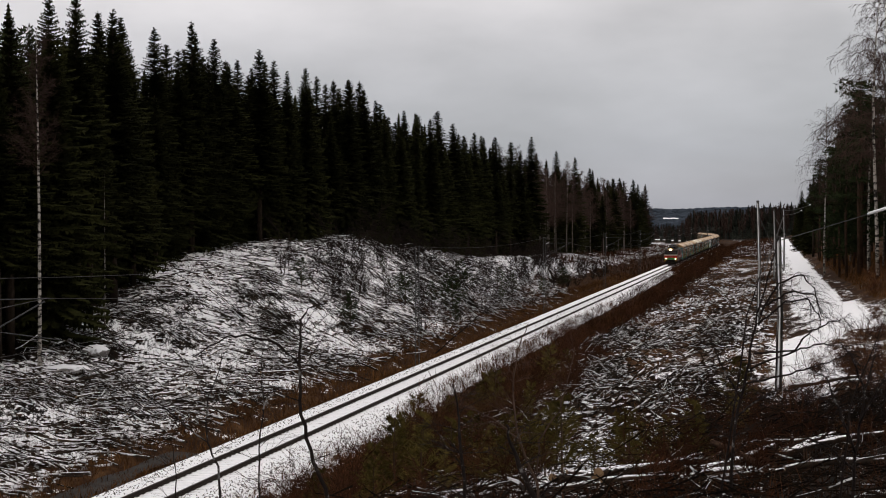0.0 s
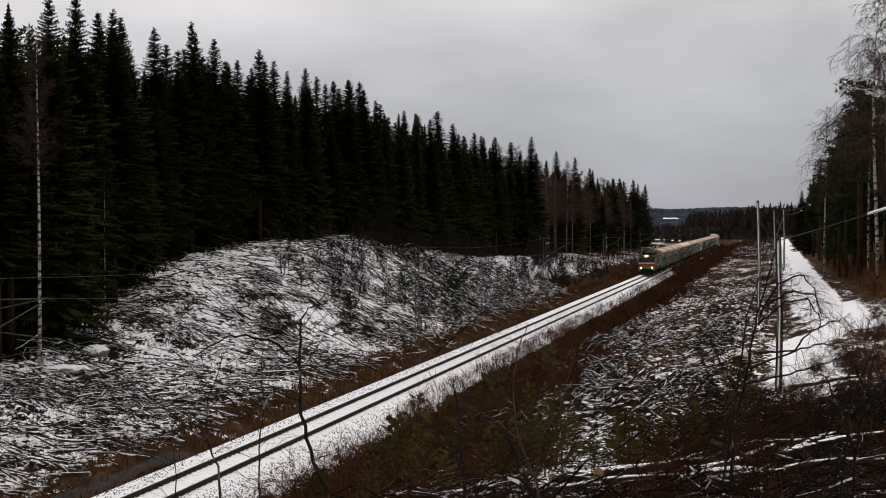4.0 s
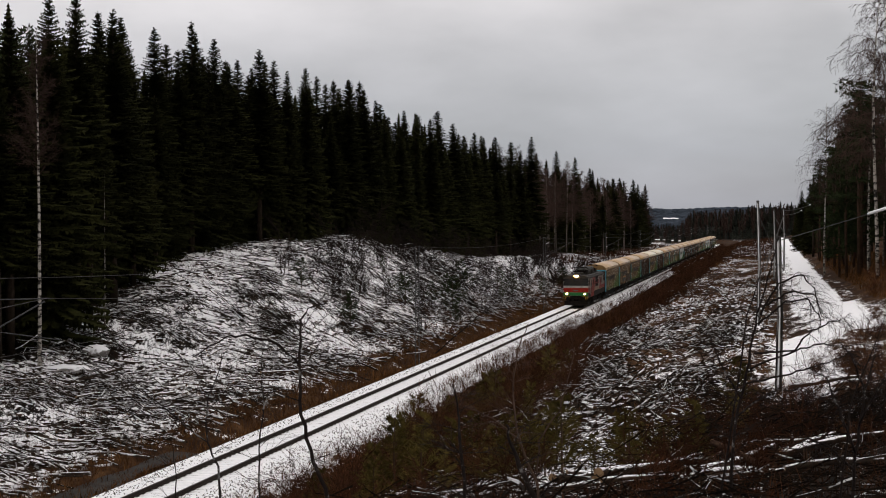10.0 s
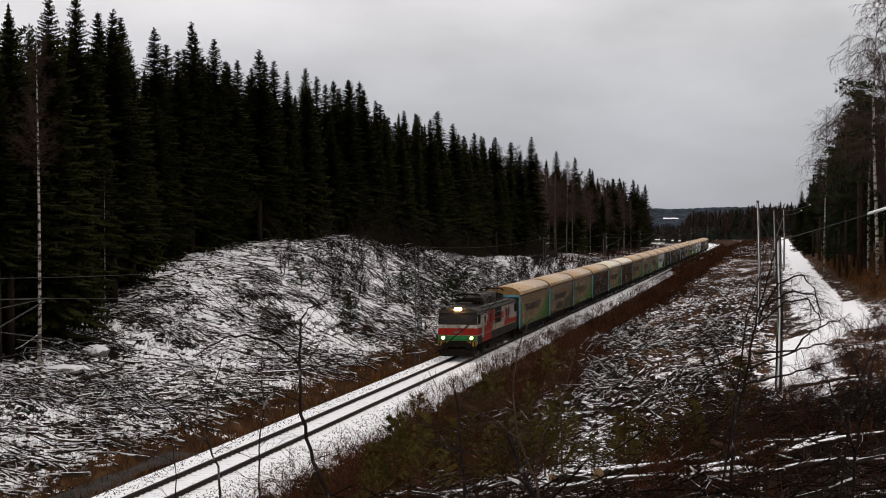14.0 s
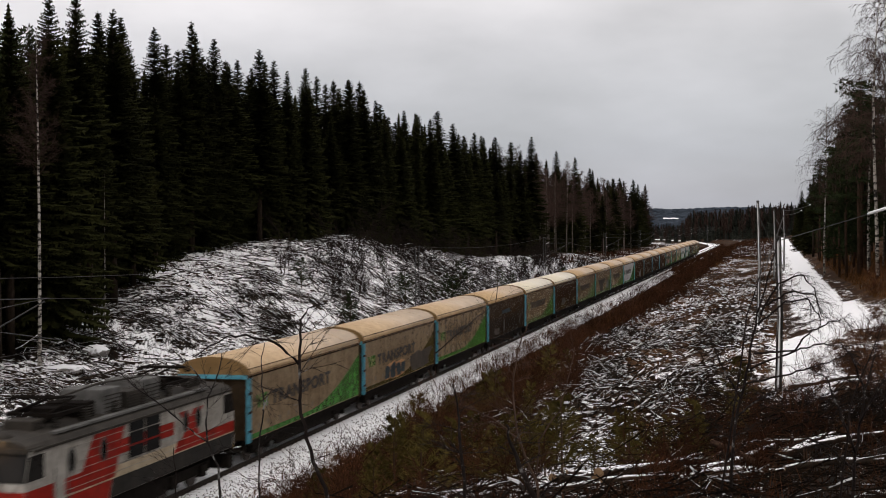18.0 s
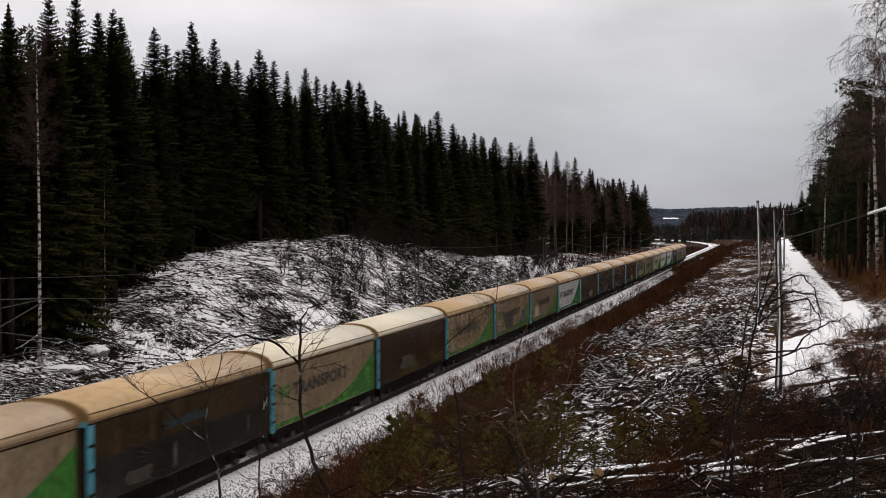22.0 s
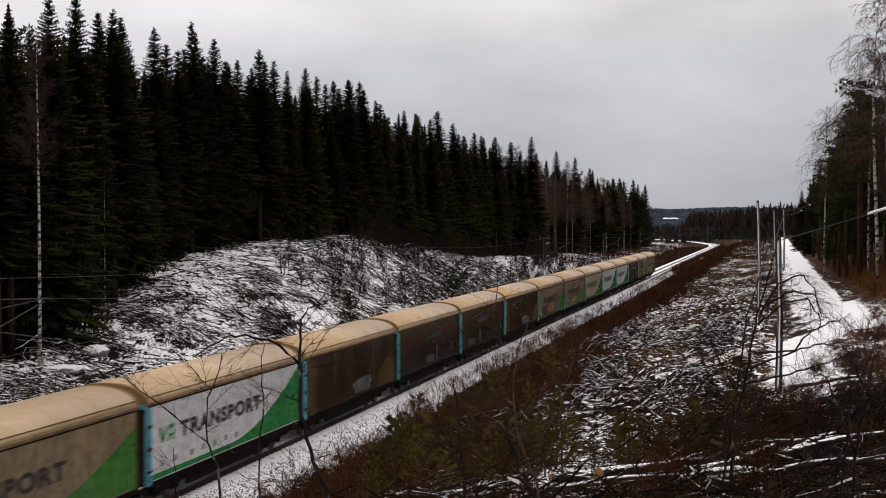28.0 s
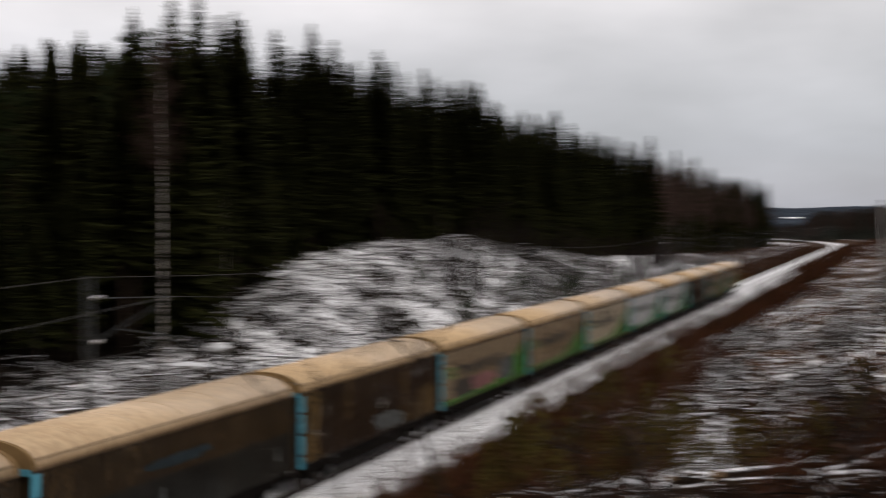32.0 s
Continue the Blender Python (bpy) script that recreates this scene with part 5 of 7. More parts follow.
# ---------------------------------------------------------------- near saplings before the lens
def near_sapling(name, points, r0, twigs, seed, label, limbs=(), bark=None):
    rng = random.Random(seed)
    e = new(name)
    base = Vector(points[0])
    e.location = base
    bm = bmesh.new()
    pts = [Vector(p) - base for p in points]
    fine, rad = [], []
    for i in range(len(pts) - 1):
        for j in range(4):
            fine.append(pts[i].lerp(pts[i + 1], j / 4) + Vector((rng.uniform(-1, 1), 0, rng.uniform(-1, 1))) * 0.012)
    fine.append(pts[-1])
    for i in range(len(fine)):
        rad.append(0.66 * r0 * (1 - 0.85 * i / len(fine)) + 0.002)
    tube(bm, fine, rad, 6)
    part("stem", bm, (bark or M_stem), e, smooth=True)
    tb = bmesh.new()
    for limb in limbs:
        lp = [Vector(p) - base for p in limb]
        soft = [lp[i].lerp(lp[i + 1], j / 4) + Vector((rng.uniform(-1, 1), 0, rng.uniform(-1, 1))) * 0.01 for i in range(len(lp) - 1) for j in range(4)] + [lp[-1]]
        lr = [0.36 * r0 * (1 - 0.8 * i / len(soft)) + 0.002 for i in range(len(soft))]
        part("branch", tube(bmesh.new(), soft, lr, 6), (bark or M_stem), e, smooth=True)
        for k in range(8):
            i = rng.randrange(2, len(soft) - 1)
            twig_tree(tb, rng, soft[i], Vector((rng.uniform(-1, 0.3), rng.uniform(-0.3, 0.3), rng.uniform(-0.5, 0.8))).normalized(), rng.uniform(0.1, 0.4), max(0.0022, lr[i] * 0.4), 1, -0.05, 0.5, 4, 0.0016)
    for k in range(twigs * 2):
        i = rng.randrange(len(fine) // 4, len(fine) - 1)
        a = rng.choice((-1, 1))
        twig_tree(tb, rng, fine[i], Vector((a * rng.uniform(0.3, 1), rng.uniform(-0.4, 0.4), rng.uniform(0.1, 0.9))).normalized(), rng.uniform(0.15, 0.6), max(0.0022, rad[i] * 0.4), 1, -0.05, 0.5, 4, 0.0016)
    tagged(part("twig_spray", tb, M_brownstem if bark is M_brownstem else M_stem, e), kind="stuff")
    return tagged(e, label, "sapling", "saplings before the lens")


def ray_point(ax, az, d):
    """A place d metres ahead: ax and az are the sideways and upward slopes from the eye."""
    return (ax * d, d, EYE_Z + az * d)


def build_near_saplings():
    # slopes seen from the eye, bottom to top
    near_sapling("bare_sapling", [ray_point(-0.066, -0.2, 13), ray_point(-0.0738, -0.178, 13), ray_point(-0.0836, -0.155, 13), ray_point(-0.0912, -0.1243, 13), ray_point(-0.0919, -0.0883, 13.1), ray_point(-0.0923, -0.0658, 13.2), ray_point(-0.0876, -0.0563, 13.3), ray_point(-0.0741, -0.0527, 13.4)], 0.030, 5, 1, "bent dark sapling close to the lens",
                 [[ray_point(-0.0918, -0.092, 13.1), ray_point(-0.1083, -0.0779, 13.0), ray_point(-0.126, -0.0733, 12.9), ray_point(-0.1402, -0.0745, 12.8), ray_point(-0.1613, -0.0876, 12.8)]])
    near_sapling("bare_sapling", [ray_point(-0.1435, -0.2, 14), ray_point(-0.1450, -0.158, 14), ray_point(-0.1525, -0.1425, 14), ray_point(-0.1515, -0.1141, 14), ray_point(-0.1453, -0.0999, 14.1), ray_point(-0.1421, -0.0821, 14.2)], 0.016, 4, 2, "thin forked sapling with grey lichen close to the lens",
                 [[ray_point(-0.1525, -0.1425, 14), ray_point(-0.1655, -0.1325, 13.9), ray_point(-0.1791, -0.1210, 13.9), ray_point(-0.2, -0.105, 13.8), ray_point(-0.2107, -0.0963, 13.8)],
                  [ray_point(-0.1501, -0.108, 14), ray_point(-0.1545, -0.1030, 14), ray_point(-0.163, -0.0926, 14.1)]], M_lichen)
    near_sapling("bare_sapling", [ray_point(-0.1178, -0.2, 15), ray_point(-0.1185, -0.155, 15), ray_point(-0.1160, -0.1191, 15), ray_point(-0.1166, -0.09, 15.1), ray_point(-0.1148, -0.0785, 15.1)], 0.012, 4, 11, "very thin upright sapling with grey lichen",
                 [[ray_point(-0.1163, -0.122, 15), ray_point(-0.1132, -0.113, 15), ray_point(-0.1101, -0.1068, 15)]], M_lichen)
    near_sapling("bare_sapling", [ray_point(-0.1719, -0.2, 15), ray_point(-0.1722, -0.165, 15), ray_point(-0.1735, -0.1457, 15)], 0.009, 3, 12, "very thin dark shoot on the near bank")
    near_sapling("bare_sapling", [ray_point(0.0158, -0.2, 16), ray_point(0.0142, -0.176, 16), ray_point(0.0105, -0.14, 16), ray_point(0.0098, -0.122, 16.2), ray_point(0.006, -0.105, 16.2)], 0.034, 6, 3, "dark leafless sapling on the near bank")
    near_sapling("bare_sapling", [ray_point(0.0612, -0.2, 17), ray_point(0.0607, -0.1693, 17), ray_point(0.0487, -0.1399, 17), ray_point(0.0469, -0.1326, 17), ray_point(0.0447, -0.1043, 17.1), ray_point(0.048, -0.0828, 17.2), ray_point(0.0545, -0.066, 17.3)], 0.022, 8, 4, "pale brown forked sapling on the near bank",
                 [[ray_point(0.0607, -0.165, 17), ray_point(0.0618, -0.141, 17), ray_point(0.0748, -0.1217, 17.1), ray_point(0.0825, -0.0956, 17.2), ray_point(0.0847, -0.081, 17.3)],
                  [ray_point(0.0487, -0.1399, 17), ray_point(0.0312, -0.1272, 16.8), ray_point(0.0142, -0.1185, 16.6)]], M_brownstem)
    near_sapling("bare_sapling", [ray_point(0.0640, -0.2, 15), ray_point(0.0596, -0.181, 15), ray_point(0.0500, -0.158, 15), ray_point(0.0436, -0.1432, 15.1), ray_point(0.041, -0.131, 15.1)], 0.056, 3, 5, "thick dark broken stem on the near bank")
    near_sapling("bare_sapling", [ray_point(0.176, -0.2, 20), ray_point(0.185, -0.14, 20), ray_point(0.196, -0.06, 20), ray_point(0.208, -0.02, 20.3)], 0.024, 12, 6, "dark leafless sapling on the near bank")
    near_sapling("bare_sapling", [ray_point(0.255, -0.2, 17), ray_point(0.262, -0.12, 17), ray_point(0.285, -0.06, 17)], 0.02, 12, 9, "dark leafless sapling on the near bank")
    near_sapling("bare_sapling", [ray_point(-0.005, -0.085, 24), ray_point(0.018, -0.065, 24), ray_point(0.034, -0.052, 24), ray_point(0.036, -0.03, 24)], 0.014, 5, 10, "thin dark sapling above the track bank")


build_near_saplings()


def near_bush(stem, branches, d, label, seed):
    """A leafless bush of arching branches; points are sideways and upward slopes from the eye."""
    rng = random.Random(seed)
    e = new("bare_bush")
    base = Vector(ray_point(*stem[0], d))
    e.location = base

    def limb(name, slopes, r, twigs, depth):
        pts = [Vector(ray_point(a, b, d + depth * i / len(slopes))) - base for i, (a, b) in enumerate(slopes)]
        fine = []
        for k in range(len(pts) - 1):
            for m in range(5):
                fine.append(pts[k].lerp(pts[k + 1], m / 5) + Vector((rng.uniform(-1, 1), rng.uniform(-1, 1), rng.uniform(-1, 1))) * 0.014)
        fine.append(pts[-1])
        rad = [r * (1 - 0.78 * k / len(fine)) for k in range(len(fine))]
        bm = bmesh.new()
        tube(bm, fine, rad, 6)
        ob = part(name, bm, M_stem, e, smooth=True)
        tb = bmesh.new()
        for k in range(twigs):
            m = rng.randrange(len(fine) // 4, len(fine) - 1)
            twig_tree(tb, rng, fine[m], Vector((rng.uniform(-0.6, 1), rng.uniform(-0.6, 0.6), rng.uniform(-0.8, 0.7))).normalized(), rng.uniform(0.15, 0.42), max(0.003, rad[m] * 0.4), 1, -0.5, 0.5, 4, 0.0022)
        tagged(part("twig_spray", tb, M_stem, ob), kind="stuff")

    limb("stem", stem, 0.026, 16, 0.4)
    for k, b in enumerate(branches):
        limb("branch", b, 0.017, 18, rng.uniform(-1.0, 1.0))
    return tagged(e, label, "shrub", "shrubs on the near bank")


near_bush([(0.184, -0.2), (0.188, -0.134), (0.197, -0.09), (0.202, -0.06), (0.211, -0.03), (0.216, -0.01)],
          [[(0.204, -0.06), (0.216, -0.040), (0.231, -0.034), (0.239, -0.043), (0.242, -0.056)],
           [(0.206, -0.055), (0.224, -0.045), (0.239, -0.047), (0.244, -0.061), (0.252, -0.064)],
           [(0.202, -0.066), (0.220, -0.052), (0.235, -0.050), (0.243, -0.063), (0.242, -0.072)],
           [(0.200, -0.085), (0.226, -0.083), (0.235, -0.072), (0.249, -0.065), (0.258, -0.063), (0.261, -0.066)],
           [(0.197, -0.095), (0.228, -0.083), (0.242, -0.079), (0.26, -0.080), (0.284, -0.079)],
           [(0.194, -0.105), (0.224, -0.098), (0.245, -0.092), (0.262, -0.085), (0.27, -0.088)],
           [(0.19, -0.125), (0.21, -0.11), (0.232, -0.108), (0.25, -0.118)],
           [(0.192, -0.115), (0.178, -0.09), (0.172, -0.075), (0.165, -0.07)]], 22.0, "dark leafless bush with arching drooping branches", 71)
near_bush([(0.262, -0.2), (0.266, -0.15), (0.272, -0.11), (0.281, -0.075)],
          [[(0.266, -0.15), (0.255, -0.12), (0.247, -0.10), (0.236, -0.095)],
           [(0.268, -0.13), (0.282, -0.105), (0.295, -0.095)],
           [(0.265, -0.16), (0.249, -0.145), (0.235, -0.14), (0.22, -0.146)],
           [(0.272, -0.11), (0.262, -0.085), (0.255, -0.078)]], 20.0, "dark red-brown leafless bush on the near bank", 72)


# ---------------------------------------------------------------- overhead line
def span(bm, a, b, r, sag=0.0, n=8, sides=4):
    a, b = Vector(a), Vector(b)
    tube(bm, [a.lerp(b, i / n) - Vector((0, 0, 4 * sag * (i / n) * (1 - i / n))) for i in range(n + 1)], r, sides)


MASTS = [46.7 + 67.0 * i - 67.0 for i in range(12)]
MAST_Q = 3.0


def build_mast(s):
    p, h = line_at(s)
    m = Matrix.Translation(p + Vector((0, 0, 0))) @ Matrix.Rotation(-h, 4, "Z")   # local x: right of the line, y: along it
    e = new("catenary_mast")
    e.matrix_world = m
    fb = boxes((-MAST_Q - 0.3, -MAST_Q + 0.3, -0.3, 0.3, -1.6, -0.55), bevel=0.03)
    part("foundation", fb, M_galv, e)
    for dx in (-0.14, 0.14):
        part("upright", boxes((-MAST_Q + dx - 0.025, -MAST_Q + dx + 0.025, -0.05, 0.05, -0.6, 8.5)), M_galv, e)
    bm = bmesh.new()
    for k in range(20):
        z0 = -0.2 + k * 0.43
        sg = 1 if k % 2 else -1
        tube(bm, [(-MAST_Q - 0.12 * sg, 0.0, z0), (-MAST_Q + 0.12 * sg, 0.0, z0 + 0.43)], 0.013, 4)
    part("lattice", bm, M_galv, e)
    bm = bmesh.new()
    tube(bm, [(-MAST_Q + 0.15, 0, 7.75), (0.15, 0, 7.85)], 0.021, 6)
    part("top_tube", bm, M_galv, e)
    bm = bmesh.new()
    tube(bm, [(-MAST_Q + 0.15, 0, 6.25), (-0.1, 0, 7.75)], 0.025, 6)
    part("bracket_tube", bm, M_galv, e)
    bm = bmesh.new()
    tube(bm, [(-1.9, 0, 6.75), (0.5, 0, 6.5)], 0.018, 6)
    tube(bm, [(0.45, 0, 6.48), (0.02, 0, 6.2)], 0.015, 5)
    part("steady_arm", bm, M_galv, e)
    for zz in (7.75, 6.27):
        bm = bmesh.new()
        for k in range(4):
            cyl(bm, (-MAST_Q + 0.22 + k * 0.07, 0, zz + 0.02 * k), 0.07, 0.03, "X", 10)
        part("insulator", bm, M_sleeper, e)
    return tagged(e, "grey lattice mast with bracket arm beside the track", "mast", "masts of the overhead line")


for s_ in MASTS:
    build_mast(s_)


def over(s, q, z):
    p = spot(s, q)
    return (p.x, p.y, z)


def build_wires():
    for i, (a, b) in enumerate(zip(MASTS, MASTS[1:])):
        e = new("overhead_wire")
        bm = bmesh.new()
        span(bm, over(a, 0, 6.2), over(b, 0, 6.2), 0.011)
        part("contact_wire", bm, M_wire, e)
        bm = bmesh.new()
        span(bm, over(a, 0, 7.85), over(b, 0, 7.85), 0.012, 0.95)
        part("messenger_wire", bm, M_wire, e)
        bm = bmesh.new()
        span(bm, over(a, MAST_Q, 8.45), over(b, MAST_Q, 8.45), 0.013, 0.5)
        part("return_wire", bm, M_wire, e)
        for k in range(1, 8):
            u = k / 8
            s = a + (b - a) * u
            bm = bmesh.new()
            span(bm, over(s, 0, 6.2), over(s, 0, 7.85 - 4 * 0.95 * u * (1 - u)), 0.006, 0, 1, 3)
            part("dropper", bm, M_wire, e)
        tagged(e, "thin dark contact and carrier wires above the track", "wire", "spans of the overhead line")


build_wires()


# ---------------------------------------------------------------- poles beside the forest road
# pale colour for the strips that imitate a highlight on the poles
M_highlight = material("pale_pole_highlight", [(0.3, (0.5, 0.5, 0.49)), (0.7, (0.68, 0.68, 0.67))], 3.0, 0.6, 0.05)


def build_pole(x, y, top, r, label, mat=M_pole):
    z = land_at(x, y)
    e = new("utility_pole")
    e.location = (x, y, z)
    bm = bmesh.new()
    h = top - z
    tube(bm, [(0, 0, -0.4), (0.01 * h, 0, h * 0.5), (-0.004 * h, 0, h)], [r * 1.15, r, r * 0.85], 12)
    part("shaft", bm, mat, e, smooth=True)
    bm = bmesh.new()
    cyl(bm, (-0.004 * h, 0, h + 0.02), r * 1.0, 0.08, "Z", 12)
    part("cap", bm, M_wire, e, "dark metal cap")
    # thin pale tube added down the front as the shaft's painted highlight
    bm = bmesh.new()
    tube(bm, [(-0.35 * r, -r * 1.1, 0.05), (0.01 * h - 0.35 * r, -r * 0.98, h * 0.5), (-0.004 * h - 0.35 * r, -r * 0.86, h - 0.15)], r * 0.26, 8)
    part("cable_cover", bm, M_highlight, e, "pale grey strip imitating the pole's highlight")
    for k in range(2):
        bm = bmesh.new()
        cyl(bm, (0, 0, h * (0.93 - 0.06 * k)), r * 1.02, 0.05, "Z", 12)
        part("band", bm, M_wire, e)
    return tagged(e, label, "pole", "poles beside the road")


build_pole(22.9, 113.0, 11.8, 0.11, "grey weathered wooden pole in the cleared strip")
build_pole(41.1, 193.0, 11.75, 0.12, "grey weathered wooden pole in the cleared strip")
build_pole(49.3, 225.0, 12.1, 0.12, "grey braced wooden pole beside the road")
build_pole(14.75, 68.3, 9.65, 0.14, "short thick dark pole beside the snowy turning place", M_darkpole)

e_brace = new("pole_brace")
bm_ = bmesh.new()
tube(bm_, [(49.2, 224.6, 11.2), (44.0, 214.0, land_at(44.0, 214.0) + 0.1)], 0.08, 8)
part("strut", bm_, M_pole, e_brace)
tagged(e_brace, "slanting wooden strut against a pole", "strut")

for i, (a, b, sleeve) in enumerate((((14.75, 68.3, 9.5), (17.9, 60.0, 11.1), True), ((49.3, 225.0, 11.9), (46.3, 196.0, 12.45), True), ((49.3, 225.0, 11.3), (45.7, 198.0, 11.75), True), ((41.1, 193.0, 11.0), (41.0, 180.0, 7.0), False), ((22.9, 113.0, 10.9), (25.5, 117.0, 7.2), False))):
    e_ = new("stay_wire")
    bm_ = bmesh.new()
    span(bm_, a, b, 0.022 if i == 0 else 0.03, 0.02 if i == 0 else 0.2)
    part("wire", bm_, M_galv, e_)
    if sleeve:
        bm_ = bmesh.new()
        v0, v1 = Vector(a), Vector(b)
        k_ = 0.72 if i == 0 else 0.95
        tube(bm_, [v0.lerp(v1, k_), v0.lerp(v1, k_ + 0.015), v0.lerp(v1, 0.985), v1], [0.035, 0.06, 0.065, 0.04], 10)
        part("sleeve", bm_, M_snow, e_, "white sleeve", True)
    tagged(e_, "thin wire strained from a pole with a white sleeve" if sleeve else "thin slack wire hanging from a pole", "wire", "wires at the poles")


# ---------------------------------------------------------------- sleepers
def build_sleepers():
    root = new("track_bed")
    tagged(root, "snow-covered concrete sleepers of the line", "sleepers", kind="structure")
    me = finish(boxes((-1.3, 1.3, -0.12, 0.12, -0.32, -0.188), bevel=0.012))
    me.materials.append(M_sleeper)
    p, h = line_at(0)
    for i in range(300):
        c = spot(42 + i * 0.61, 0)
        ob = new("sleeper", me)
        ob.parent = root
        ob.matrix_basis = Matrix.Translation(c) @ Matrix.Rotation(-HEAD, 4, "Z")


build_sleepers()


# ---------------------------------------------------------------- train: paints
def streaked(name, lo, hi, dirt, rough=0.2, amount=0.5, scale=0.5, grime=0.62, spec=0.5, tint=0.0):
    """Paint with rain streaks and road dirt that gathers in patches."""
    m = material(name, [(0.3, lo), (0.7, hi)], scale, rough, 0.0, spec=spec)
    n, l = m.node_tree.nodes, m.node_tree.links
    b = n["Principled BSDF"]
    src = b.inputs["Base Color"].links[0].from_socket
    tc = n.new("ShaderNodeTexCoord")
    mp = n.new("ShaderNodeMapping")
    mp.inputs["Scale"].default_value = (2.2, 2.2, 0.16)
    oi = n.new("ShaderNodeObjectInfo")
    ad = n.new("ShaderNodeVectorMath")
    ad.operation = "MULTIPLY_ADD"
    l.new(oi.outputs["Random"], ad.inputs[0])
    ad.inputs[1].default_value = (40, 17, 5)
    l.new(tc.outputs["Object"], ad.inputs[2])
    l.new(ad.outputs[0], mp.inputs[0])
    no = n.new("ShaderNodeTexNoise")
    no.inputs["Scale"].default_value = 1.4
    no.inputs["Detail"].default_value = 5
    l.new(mp.outputs[0], no.inputs["Vector"])
    mr = n.new("ShaderNodeMapRange")
    mr.inputs["From Min"].default_value = 0.42
    mr.inputs["From Max"].default_value = 0.78
    mr.inputs["To Max"].default_value = amount
    l.new(no.outputs["Fac"], mr.inputs["Value"])
    mx = n.new("ShaderNodeMix")
    mx.data_type = "RGBA"
    l.new(mr.outputs[0], mx.inputs["Factor"])
    l.new(src, mx.inputs["A"])
    mx.inputs["B"].default_value = (*dirt, 1)
    gr = n.new("ShaderNodeTexNoise")
    gr.inputs["Scale"].default_value = 3.2
    gr.inputs["Detail"].default_value = 9
    gr.inputs["Roughness"].default_value = 0.72
    l.new(ad.outputs[0], gr.inputs["Vector"])
    g2 = n.new("ShaderNodeMapRange")
    g2.inputs["From Min"].default_value = 0.36
    g2.inputs["From Max"].default_value = 0.58
    g2.inputs["To Min"].default_value = grime
    l.new(gr.outputs["Fac"], g2.inputs["Value"])
    hv = n.new("ShaderNodeHueSaturation")
    l.new(g2.outputs[0], hv.inputs["Value"])
    l.new(mx.outputs["Result"], hv.inputs["Color"])
    if tint:
        sat = n.new("ShaderNodeMapRange")
        sat.inputs["To Min"].default_value = 1 - 2 * tint
        sat.inputs["To Max"].default_value = 1 + 0.5 * tint
        l.new(oi.outputs["Random"], sat.inputs["Value"])
        l.new(sat.outputs[0], hv.inputs["Saturation"])
    l.new(hv.outputs[0], b.inputs["Base Color"])
    return m


M_cream = streaked("aged_cream_paint", (0.23, 0.168, 0.105), (0.325, 0.245, 0.155), (0.11, 0.08, 0.05), amount=0.6)
M_pale = streaked("pale_cream_paint", (0.48, 0.40, 0.29), (0.58, 0.50, 0.38), (0.24, 0.19, 0.13), amount=0.5)
M_white = streaked("white_wagon_paint", (0.66, 0.67, 0.68), (0.76, 0.77, 0.78), (0.38, 0.37, 0.35), amount=0.4)
M_brown = streaked("sooty_brown_paint", (0.010, 0.0065, 0.005), (0.036, 0.023, 0.015), (0.085, 0.052, 0.026), amount=0.7, grime=0.4, spec=0.4)
M_dark = streaked("sooty_olive_paint", (0.020, 0.014, 0.008), (0.06, 0.040, 0.022), (0.10, 0.064, 0.030), amount=0.7, grime=0.42, spec=0.4)
M_low = streaked("dark_green_grey_paint", (0.010, 0.0105, 0.0095), (0.030, 0.031, 0.027), (0.05, 0.042, 0.03), amount=0.5, grime=0.42, spec=0.4)
M_roof = streaked("beige_roof_paint", (0.51, 0.35, 0.185), (0.63, 0.445, 0.25), (0.38, 0.22, 0.10), rough=0.38, amount=0.45, grime=0.8, spec=0.3, tint=0.08)
M_roofw = streaked("whitish_roof_paint", (0.76, 0.69, 0.53), (0.84, 0.77, 0.61), (0.55, 0.46, 0.31), rough=0.38, amount=0.3, grime=0.9, spec=0.25)
M_roofend = material("brown_roof_end", [(0.3, (0.14, 0.085, 0.035)), (0.7, (0.24, 0.15, 0.065))], 1.5, 0.7, 0.05)
M_endwall = material("dark_brown_end_wall", [(0.3, (0.022, 0.014, 0.008)), (0.7, (0.05, 0.034, 0.018))], 1.5, 0.8, 0.05)
M_eave = streaked("stained_eave_paint", (0.16, 0.105, 0.06), (0.24, 0.16, 0.09), (0.05, 0.035, 0.022), amount=0.6)
M_green = streaked("green_sweep_paint", (0.045, 0.185, 0.03), (0.065, 0.25, 0.042), (0.06, 0.10, 0.035), amount=0.55, grime=0.55, tint=0.06)
M_green2 = streaked("bright_green_paint", (0.025, 0.22, 0.06), (0.04, 0.28, 0.085), (0.04, 0.10, 0.045), amount=0.35)
M_blue = streaked("light_blue_frame_paint", (0.085, 0.33, 0.43), (0.13, 0.42, 0.53), (0.03, 0.06, 0.07), amount=0.6)
M_letter = material("dark_grey_lettering", [(0.3, (0.018, 0.017, 0.017)), (0.7, (0.05, 0.046, 0.042))], 2.0, 0.7, 0.0)
M_stencil = material("faint_stencil_paint", [(0.3, (0.10, 0.078, 0.055)), (0.7, (0.15, 0.118, 0.082))], 2.0, 0.7, 0.0)
M_under = material("grimy_underframe", [(0.3, (0.004, 0.0035, 0.003)), (0.7, (0.016, 0.013, 0.011))], 4.0, 0.9, 0.2, spec=0.02)
M_wheel = material("worn_wheel_steel", [(0.3, (0.04, 0.032, 0.028)), (0.7, (0.09, 0.075, 0.065))], 6.0, 0.6, 0.1, metal=0.5)
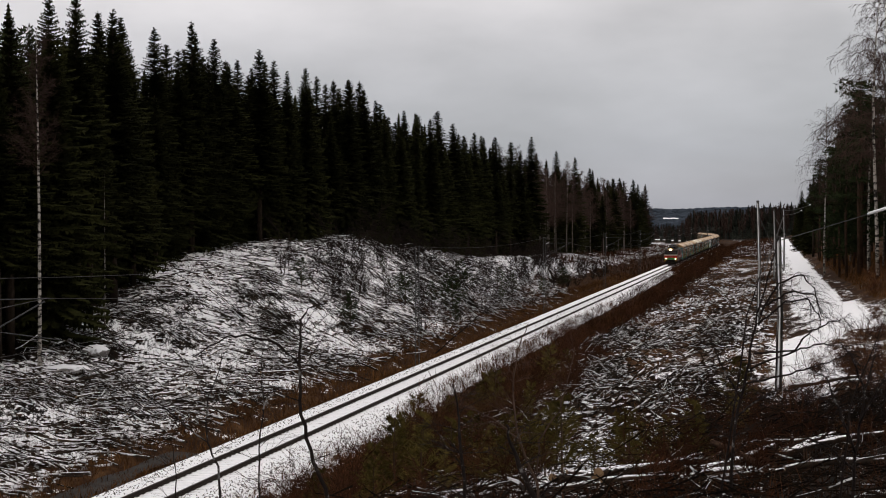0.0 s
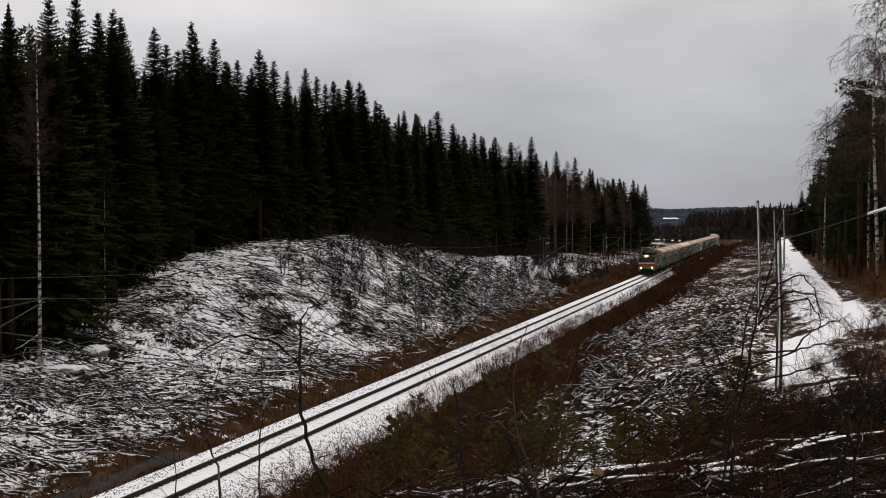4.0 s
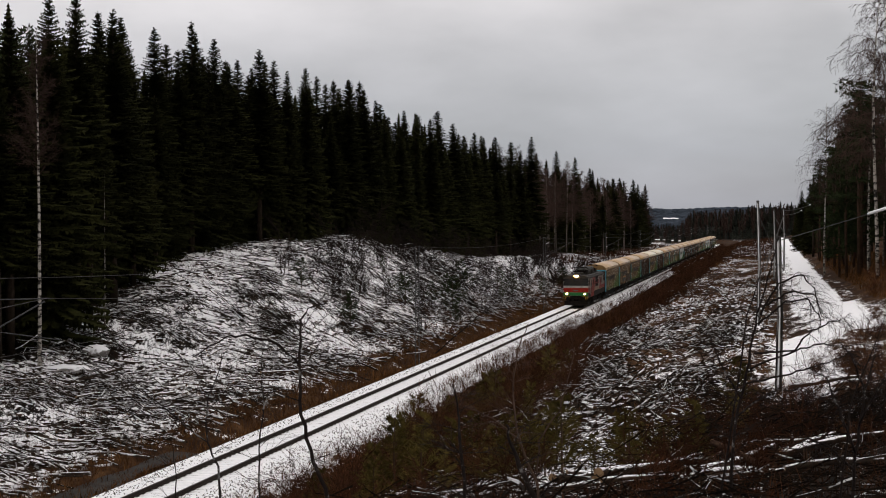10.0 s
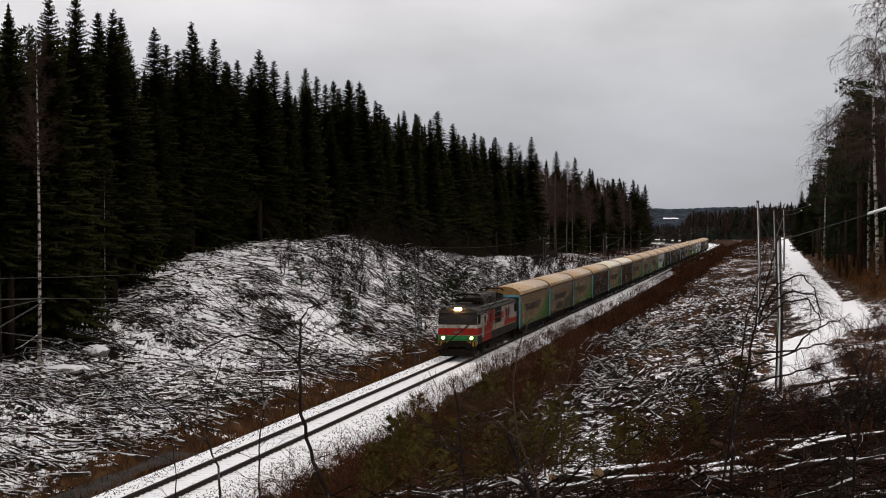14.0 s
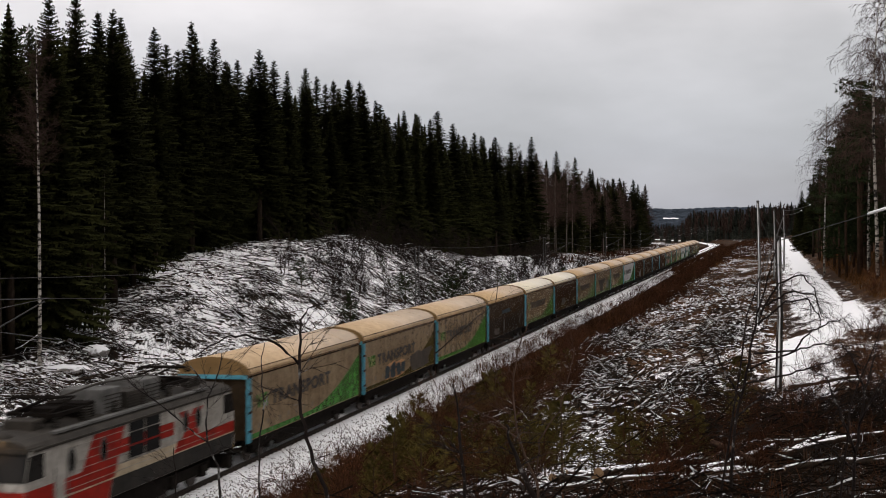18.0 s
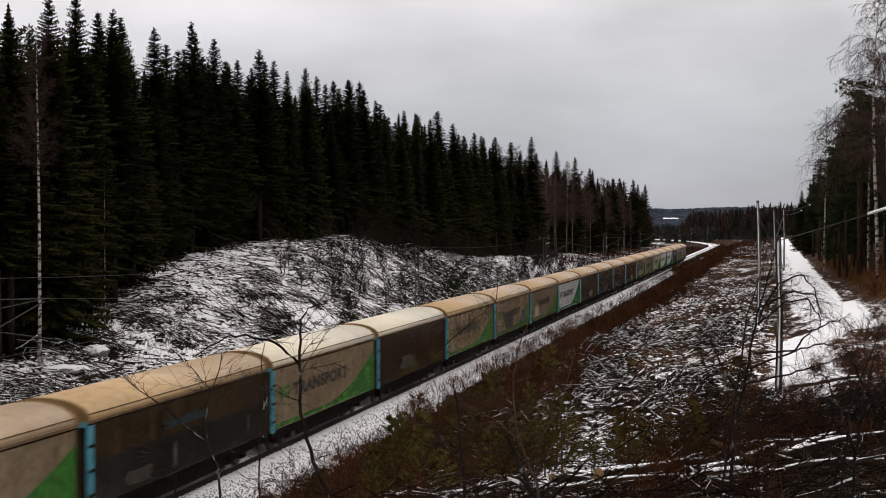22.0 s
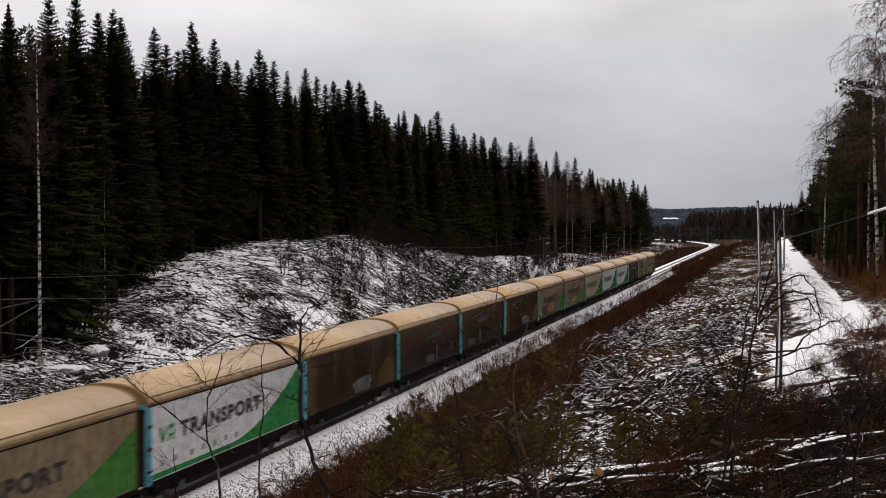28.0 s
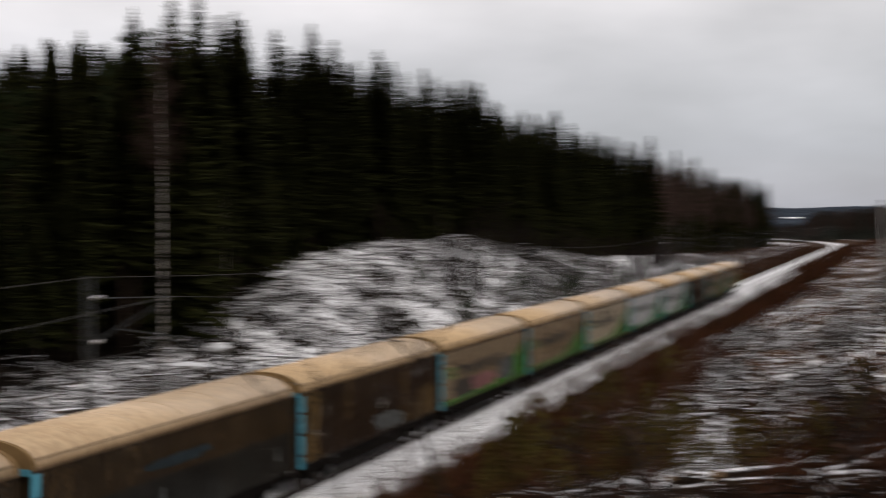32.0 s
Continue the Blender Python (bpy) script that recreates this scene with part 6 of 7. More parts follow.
M_black = material("black_rubber", [(0.3, (0.005, 0.005, 0.005)), (0.7, (0.012, 0.012, 0.012))], 5.0, 0.7, 0.1)
M_red = streaked("red_loco_paint", (0.23, 0.012, 0.007), (0.31, 0.018, 0.010), (0.10, 0.02, 0.013), rough=0.45, amount=0.45, spec=0.1)
M_grey = streaked("pale_grey_loco_paint", (0.29, 0.272, 0.24), (0.41, 0.39, 0.355), (0.10, 0.082, 0.063), rough=0.45, amount=0.75, spec=0.1)
M_sand = streaked("sandy_dirty_paint", (0.38, 0.31, 0.215), (0.48, 0.40, 0.285), (0.18, 0.135, 0.09), rough=0.45, amount=0.6, spec=0.1)
M_skirt = streaked("dark_grey_skirt_paint", (0.016, 0.015, 0.014), (0.03, 0.028, 0.026), (0.07, 0.058, 0.046), rough=0.6, amount=0.5, spec=0.05)
M_locoroof = streaked("grimy_grey_roof", (0.028, 0.025, 0.021), (0.058, 0.051, 0.043), (0.016, 0.014, 0.012), rough=0.65, amount=0.6, spec=0.05)
M_locogreen = material("green_front_paint", [(0.3, (0.02, 0.09, 0.028)), (0.7, (0.03, 0.17, 0.05))], 2.0, 0.5, 0.03)
M_yellow = material("yellow_warning_paint", [(0.3, (0.16, 0.09, 0.012)), (0.7, (0.36, 0.22, 0.03))], 3.0, 0.6, 0.05)
M_glass = material("dark_cab_glass", [(0.3, (0.008, 0.008, 0.008)), (0.7, (0.02, 0.019, 0.018))], 0.6, 0.12, 0.0, spec=0.08)
M_boxgrey = material("roof_box_grey", [(0.3, (0.06, 0.059, 0.056)), (0.7, (0.14, 0.138, 0.132))], 2.0, 0.7, 0.1)
M_lamp = glow("warm_headlamp", (1.0, 0.60, 0.24), 60.0)
M_toplamp = glow("bright_top_lamp", (1.0, 0.58, 0.22), 170.0)
# orange glow of the rings that imitate a halo round the lamps
M_halo = glow("warm_lamp_halo", (1.0, 0.45, 0.12), 1.6)
M_pink = material("faded_pink_spray", [(0.3, (0.14, 0.07, 0.065)), (0.7, (0.27, 0.12, 0.12))], 1.2, 0.6, 0.0)
M_slate = material("faded_blue_grey_spray", [(0.36, (0.025, 0.025, 0.024)), (0.64, (0.12, 0.125, 0.12))], 3.0, 0.6, 0.0)
M_soot = material("sooty_patch", [(0.3, (0.035, 0.03, 0.026)), (0.7, (0.08, 0.065, 0.052))], 1.0, 0.7, 0.0)
M_bluespray = material("blue_spray_paint", [(0.3, (0.014, 0.018, 0.019)), (0.7, (0.034, 0.05, 0.058))], 2.5, 0.6, 0.0)
M_olivepaint = streaked("olive_brown_paint", (0.055, 0.045, 0.012), (0.085, 0.068, 0.02), (0.04, 0.035, 0.02), amount=0.5)
M_ochre = streaked("ochre_brown_paint", (0.085, 0.053, 0.022), (0.15, 0.097, 0.042), (0.03, 0.019, 0.01), amount=0.8, grime=0.5, spec=0.4)
M_rustbrown = streaked("rusty_brown_paint", (0.06, 0.032, 0.018), (0.11, 0.06, 0.036), (0.03, 0.018, 0.011), amount=0.8, grime=0.5, spec=0.4)
M_rust = material("rusty_orange_patch", [(0.3, (0.25, 0.12, 0.05)), (0.7, (0.38, 0.22, 0.11))], 1.2, 0.7, 0.0)

PITCH = 18.8
HALF = 9.05
WAGONS = 22
WIDE = 1.5
EAVE = 3.92
FLOOR = 1.12


def rail_pose(s, wheelbase):
    a, _ = line_at(s - wheelbase / 2)
    b, _ = line_at(s + wheelbase / 2)
    c = (a + b) / 2
    d = a - b
    return Matrix.Translation(c) @ Matrix.Rotation(math.atan2(d.y, d.x), 4, "Z")


def lead(t):
    """Where the leading end of the first wagon is along the line at t seconds."""
    return 62.0 - SPEED * (t - 18.0)


_cache = {}


def shared(key, build, mat, smooth=False):
    k = (key, mat.name)
    if k not in _cache:
        me = finish(build(), smooth)
        me.materials.append(mat)
        _cache[k] = me
    return _cache[k]


def plate(outline, y0, y1):
    """A thin plate on a side wall: outline in (x, z), from depth y0 to y1."""
    bm = bmesh.new()
    a = [bm.verts.new((x, y0, z)) for x, z in outline]
    b = [bm.verts.new((x, y1, z)) for x, z in outline]
    n = len(outline)
    for i in range(n):
        bm.faces.new((a[i], a[(i + 1) % n], b[(i + 1) % n], b[i]))
    bm.faces.new(a)
    bm.faces.new(b[::-1])
    bmesh.ops.recalc_face_normals(bm, faces=bm.faces)
    return bm


def sweep_outline(high):
    """Green sweep: tall at the rear, curving down to a strip along the sill."""
    top = []
    for i in range(17):
        u = i / 16
        x = -HALF + 0.02 + 17.6 * u
        z = FLOOR + 0.22 + (high - FLOOR - 0.22) * max(0.0, 1 - u / 0.52) ** 1.7
        top.append((x, z))
    return [(-HALF + 0.02, FLOOR + 0.02)] + top + [(-HALF + 17.62, FLOOR + 0.02)]


def blob(cx, cz, w, h, seed, n=64):
    """A ragged boxy patch outline."""
    out = []
    for i in range(n):
        a = i * math.tau / n
        k = 1 + 0.30 * noise.noise((math.cos(a) * 1.7 + seed * 3.1, math.sin(a) * 1.7, 0.5)) + 0.16 * noise.noise((math.cos(a) * 6 + seed, math.sin(a) * 6, 3.5))
        ca, sa = math.cos(a), math.sin(a)
        box_k = 1 / max(abs(ca), abs(sa)) ** 0.6
        out.append((cx + ca * w * k * box_k, max(FLOOR + 0.03, cz + sa * h * k * box_k)))
    return out


def roof_profile(extra=0.0):
    pts = [((WIDE + 0.05 + extra) * math.cos(a), EAVE - 0.02 + (0.72 + extra) * math.sin(a) ** 0.85) for a in [math.pi * i / 16 for i in range(17)]]
    return pts


def lettering_mesh():
    """The word on the side, 9.3 m long, as thin raised letters."""
    curve = bpy.data.curves.new("lettering", "FONT")
    curve.body = "TRANSPORT"
    curve.extrude, curve.offset, curve.space_character = 0.004, 0.045, 1.14
    ob = bpy.data.objects.new("lettering_source", curve)
    scene.collection.objects.link(ob)
    bpy.context.view_layer.update()
    me = bpy.data.meshes.new_from_object(ob.evaluated_get(bpy.context.evaluated_depsgraph_get()))
    bpy.data.objects.remove(ob)
    bpy.data.curves.remove(curve)
    xs = [v.co.x for v in me.vertices]
    ys = [v.co.y for v in me.vertices]
    x0, y0, kx, ky = min(xs), min(ys), 9.3 / (max(xs) - min(xs)), 0.62 / (max(ys) - min(ys))
    for v in me.vertices:
        v.co = (5.9 - (v.co.x - x0) * kx, WIDE + 0.038 + v.co.z, 2.32 + (v.co.y - y0) * ky)
    me.materials.clear()
    me.materials.append(M_letter)
    return me


LETTERING = lettering_mesh()


def emblem_mesh():
    """Two slanted strokes and a notched block."""
    bm = bmesh.new()
    y = WIDE + 0.033
    for o in ([(7.95, 2.95), (7.68, 2.95), (7.48, 2.45), (7.66, 2.36)], [(7.44, 2.36), (7.62, 2.36), (7.30, 2.95), (7.08, 2.95)],
              [(7.12, 2.36), (6.92, 2.36), (6.92, 2.86), (7.0, 2.95)], [(6.90, 2.78), (6.42, 2.78), (6.42, 2.95), (6.90, 2.95)],
              [(6.56, 2.62), (6.42, 2.62), (6.42, 2.77), (6.56, 2.77)], [(6.90, 2.52), (6.42, 2.52), (6.42, 2.61), (6.90, 2.61)], [(6.62, 2.36), (6.42, 2.36), (6.52, 2.51), (6.72, 2.51)]):
        made = plate(o, y, y + 0.004)
        tmp = finish(made)
        bm.from_mesh(tmp)
        bpy.data.meshes.remove(tmp)
    return bm


def build_bogie(parent, x):
    bm = bmesh.new()
    for sy in (-1, 1):
        box(bm, -1.45, 1.45, sy * 1.02 - 0.07, sy * 1.02 + 0.07, 0.42, 0.72, 0.03)
        for ax in (-0.9, 0.9):
            box(bm, ax - 0.2, ax + 0.2, sy * 1.06 - 0.12, sy * 1.06 + 0.12, 0.34, 0.62, 0.02)
    box(bm, -0.25, 0.25, -1.05, 1.05, 0.5, 0.85, 0.03)
    b = part("bogie", shared("bogie", lambda: bm, M_under), None, parent, loc=(x, 0, 0))
    for ax in (-0.9, 0.9):
        part("wheelset", shared("wheelset", wheelset, M_wheel), None, b, loc=(ax, 0, 0.46))
    return b


def wheelset(r=0.46):
    bm = bmesh.new()
    cyl(bm, (0, 0, 0), 0.08, 2.0, "Y", 10)
    for sy in (-1, 1):
        cyl(bm, (0, sy * 0.79, 0), r, 0.13, "Y", 24)
        cyl(bm, (0, sy * 0.72, 0), r + 0.028, 0.03, "Y", 24)
        cyl(bm, (0, sy * 0.86, 0), r * 0.42, 0.06, "Y", 14)
    return bm


LIVERY = "CDCKCBCPLWBKKBGCEWWKCC"
WORDS = {"C": "cream freight wagon with dark lettering and a green sweep", "D": "stained cream freight wagon with sprayed grey patches", "K": "sooty dark two-tone freight wagon with blue end posts",
         "B": "sooty dark brown freight wagon with pale streaks", "P": "cream freight wagon with a black sooty patch", "L": "cream freight wagon with a pale patch and green sweep",
         "W": "clean white freight wagon with a bright green sweep", "G": "cream freight wagon with faded pink spray paint", "E": "pale cream freight wagon with a green sweep"}


def build_wagon(i):
    kind = LIVERY[i]
    paint = {"C": M_cream, "D": M_cream, "K": M_dark, "B": M_brown, "P": M_cream, "L": M_cream, "W": M_white, "G": M_cream, "E": M_pale}[kind]
    roof = M_roofw if i in (4, 5) else M_roof
    e = new("freight_wagon")
    e.empty_display_size = 1
    part("body", shared("wagon_body", lambda: boxes((-HALF + 0.12, HALF - 0.12, -WIDE + 0.06, WIDE - 0.06, FLOOR, EAVE - 0.02)), M_endwall), None, e)
    for sy in (-1, 1):
        for x0, x1 in ((-HALF + 0.02, -0.02), (0.02, HALF - 0.02)):
            if kind == "K":
                part("sliding_wall", shared(("wallu", sy, x0), lambda: boxes((x0, x1, sy * (WIDE - 0.015) - 0.045, sy * (WIDE - 0.015) + 0.045, 2.55, EAVE - 0.09), bevel=0.015), paint), None, e)
                part("lower_wall", shared(("walll", sy, x0), lambda: boxes((x0, x1, sy * (WIDE - 0.012) - 0.045, sy * (WIDE - 0.012) + 0.045, FLOOR - 0.02, 2.548), bevel=0.015), M_low), None, e)
            else:
                part("sliding_wall", shared(("wall", sy, x0), lambda: boxes((x0, x1, sy * (WIDE - 0.015) - 0.045, sy * (WIDE - 0.015) + 0.045, FLOOR - 0.02, EAVE - 0.09), bevel=0.015), paint), None, e)
        part("eave_rail", shared(("eave", sy), lambda: boxes((-HALF, HALF, sy * (WIDE + 0.03) - 0.05, sy * (WIDE + 0.03) + 0.05, EAVE - 0.088, EAVE - 0.005), bevel=0.01), M_eave), None, e)
        part("drip_strip", shared(("drip", sy), lambda: boxes((-HALF + 0.1, HALF - 0.1, sy * (WIDE + 0.015) - 0.03, sy * (WIDE + 0.015) + 0.035, EAVE - 0.15, EAVE - 0.100)), M_brown), None, e)
        part("side_frame", shared(("side_frame", sy), lambda: boxes((-4.5, 4.5, sy * 1.22 - 0.07, sy * 1.22 + 0.07, 0.36, 0.88), (-7.9, -4.7, sy * 1.28 - 0.05, sy * 1.28 + 0.05, 0.62, 0.88), (4.7, 7.9, sy * 1.28 - 0.05, sy * 1.28 + 0.05, 0.62, 0.88), bevel=0.02), M_under), None, e)
        part("roof_ledge", shared(("ledge", sy), lambda: boxes((-HALF + 0.2, HALF - 0.2, sy * 1.505 - 0.02, sy * 1.505 + 0.02, EAVE + 0.19, EAVE + 0.225)), M_eave), None, e)
        part("sill", shared(("sill", sy), lambda: boxes((-HALF + 0.3, HALF - 0.3, sy * 1.38 - 0.06, sy * 1.38 + 0.06, 0.86, FLOOR - 0.03)), M_under), None, e)
        for sx in (-1, 1):
            # rear post coloured dark to stand in for the shaded gap between wagons
            part("corner_post", shared(("post", sy, sx), lambda: boxes((sx * (HALF - 0.2) - 0.19, sx * (HALF - 0.2) + 0.19, sy * (WIDE + 0.01) - 0.06, sy * (WIDE + 0.01) + 0.06, FLOOR - 0.12, EAVE - 0.16), bevel=0.02) if sx > 0 else boxes((sx * (HALF - 0.1) - 0.09, sx * (HALF - 0.1) + 0.09, sy * (WIDE + 0.01) - 0.06, sy * (WIDE + 0.01) + 0.06, FLOOR - 0.12, EAVE - 0.16), bevel=0.02), M_blue if sx > 0 else M_endwall), None, e)
            part("buffer", shared(("buffer", sx), lambda: cyl(cyl(bmesh.new(), (sx * (HALF + 0.17), 0, 0), 0.09, 0.34, "X", 10), (sx * (HALF + 0.33), 0, 0), 0.22, 0.04, "X", 16), M_under), None, e, loc=(0, sy * 0.9, 1.05))
        for zz in (1.5, 2.3, 3.1):
            part("latch", shared(("latch", sy), lambda: boxes((-0.2, 0.2, sy * (WIDE + 0.075) - 0.02, sy * (WIDE + 0.075) + 0.02, -0.05, 0.05)), M_black), None, e, loc=(HALF - 0.2, 0, zz))
    for sx in (-1, 1):
        part("end_header", shared(("header", sx), lambda: boxes((sx * HALF - 0.07, sx * HALF + 0.07, -WIDE, WIDE, EAVE - 0.2, EAVE - 0.02), bevel=0.015), M_blue if sx > 0 else M_endwall), None, e)
        part("roof_end", shared(("rend", sx), lambda: extrude_profile(bmesh.new(), roof_profile(0.02), sx * (HALF - 0.06) - 0.09, sx * (HALF - 0.06) + 0.09), M_roofend, False), None, e)
        build_bogie(e, sx * 6.2)
    part("roof", shared("wagon_roof", lambda: extrude_profile(bmesh.new(), roof_profile(), -HALF + 0.16, HALF - 0.16), roof, True), None, e)
    for k in range(5):
        part("roof_seam", shared("seam", lambda: extrude_profile(bmesh.new(), roof_profile(0.006), -0.018, 0.018), roof), None, e, loc=(-6.0 + 3.0 * k, 0, 0))
    part("underframe", shared("underframe", lambda: boxes((-HALF + 0.3, HALF - 0.3, -0.35, 0.35, 0.7, FLOOR - 0.005), (-2.6, 2.6, -0.95, 0.95, 0.42, 0.78), bevel=0.02), M_under), None, e)
    y = WIDE + 0.031
    if kind in "CWELPG":
        green = M_green2 if kind == "W" else M_green
        part("green_sweep", shared(("sweep", kind == "W"), lambda: plate(sweep_outline(3.75 if kind == "W" else 3.35), y, y + 0.004), green), None, e, "green painted sweep")
    if kind in "CWELPGD":
        part("lettering", LETTERING, None, e, "dark grey raised lettering")
        part("emblem", shared("emblem", emblem_mesh, M_green2 if kind == "W" else M_green), None, e, "green emblem")
        for k in range(7):
            part("stencil_mark", shared("stencil", lambda: boxes((-0.14, 0.14, y, y + 0.003, -0.11, 0.11)), M_stencil), None, e, loc=(7.6 - k * 1.25 - 0.4 * (k > 1), 0, 1.62 + 0.03 * (k % 2)))
    yy = y + 0.007
    if kind == "D":
        part("olive_sweep", plate(sweep_outline(3.35), y, y + 0.004), M_olivepaint, e, "olive brown painted sweep")
        part("spray_patch", plate(blob(-5.0, 1.75, 2.9, 0.55, 1), yy, yy + 0.003), M_soot, e, "sooty sprayed patch")
        part("spray_patch", plate(blob(1.9, 1.72, 2.35, 0.50, 2), yy, yy + 0.003), M_rust, e, "rusty orange outline of the spray paint")
        for k, (bx, bw, bh) in enumerate(((3.6, 0.55, 0.34), (2.3, 0.65, 0.44), (0.9, 0.6, 0.36), (-0.2, 0.45, 0.30))):
            part("spray_patch", plate(blob(bx, 1.70, bw, bh, 20 + k), yy + 0.004, yy + 0.007), M_bluespray, e, "blue sprayed patch")
    if kind == "P":
        part("spray_patch", plate(blob(2.2, 2.0, 2.3, 0.75, 4), yy, yy + 0.003), M_soot, e, "black sooty patch")
        part("spray_patch", plate(blob(-5.6, 1.95, 1.6, 0.55, 5), yy + 0.004, yy + 0.007), M_slate, e, "grey sprayed patch")
    if kind == "L":
        part("spray_patch", plate([(6.6, 1.5), (6.2, 2.3), (5.2, 2.75), (4.2, 2.3), (3.9, 1.45)], yy, yy + 0.003), M_pale, e, "pale patch")
    if kind == "G":
        part("spray_patch", plate(blob(0.6, 1.75, 2.3, 0.42, 6), yy, yy + 0.003), M_pink, e, "faded pink sprayed patch")
        part("spray_patch", plate(blob(5.0, 1.75, 1.9, 0.5, 7), yy, yy + 0.003), M_soot, e, "grey sprayed patch")
        part("spray_patch", plate(blob(-4.4, 2.0, 1.7, 0.6, 8), yy + 0.004, yy + 0.007), M_slate, e, "blue-grey sprayed patch")
    if kind == "B" and i == 5:
        part("spray_patch", plate(blob(1.2, 1.75, 2.2, 0.5, 14), yy, yy + 0.003), M_olivepaint, e, "olive sprayed patch")
        part("spray_patch", plate(blob(2.0, 1.95, 1.5, 0.35, 15), yy + 0.004, yy + 0.007), M_soot, e, "sooty sprayed patch")
        part("spray_patch", plate(blob(-6.6, 1.65, 1.9, 0.4, 16), yy, yy + 0.003), M_olivepaint, e, "olive sprayed patch")
        for px, w in ((3.2, 0.28), (-2.2, 0.4)):
            part("pale_streak", plate(blob(px, 3.1, w, 0.5, px, 24), y, y + 0.003), M_rustbrown, e, "rusty rain streak")
    elif kind == "B":
        part("ochre_panel", plate([(8.6, 1.15), (6.9, 1.15), (7.2, 2.2), (6.6, 3.3), (6.9, 3.78), (8.6, 3.78)], y, y + 0.003), M_ochre, e, "ochre brown panel end")
        part("ochre_panel", plate([(-4.7, 1.15), (-8.8, 1.15), (-8.8, 2.6), (-6.4, 2.5), (-5.2, 1.9)], y, y + 0.003), M_ochre, e, "ochre brown panel end")
        for px, w, h in ((-4.0, 0.22, 1.25), (3.6, 0.18, 0.8), (0.4, 0.12, 0.6)):
            part("pale_streak", plate([(px + w, 3.78 - 2 * h), (px + w * 1.1, 3.78), (px - w, 3.78), (px - w * 0.7, 3.78 - 1.8 * h)], y, y + 0.003), M_ochre, e, "ochre rain streak")
        part("spray_patch", plate(blob(-1.6, 1.62, 1.9, 0.38, 9 + i), yy, yy + 0.003), M_slate, e, "grey sprayed patch")
    if kind == "K":
        part("spray_patch", plate(blob(0.5 - (i % 3) * 0.8, 2.95, 2.2, 0.16, 30 + i), yy, yy + 0.003), M_bluespray, e, "faded blue sprayed patch")
        part("pale_streak", plate(blob(1.6 - (i % 3) * 1.7, 1.75, 0.16, 0.45, 33 + i, 20), yy, yy + 0.003), M_slate, e, "pale drips of paint")
        part("spray_patch", plate(blob(5.0 - (i % 3) * 2.4, 1.55, 1.2, 0.25, 36 + i), yy, yy + 0.003), M_soot, e, "sooty sprayed patch")
        part("pale_streak", plate(blob(-7.6 + (i % 2), 1.9, 0.12, 0.3, 39 + i, 20), yy, yy + 0.003), M_slate, e, "pale drips of paint")
    return tagged(e, WORDS[kind] + (", whitish roof" if i in (4, 5) else ""), "freight wagon", "wagons of the train")


# ---------------------------------------------------------------- locomotive
def side_plate(outline, sy, y0, y1):
    return plate([(x, z) for x, z in outline], sy * y0, sy * y1)


def oval(cx, cz, w, h, n=16):
    return [(cx + w * math.cos(i * math.tau / n), cz + h * math.sin(i * math.tau / n)) for i in range(n)]


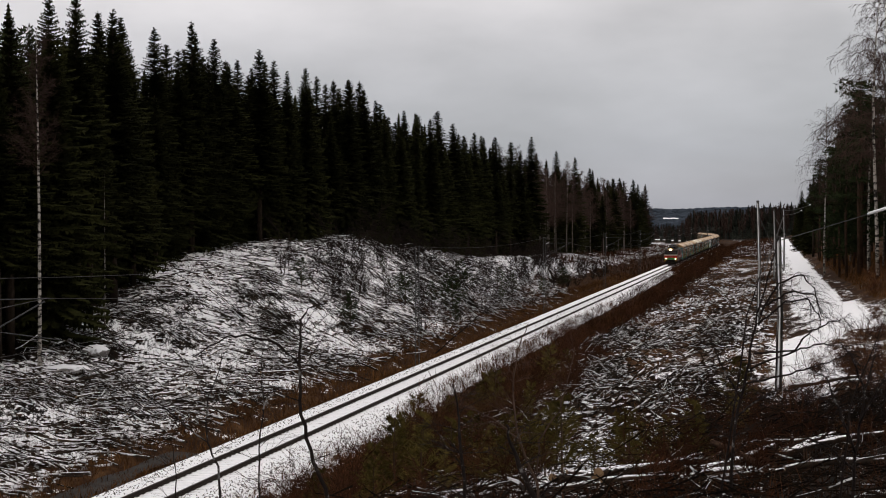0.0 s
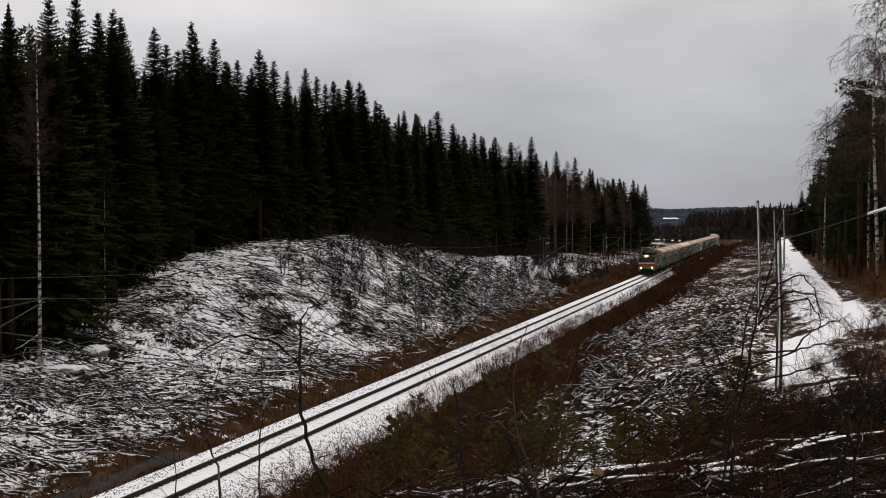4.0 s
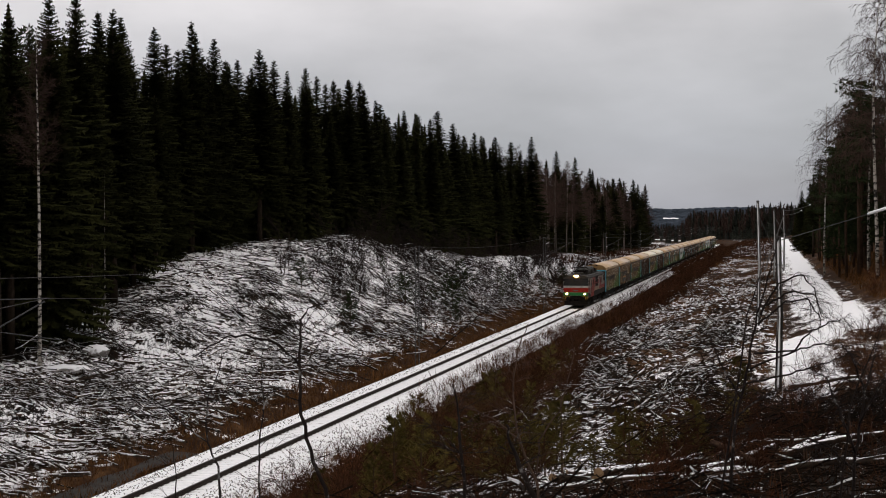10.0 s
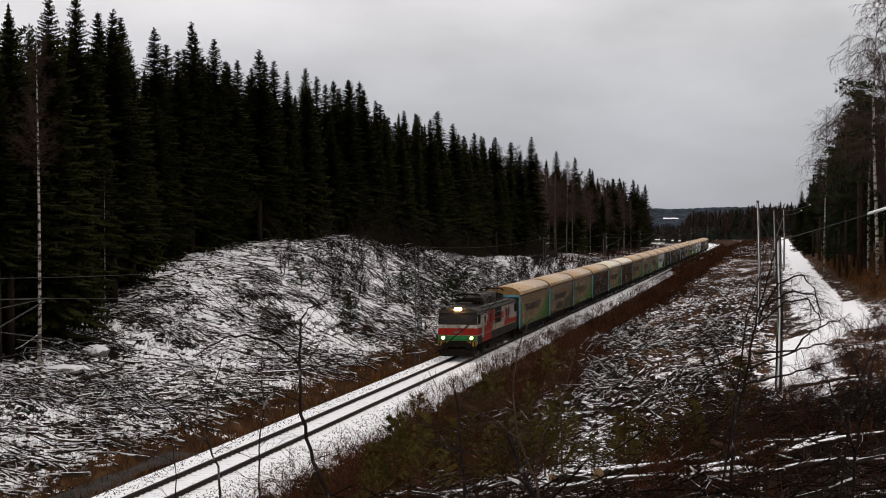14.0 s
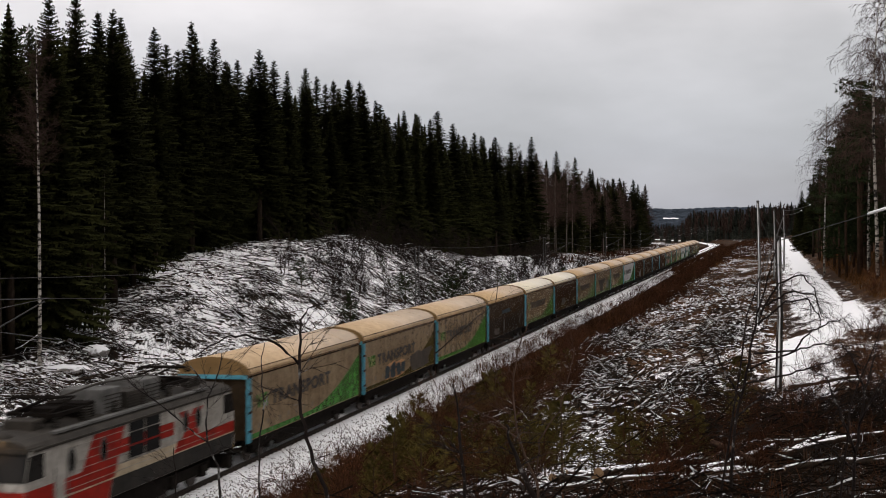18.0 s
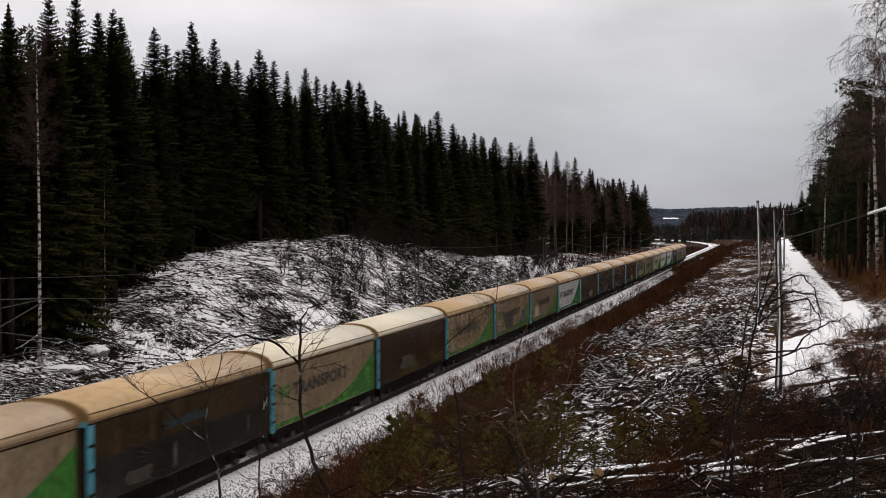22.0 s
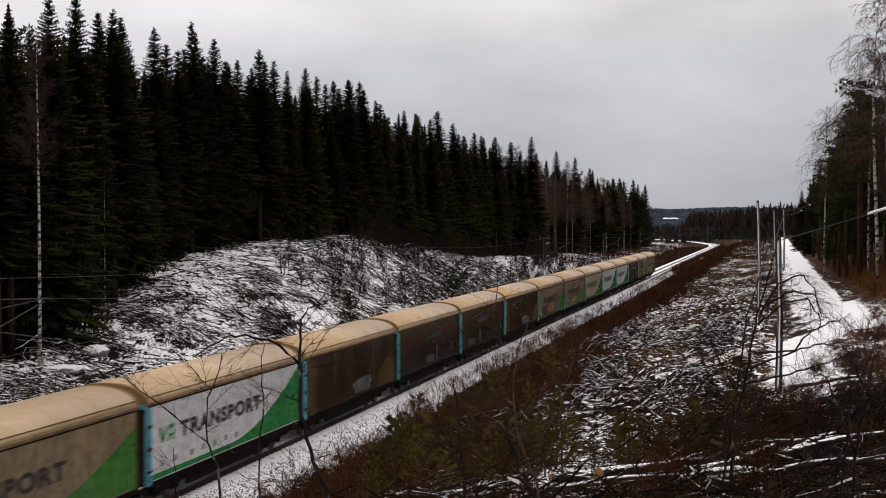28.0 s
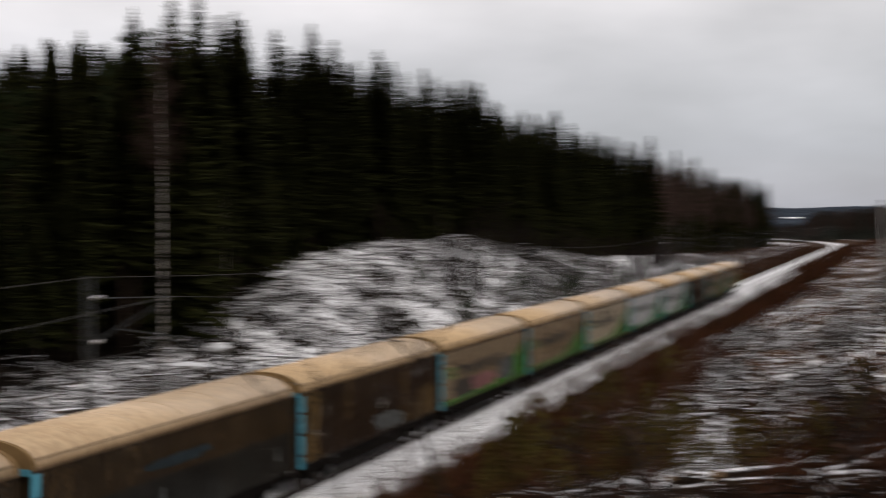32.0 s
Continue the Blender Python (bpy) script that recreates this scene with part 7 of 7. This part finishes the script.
def build_loco():
    L, W, R = 9.1, 1.5, 3.52
    e = new("locomotive")
    # body sides follow the raked cab ends
    prof = [(-L + 0.15, 1.15), (L - 0.15, 1.15), (L, 1.45), (L, 2.58), (L - 0.36, R), (-L + 0.36, R), (-L, 2.58), (-L, 1.45)]
    bm = plate(prof, -W, W)
    part("body", bm, M_grey, e)
    bm = bmesh.new()
    rp = [(W + 0.02, R), (W - 0.12, R + 0.14), (W - 0.45, R + 0.26), (0, R + 0.33), (-W + 0.45, R + 0.26), (-W + 0.12, R + 0.14), (-W - 0.02, R)]
    extrude_profile(bm, rp, -L + 0.3, L - 0.3)
    part("roof", bm, M_locoroof, e)
    for sy in (-1, 1):
        y0 = W + 0.004
        def sp(name, outline, mat, d=0.006, label=""):
            part(name, side_plate(outline, sy, y0, W + d), mat, e, label)
        sp("skirt_band", [(-L + 0.2, 1.16), (3.15, 1.16), (2.85, 1.75), (-L + 0.02, 1.75)], M_skirt, 0.008)
        sp("skirt_band", [(6.65, 1.16), (L - 0.2, 1.16), (L - 0.02, 1.5), (L - 0.02, 1.75), (6.25, 1.75)], M_skirt, 0.008)
        sp("red_skirt", [(3.2, 1.16), (6.6, 1.16), (6.2, 1.75), (2.9, 1.75)], M_red, 0.009)
        sp("sandy_band", [(4.2, 1.76), (-2.4, 1.76), (-2.9, 2.15), (3.8, 2.15)], M_sand, 0.008)
        sp("red_band", [(L - 0.02, 1.82), (5.5, 1.82), (5.2, 2.34), (L - 0.02, 2.34)], M_red, 0.010)
        sp("red_slash", [(5.7, 1.805), (2.7, 1.805), (1.9, 3.42), (4.3, 3.42)], M_red, 0.012)
        sp("red_band", [(2.4, 2.5), (-2.6, 2.5), (-2.6, 3.0), (2.1, 3.0)], M_red, 0.009)
        sp("red_band", [(-2.5, 1.77), (-L + 0.04, 1.77), (-L + 0.04, 2.22), (-3.0, 2.22)], M_red, 0.010)
        sp("red_slash", [(-3.1, 2.0), (-4.0, 2.0), (-5.6, 3.25), (-4.6, 3.25)], M_red, 0.012)
        sp("red_slash", [(-4.7, 2.0), (-5.5, 2.0), (-3.9, 3.25), (-3.1, 3.25)], M_red, 0.0135)
        for k in range(6):
            z = 1.95 + k * 0.26
            part("rib", side_plate([(L - 2.4, z), (-L + 1.5, z), (-L + 1.5, z + 0.014), (L - 2.4, z + 0.014)], sy, W + 0.014, W + 0.028), M_grey, e)
        sp("pale_line", [(L - 0.05, 1.755), (-L + 0.05, 1.755), (-L + 0.05, 1.80), (L - 0.05, 1.80)], M_sand, 0.013)
        for ox in (6.0, 3.6, -3.7, -5.0):
            part("porthole_rim", side_plate(oval(ox, 2.85, 0.27, 0.40), sy, W + 0.016, W + 0.04), M_boxgrey, e)
            part("porthole", side_plate(oval(ox, 2.85, 0.21, 0.34), sy, W + 0.03, W + 0.046), M_glass, e)
        for gx in (0.9, -0.55):
            for gz in (2.25, 2.72, 3.15):
                g = part("grille", side_plate([(gx - 0.62, gz), (gx + 0.62, gz), (gx + 0.62, gz + 0.38), (gx - 0.62, gz + 0.38)], sy, W + 0.018, W + 0.05), M_black, e)
        part("side_window", side_plate([(7.9, 2.62), (L - 0.03, 2.62), (L - 0.3, 3.36), (7.9, 3.36)], sy, y0, W + 0.03), M_glass, e)
        part("side_window", side_plate([(-7.9, 2.62), (-L + 0.03, 2.62), (-L + 0.3, 3.36), (-7.9, 3.36)], sy, y0, W + 0.03), M_glass, e)
        part("cab_door", side_plate([(6.5, 1.5), (7.2, 1.5), (7.2, 3.45), (6.5, 3.45)], sy, W + 0.015, W + 0.03), M_grey, e)
        for hx in (6.4, 7.3):
            part("handrail", tube(bmesh.new(), [(hx, sy * (W + 0.09), 1.3), (hx, sy * (W + 0.09), 2.8)], 0.018, 6), M_boxgrey, e)
        part("gutter", side_plate([(L - 0.5, R - 0.06), (-L + 0.5, R - 0.06), (-L + 0.5, R + 0.02), (L - 0.5, R + 0.02)], sy, W + 0.01, W + 0.07), M_locoroof, e)
    # ends
    for sx in (1, -1):
        x = sx * L
        def front(name, x0, x1, ya, yb, za, zb, mat, label="", bevel=0.0):
            part(name, boxes((min(x + sx * x0, x + sx * x1), max(x + sx * x0, x + sx * x1), ya, yb, za, zb), bevel=bevel), mat, e, label)
        front("red_panel", 0.004, 0.014, -W + 0.01, W - 0.01, 1.82, 2.34, M_red)
        front("pale_panel", 0.004, 0.012, -W + 0.01, W - 0.01, 2.345, 2.56, M_grey)
        front("green_panel", 0.004, 0.018, -W + 0.01, W - 0.01, 1.42, 1.795, M_locogreen)
        front("emblem", 0.015, 0.022, -0.28, 0.28, 1.96, 2.1, M_boxgrey, "pale emblem")
        front("buffer_beam", -0.3, 0.1, -W + 0.05, W - 0.05, 0.95, 1.4, M_under, bevel=0.03)
        for sy in (-1, 1):
            front("corner_plate", 0.10, 0.115, sy * 1.1 - 0.36, sy * 1.1 + 0.36, 1.0, 1.36, M_yellow, "yellow and black warning plate")
            for k in range(3):
                part("stripe", boxes((min(x + sx * 0.117, x + sx * 0.122), max(x + sx * 0.117, x + sx * 0.122), sy * 1.1 - 0.3 + k * 0.24, sy * 1.1 - 0.19 + k * 0.24, 1.01, 1.35)), M_black, e)
            bm = bmesh.new()
            cyl(bm, (x + sx * 0.25, sy * 0.9, 1.06), 0.1, 0.4, "X", 12)
            cyl(bm, (x + sx * 0.46, sy * 0.9, 1.06), 0.25, 0.05, "X", 18)
            part("buffer", bm, M_under, e)
            bm = bmesh.new()
            cyl(bm, (x + sx * 0.03, sy * 1.08, 1.62), 0.2, 0.08, "X", 16)
            part("lamp_housing", bm, M_locogreen, e)
            bm = bmesh.new()
            cyl(bm, (x + sx * 0.075, sy * 1.08, 1.62), 0.095, 0.03, "X", 16)
            # glowing ring added round the headlamp in place of its halo
            if sx > 0:
                rb = bmesh.new()
                cyl(rb, (x + sx * 0.070, sy * 1.08, 1.62), 0.12, 0.02, "X", 18)
                part("reflector", rb, M_halo, e, "glowing ring that imitates the lamp's halo")
            part("headlamp", bm, M_lamp if sx > 0 else M_glass, e, "lit round headlamp" if sx > 0 else "")
        bm = bmesh.new()
        vs = [bm.verts.new((sx * (L - (z - 2.58) * 0.383 + d), y, z)) for z in (2.6, 3.45) for d in (-0.02, 0.012) for y in (-W + 0.02, W - 0.02)]
        bmesh.ops.convex_hull(bm, input=vs)
        part("window_surround", bm, M_black, e, "black window surround")
        # windscreens lie on the raked face
        for sy in (-1, 1):
            a, b = 0.06, W - 0.1
            bm = bmesh.new()
            ya, yb = (sy * a, sy * b) if sy > 0 else (sy * b, sy * a)
            lo, hi = 2.64, 3.34
            xl, xh = L - (lo - 2.58) * 0.383 + 0.016, L - (hi - 2.58) * 0.383 + 0.016
            vs = [bm.verts.new((sx * (xl + d), y, lo)) for d in (0, 0.02) for y in (ya, yb)] + [bm.verts.new((sx * (xh + d), y, hi)) for d in (0, 0.02) for y in (ya, yb)]
            bmesh.ops.convex_hull(bm, input=vs)
            part("windscreen", bm, M_glass, e)
            bm = bmesh.new()
            tube(bm, [(sx * (xl + 0.05), sy * 0.75, 2.48), (sx * (xl - 0.1), sy * 0.55, 3.1)], 0.015, 5)
            part("wiper", bm, M_black, e)
        bm = bmesh.new()
        box(bm, min(sx * (L - 0.26), sx * (L - 1.2)), max(sx * (L - 0.26), sx * (L - 1.2)), -W + 0.02, W - 0.02, R - 0.1, R + 0.08, 0.04)
        part("cab_visor", bm, M_locoroof, e)
        bm = bmesh.new()
        bmesh.ops.create_uvsphere(bm, u_segments=16, v_segments=8, radius=1, matrix=Matrix.LocRotScale((sx * (L - 0.95), 0, R + 0.2), None, (0.8, 0.62, 0.32)))
        part("lamp_dome", bm, M_locoroof, e, smooth=True)
        bm = bmesh.new()
        for sy in (-1, 1):
            cyl(bm, (sx * (L - 0.2), sy * 0.135, R + 0.24), 0.11, 0.14, "X", 16)
        if sx > 0:
            # the same added glow rings, for the halo of the top lamps
            for sy in (-1, 1):
                rb = bmesh.new()
                cyl(rb, (sx * (L - 0.2) + 0.04, sy * 0.135, R + 0.24), 0.13, 0.02, "X", 18)
                part("reflector", rb, M_halo, e, "glowing ring that imitates the lamp's halo")
        part("top_lamp", bm, M_toplamp if sx > 0 else M_glass, e, "lit twin top lamp" if sx > 0 else "")
        bm = boxes((min(x - sx * 0.25, x + sx * 0.35), max(x - sx * 0.25, x + sx * 0.35), -1.35, 1.35, 0.25, 0.8), bevel=0.08)
        part("snow_plough", bm, M_under, e)
        bm = boxes((min(x, x + sx * 0.45), max(x, x + sx * 0.45), -0.12, 0.12, 0.92, 1.15), bevel=0.02)
        part("coupler", bm, M_under, e)
    # roof gear
    zr = R + 0.30
    for k, (bx, bl, bw, bh, mat) in enumerate(((1.3, 1.5, 0.8, 0.80, M_boxgrey), (-0.5, 1.5, 0.9, 0.55, M_locoroof), (-2.3, 1.6, 0.75, 0.78, M_boxgrey), (2.9, 0.9, 0.7, 0.5, M_under), (-7.0, 1.2, 0.6, 0.35, M_locoroof), (6.2, 0.9, 0.5, 0.3, M_locoroof))):
        part("roof_box", boxes((bx - bl / 2, bx + bl / 2, -bw, bw, zr - 0.12, zr + bh), bevel=0.06), mat, e)
        for j in range(5):
            part("vent_slat", boxes((bx - bl / 2 + 0.1, bx + bl / 2 - 0.1, bw, bw + 0.03, zr + 0.02 + j * bh / 6, zr + 0.055 + j * bh / 6)), M_locoroof, e)
    for sy in (-1, 1):
        part("roof_walkway", boxes((-6.6, 6.6, sy * 1.18 - 0.13, sy * 1.18 + 0.13, zr - 0.08, zr + 0.0), bevel=0.01), M_boxgrey, e)
    for px, d in ((4.6, 1), (-4.7, -1)):
        pan = part("pantograph", boxes((px - 1.2, px + 1.2, -0.85, -0.73, zr + 0.32, zr + 0.44), (px - 1.2, px + 1.2, 0.73, 0.85, zr + 0.32, zr + 0.44), (px - 1.15, px - 1.03, -0.8, 0.8, zr + 0.32, zr + 0.44), (px + 1.03, px + 1.15, -0.8, 0.8, zr + 0.32, zr + 0.44), (px - 0.35, px + 0.35, -0.4, 0.4, zr + 0.1, zr + 0.5)), M_under, e, "folded black pantograph")
        for sy in (-1, 1):
            bm = bmesh.new()
            tube(bm, [(px + d * 1.0, sy * 0.6, zr + 0.45), (px - d * 1.3, sy * 0.35, zr + 0.72)], 0.05, 6)
            part("lower_arm", bm, M_under, pan)
            bm = bmesh.new()
            tube(bm, [(px - d * 1.3, sy * 0.35, zr + 0.72), (px + d * 0.7, sy * 0.25, zr + 0.86)], 0.04, 6)
            part("upper_arm", bm, M_under, pan)
        for o in (0.5, 0.85):
            bm = bmesh.new()
            tube(bm, [(px + d * o, -1.0, zr + 0.74), (px + d * o, -0.8, zr + 0.9), (px + d * o, 0.8, zr + 0.9), (px + d * o, 1.0, zr + 0.74)], 0.045, 6)
            part("head_bar", bm, M_under, pan)
        for sx in (-1, 1):
            for sy in (-1, 1):
                bm = bmesh.new()
                for k in range(4):
                    cyl(bm, (px + sx * 1.0, sy * 0.79, zr + 0.0 + 0.085 * k), 0.11, 0.04, "Z", 12)
                part("insulator", bm, M_locoroof, e)
    for k in range(7):
        bm = bmesh.new()
        for j in range(5):
            cyl(bm, (3.7 - k * 1.2, 0.95 * (-1) ** k, zr + 0.0 + 0.09 * j), 0.11, 0.045, "Z", 12)
        part("insulator", bm, M_boxgrey if k % 2 else M_locoroof, e)
    bm = bmesh.new()
    tube(bm, [(4.0, 0.1, zr + 0.75), (1.0, 0.2, zr + 0.92), (-3.8, 0.15, zr + 0.75)], 0.035, 6)
    part("roof_line", bm, M_locoroof, e)
    # running gear
    part("underframe", boxes((-2.4, 2.4, -1.25, 1.25, 0.35, 1.15), (-L + 0.4, L - 0.4, -1.2, 1.2, 0.95, 1.15), bevel=0.03), M_under, e)
    axles = []
    for sx in (-1, 1):
        bm = bmesh.new()
        for sy in (-1, 1):
            box(bm, -2.3, 2.3, sy * 1.15 - 0.09, sy * 1.15 + 0.09, 0.5, 0.92, 0.04)
            for ax in (-1.5, 1.5):
                box(bm, ax - 0.28, ax + 0.28, sy * 1.22 - 0.13, sy * 1.22 + 0.13, 0.4, 0.85, 0.03)
        box(bm, -0.4, 0.4, -1.1, 1.1, 0.5, 0.95)
        b = part("bogie", bm, M_under, e, loc=(sx * 4.6, 0, 0))
        for ax in (-1.5, 1.5):
            axles.append((part("wheelset", shared("loco_wheels", lambda: wheelset(0.58), M_wheel), None, b, loc=(ax, 0, 0.58)), ax))
    return tagged(e, "red, pale grey and green electric locomotive with lit headlamps", "locomotive", "vehicles of the train"), axles


loco, loco_axles = build_loco()
wagons = [build_wagon(i) for i in range(WAGONS)]


def motions():
    times = [i * 1.0 for i in range(33)]
    walk(loco, [(t, rail_pose(lead(t) - 10.75, 9.2)) for t in times])
    for i, w in enumerate(wagons):
        walk(w, [(t, rail_pose(lead(t) + HALF + i * PITCH, 12.4)) for t in times])
    # the engine's wheels roll: about 60 degrees from row to row
    for ob, ax in loco_axles:
        walk(ob, [(k / 30, pose(ax, 0, 0.58, 0, math.degrees(SPEED * k / 30 / 0.58) % 360, 0)) for k in range(961)])


motions()
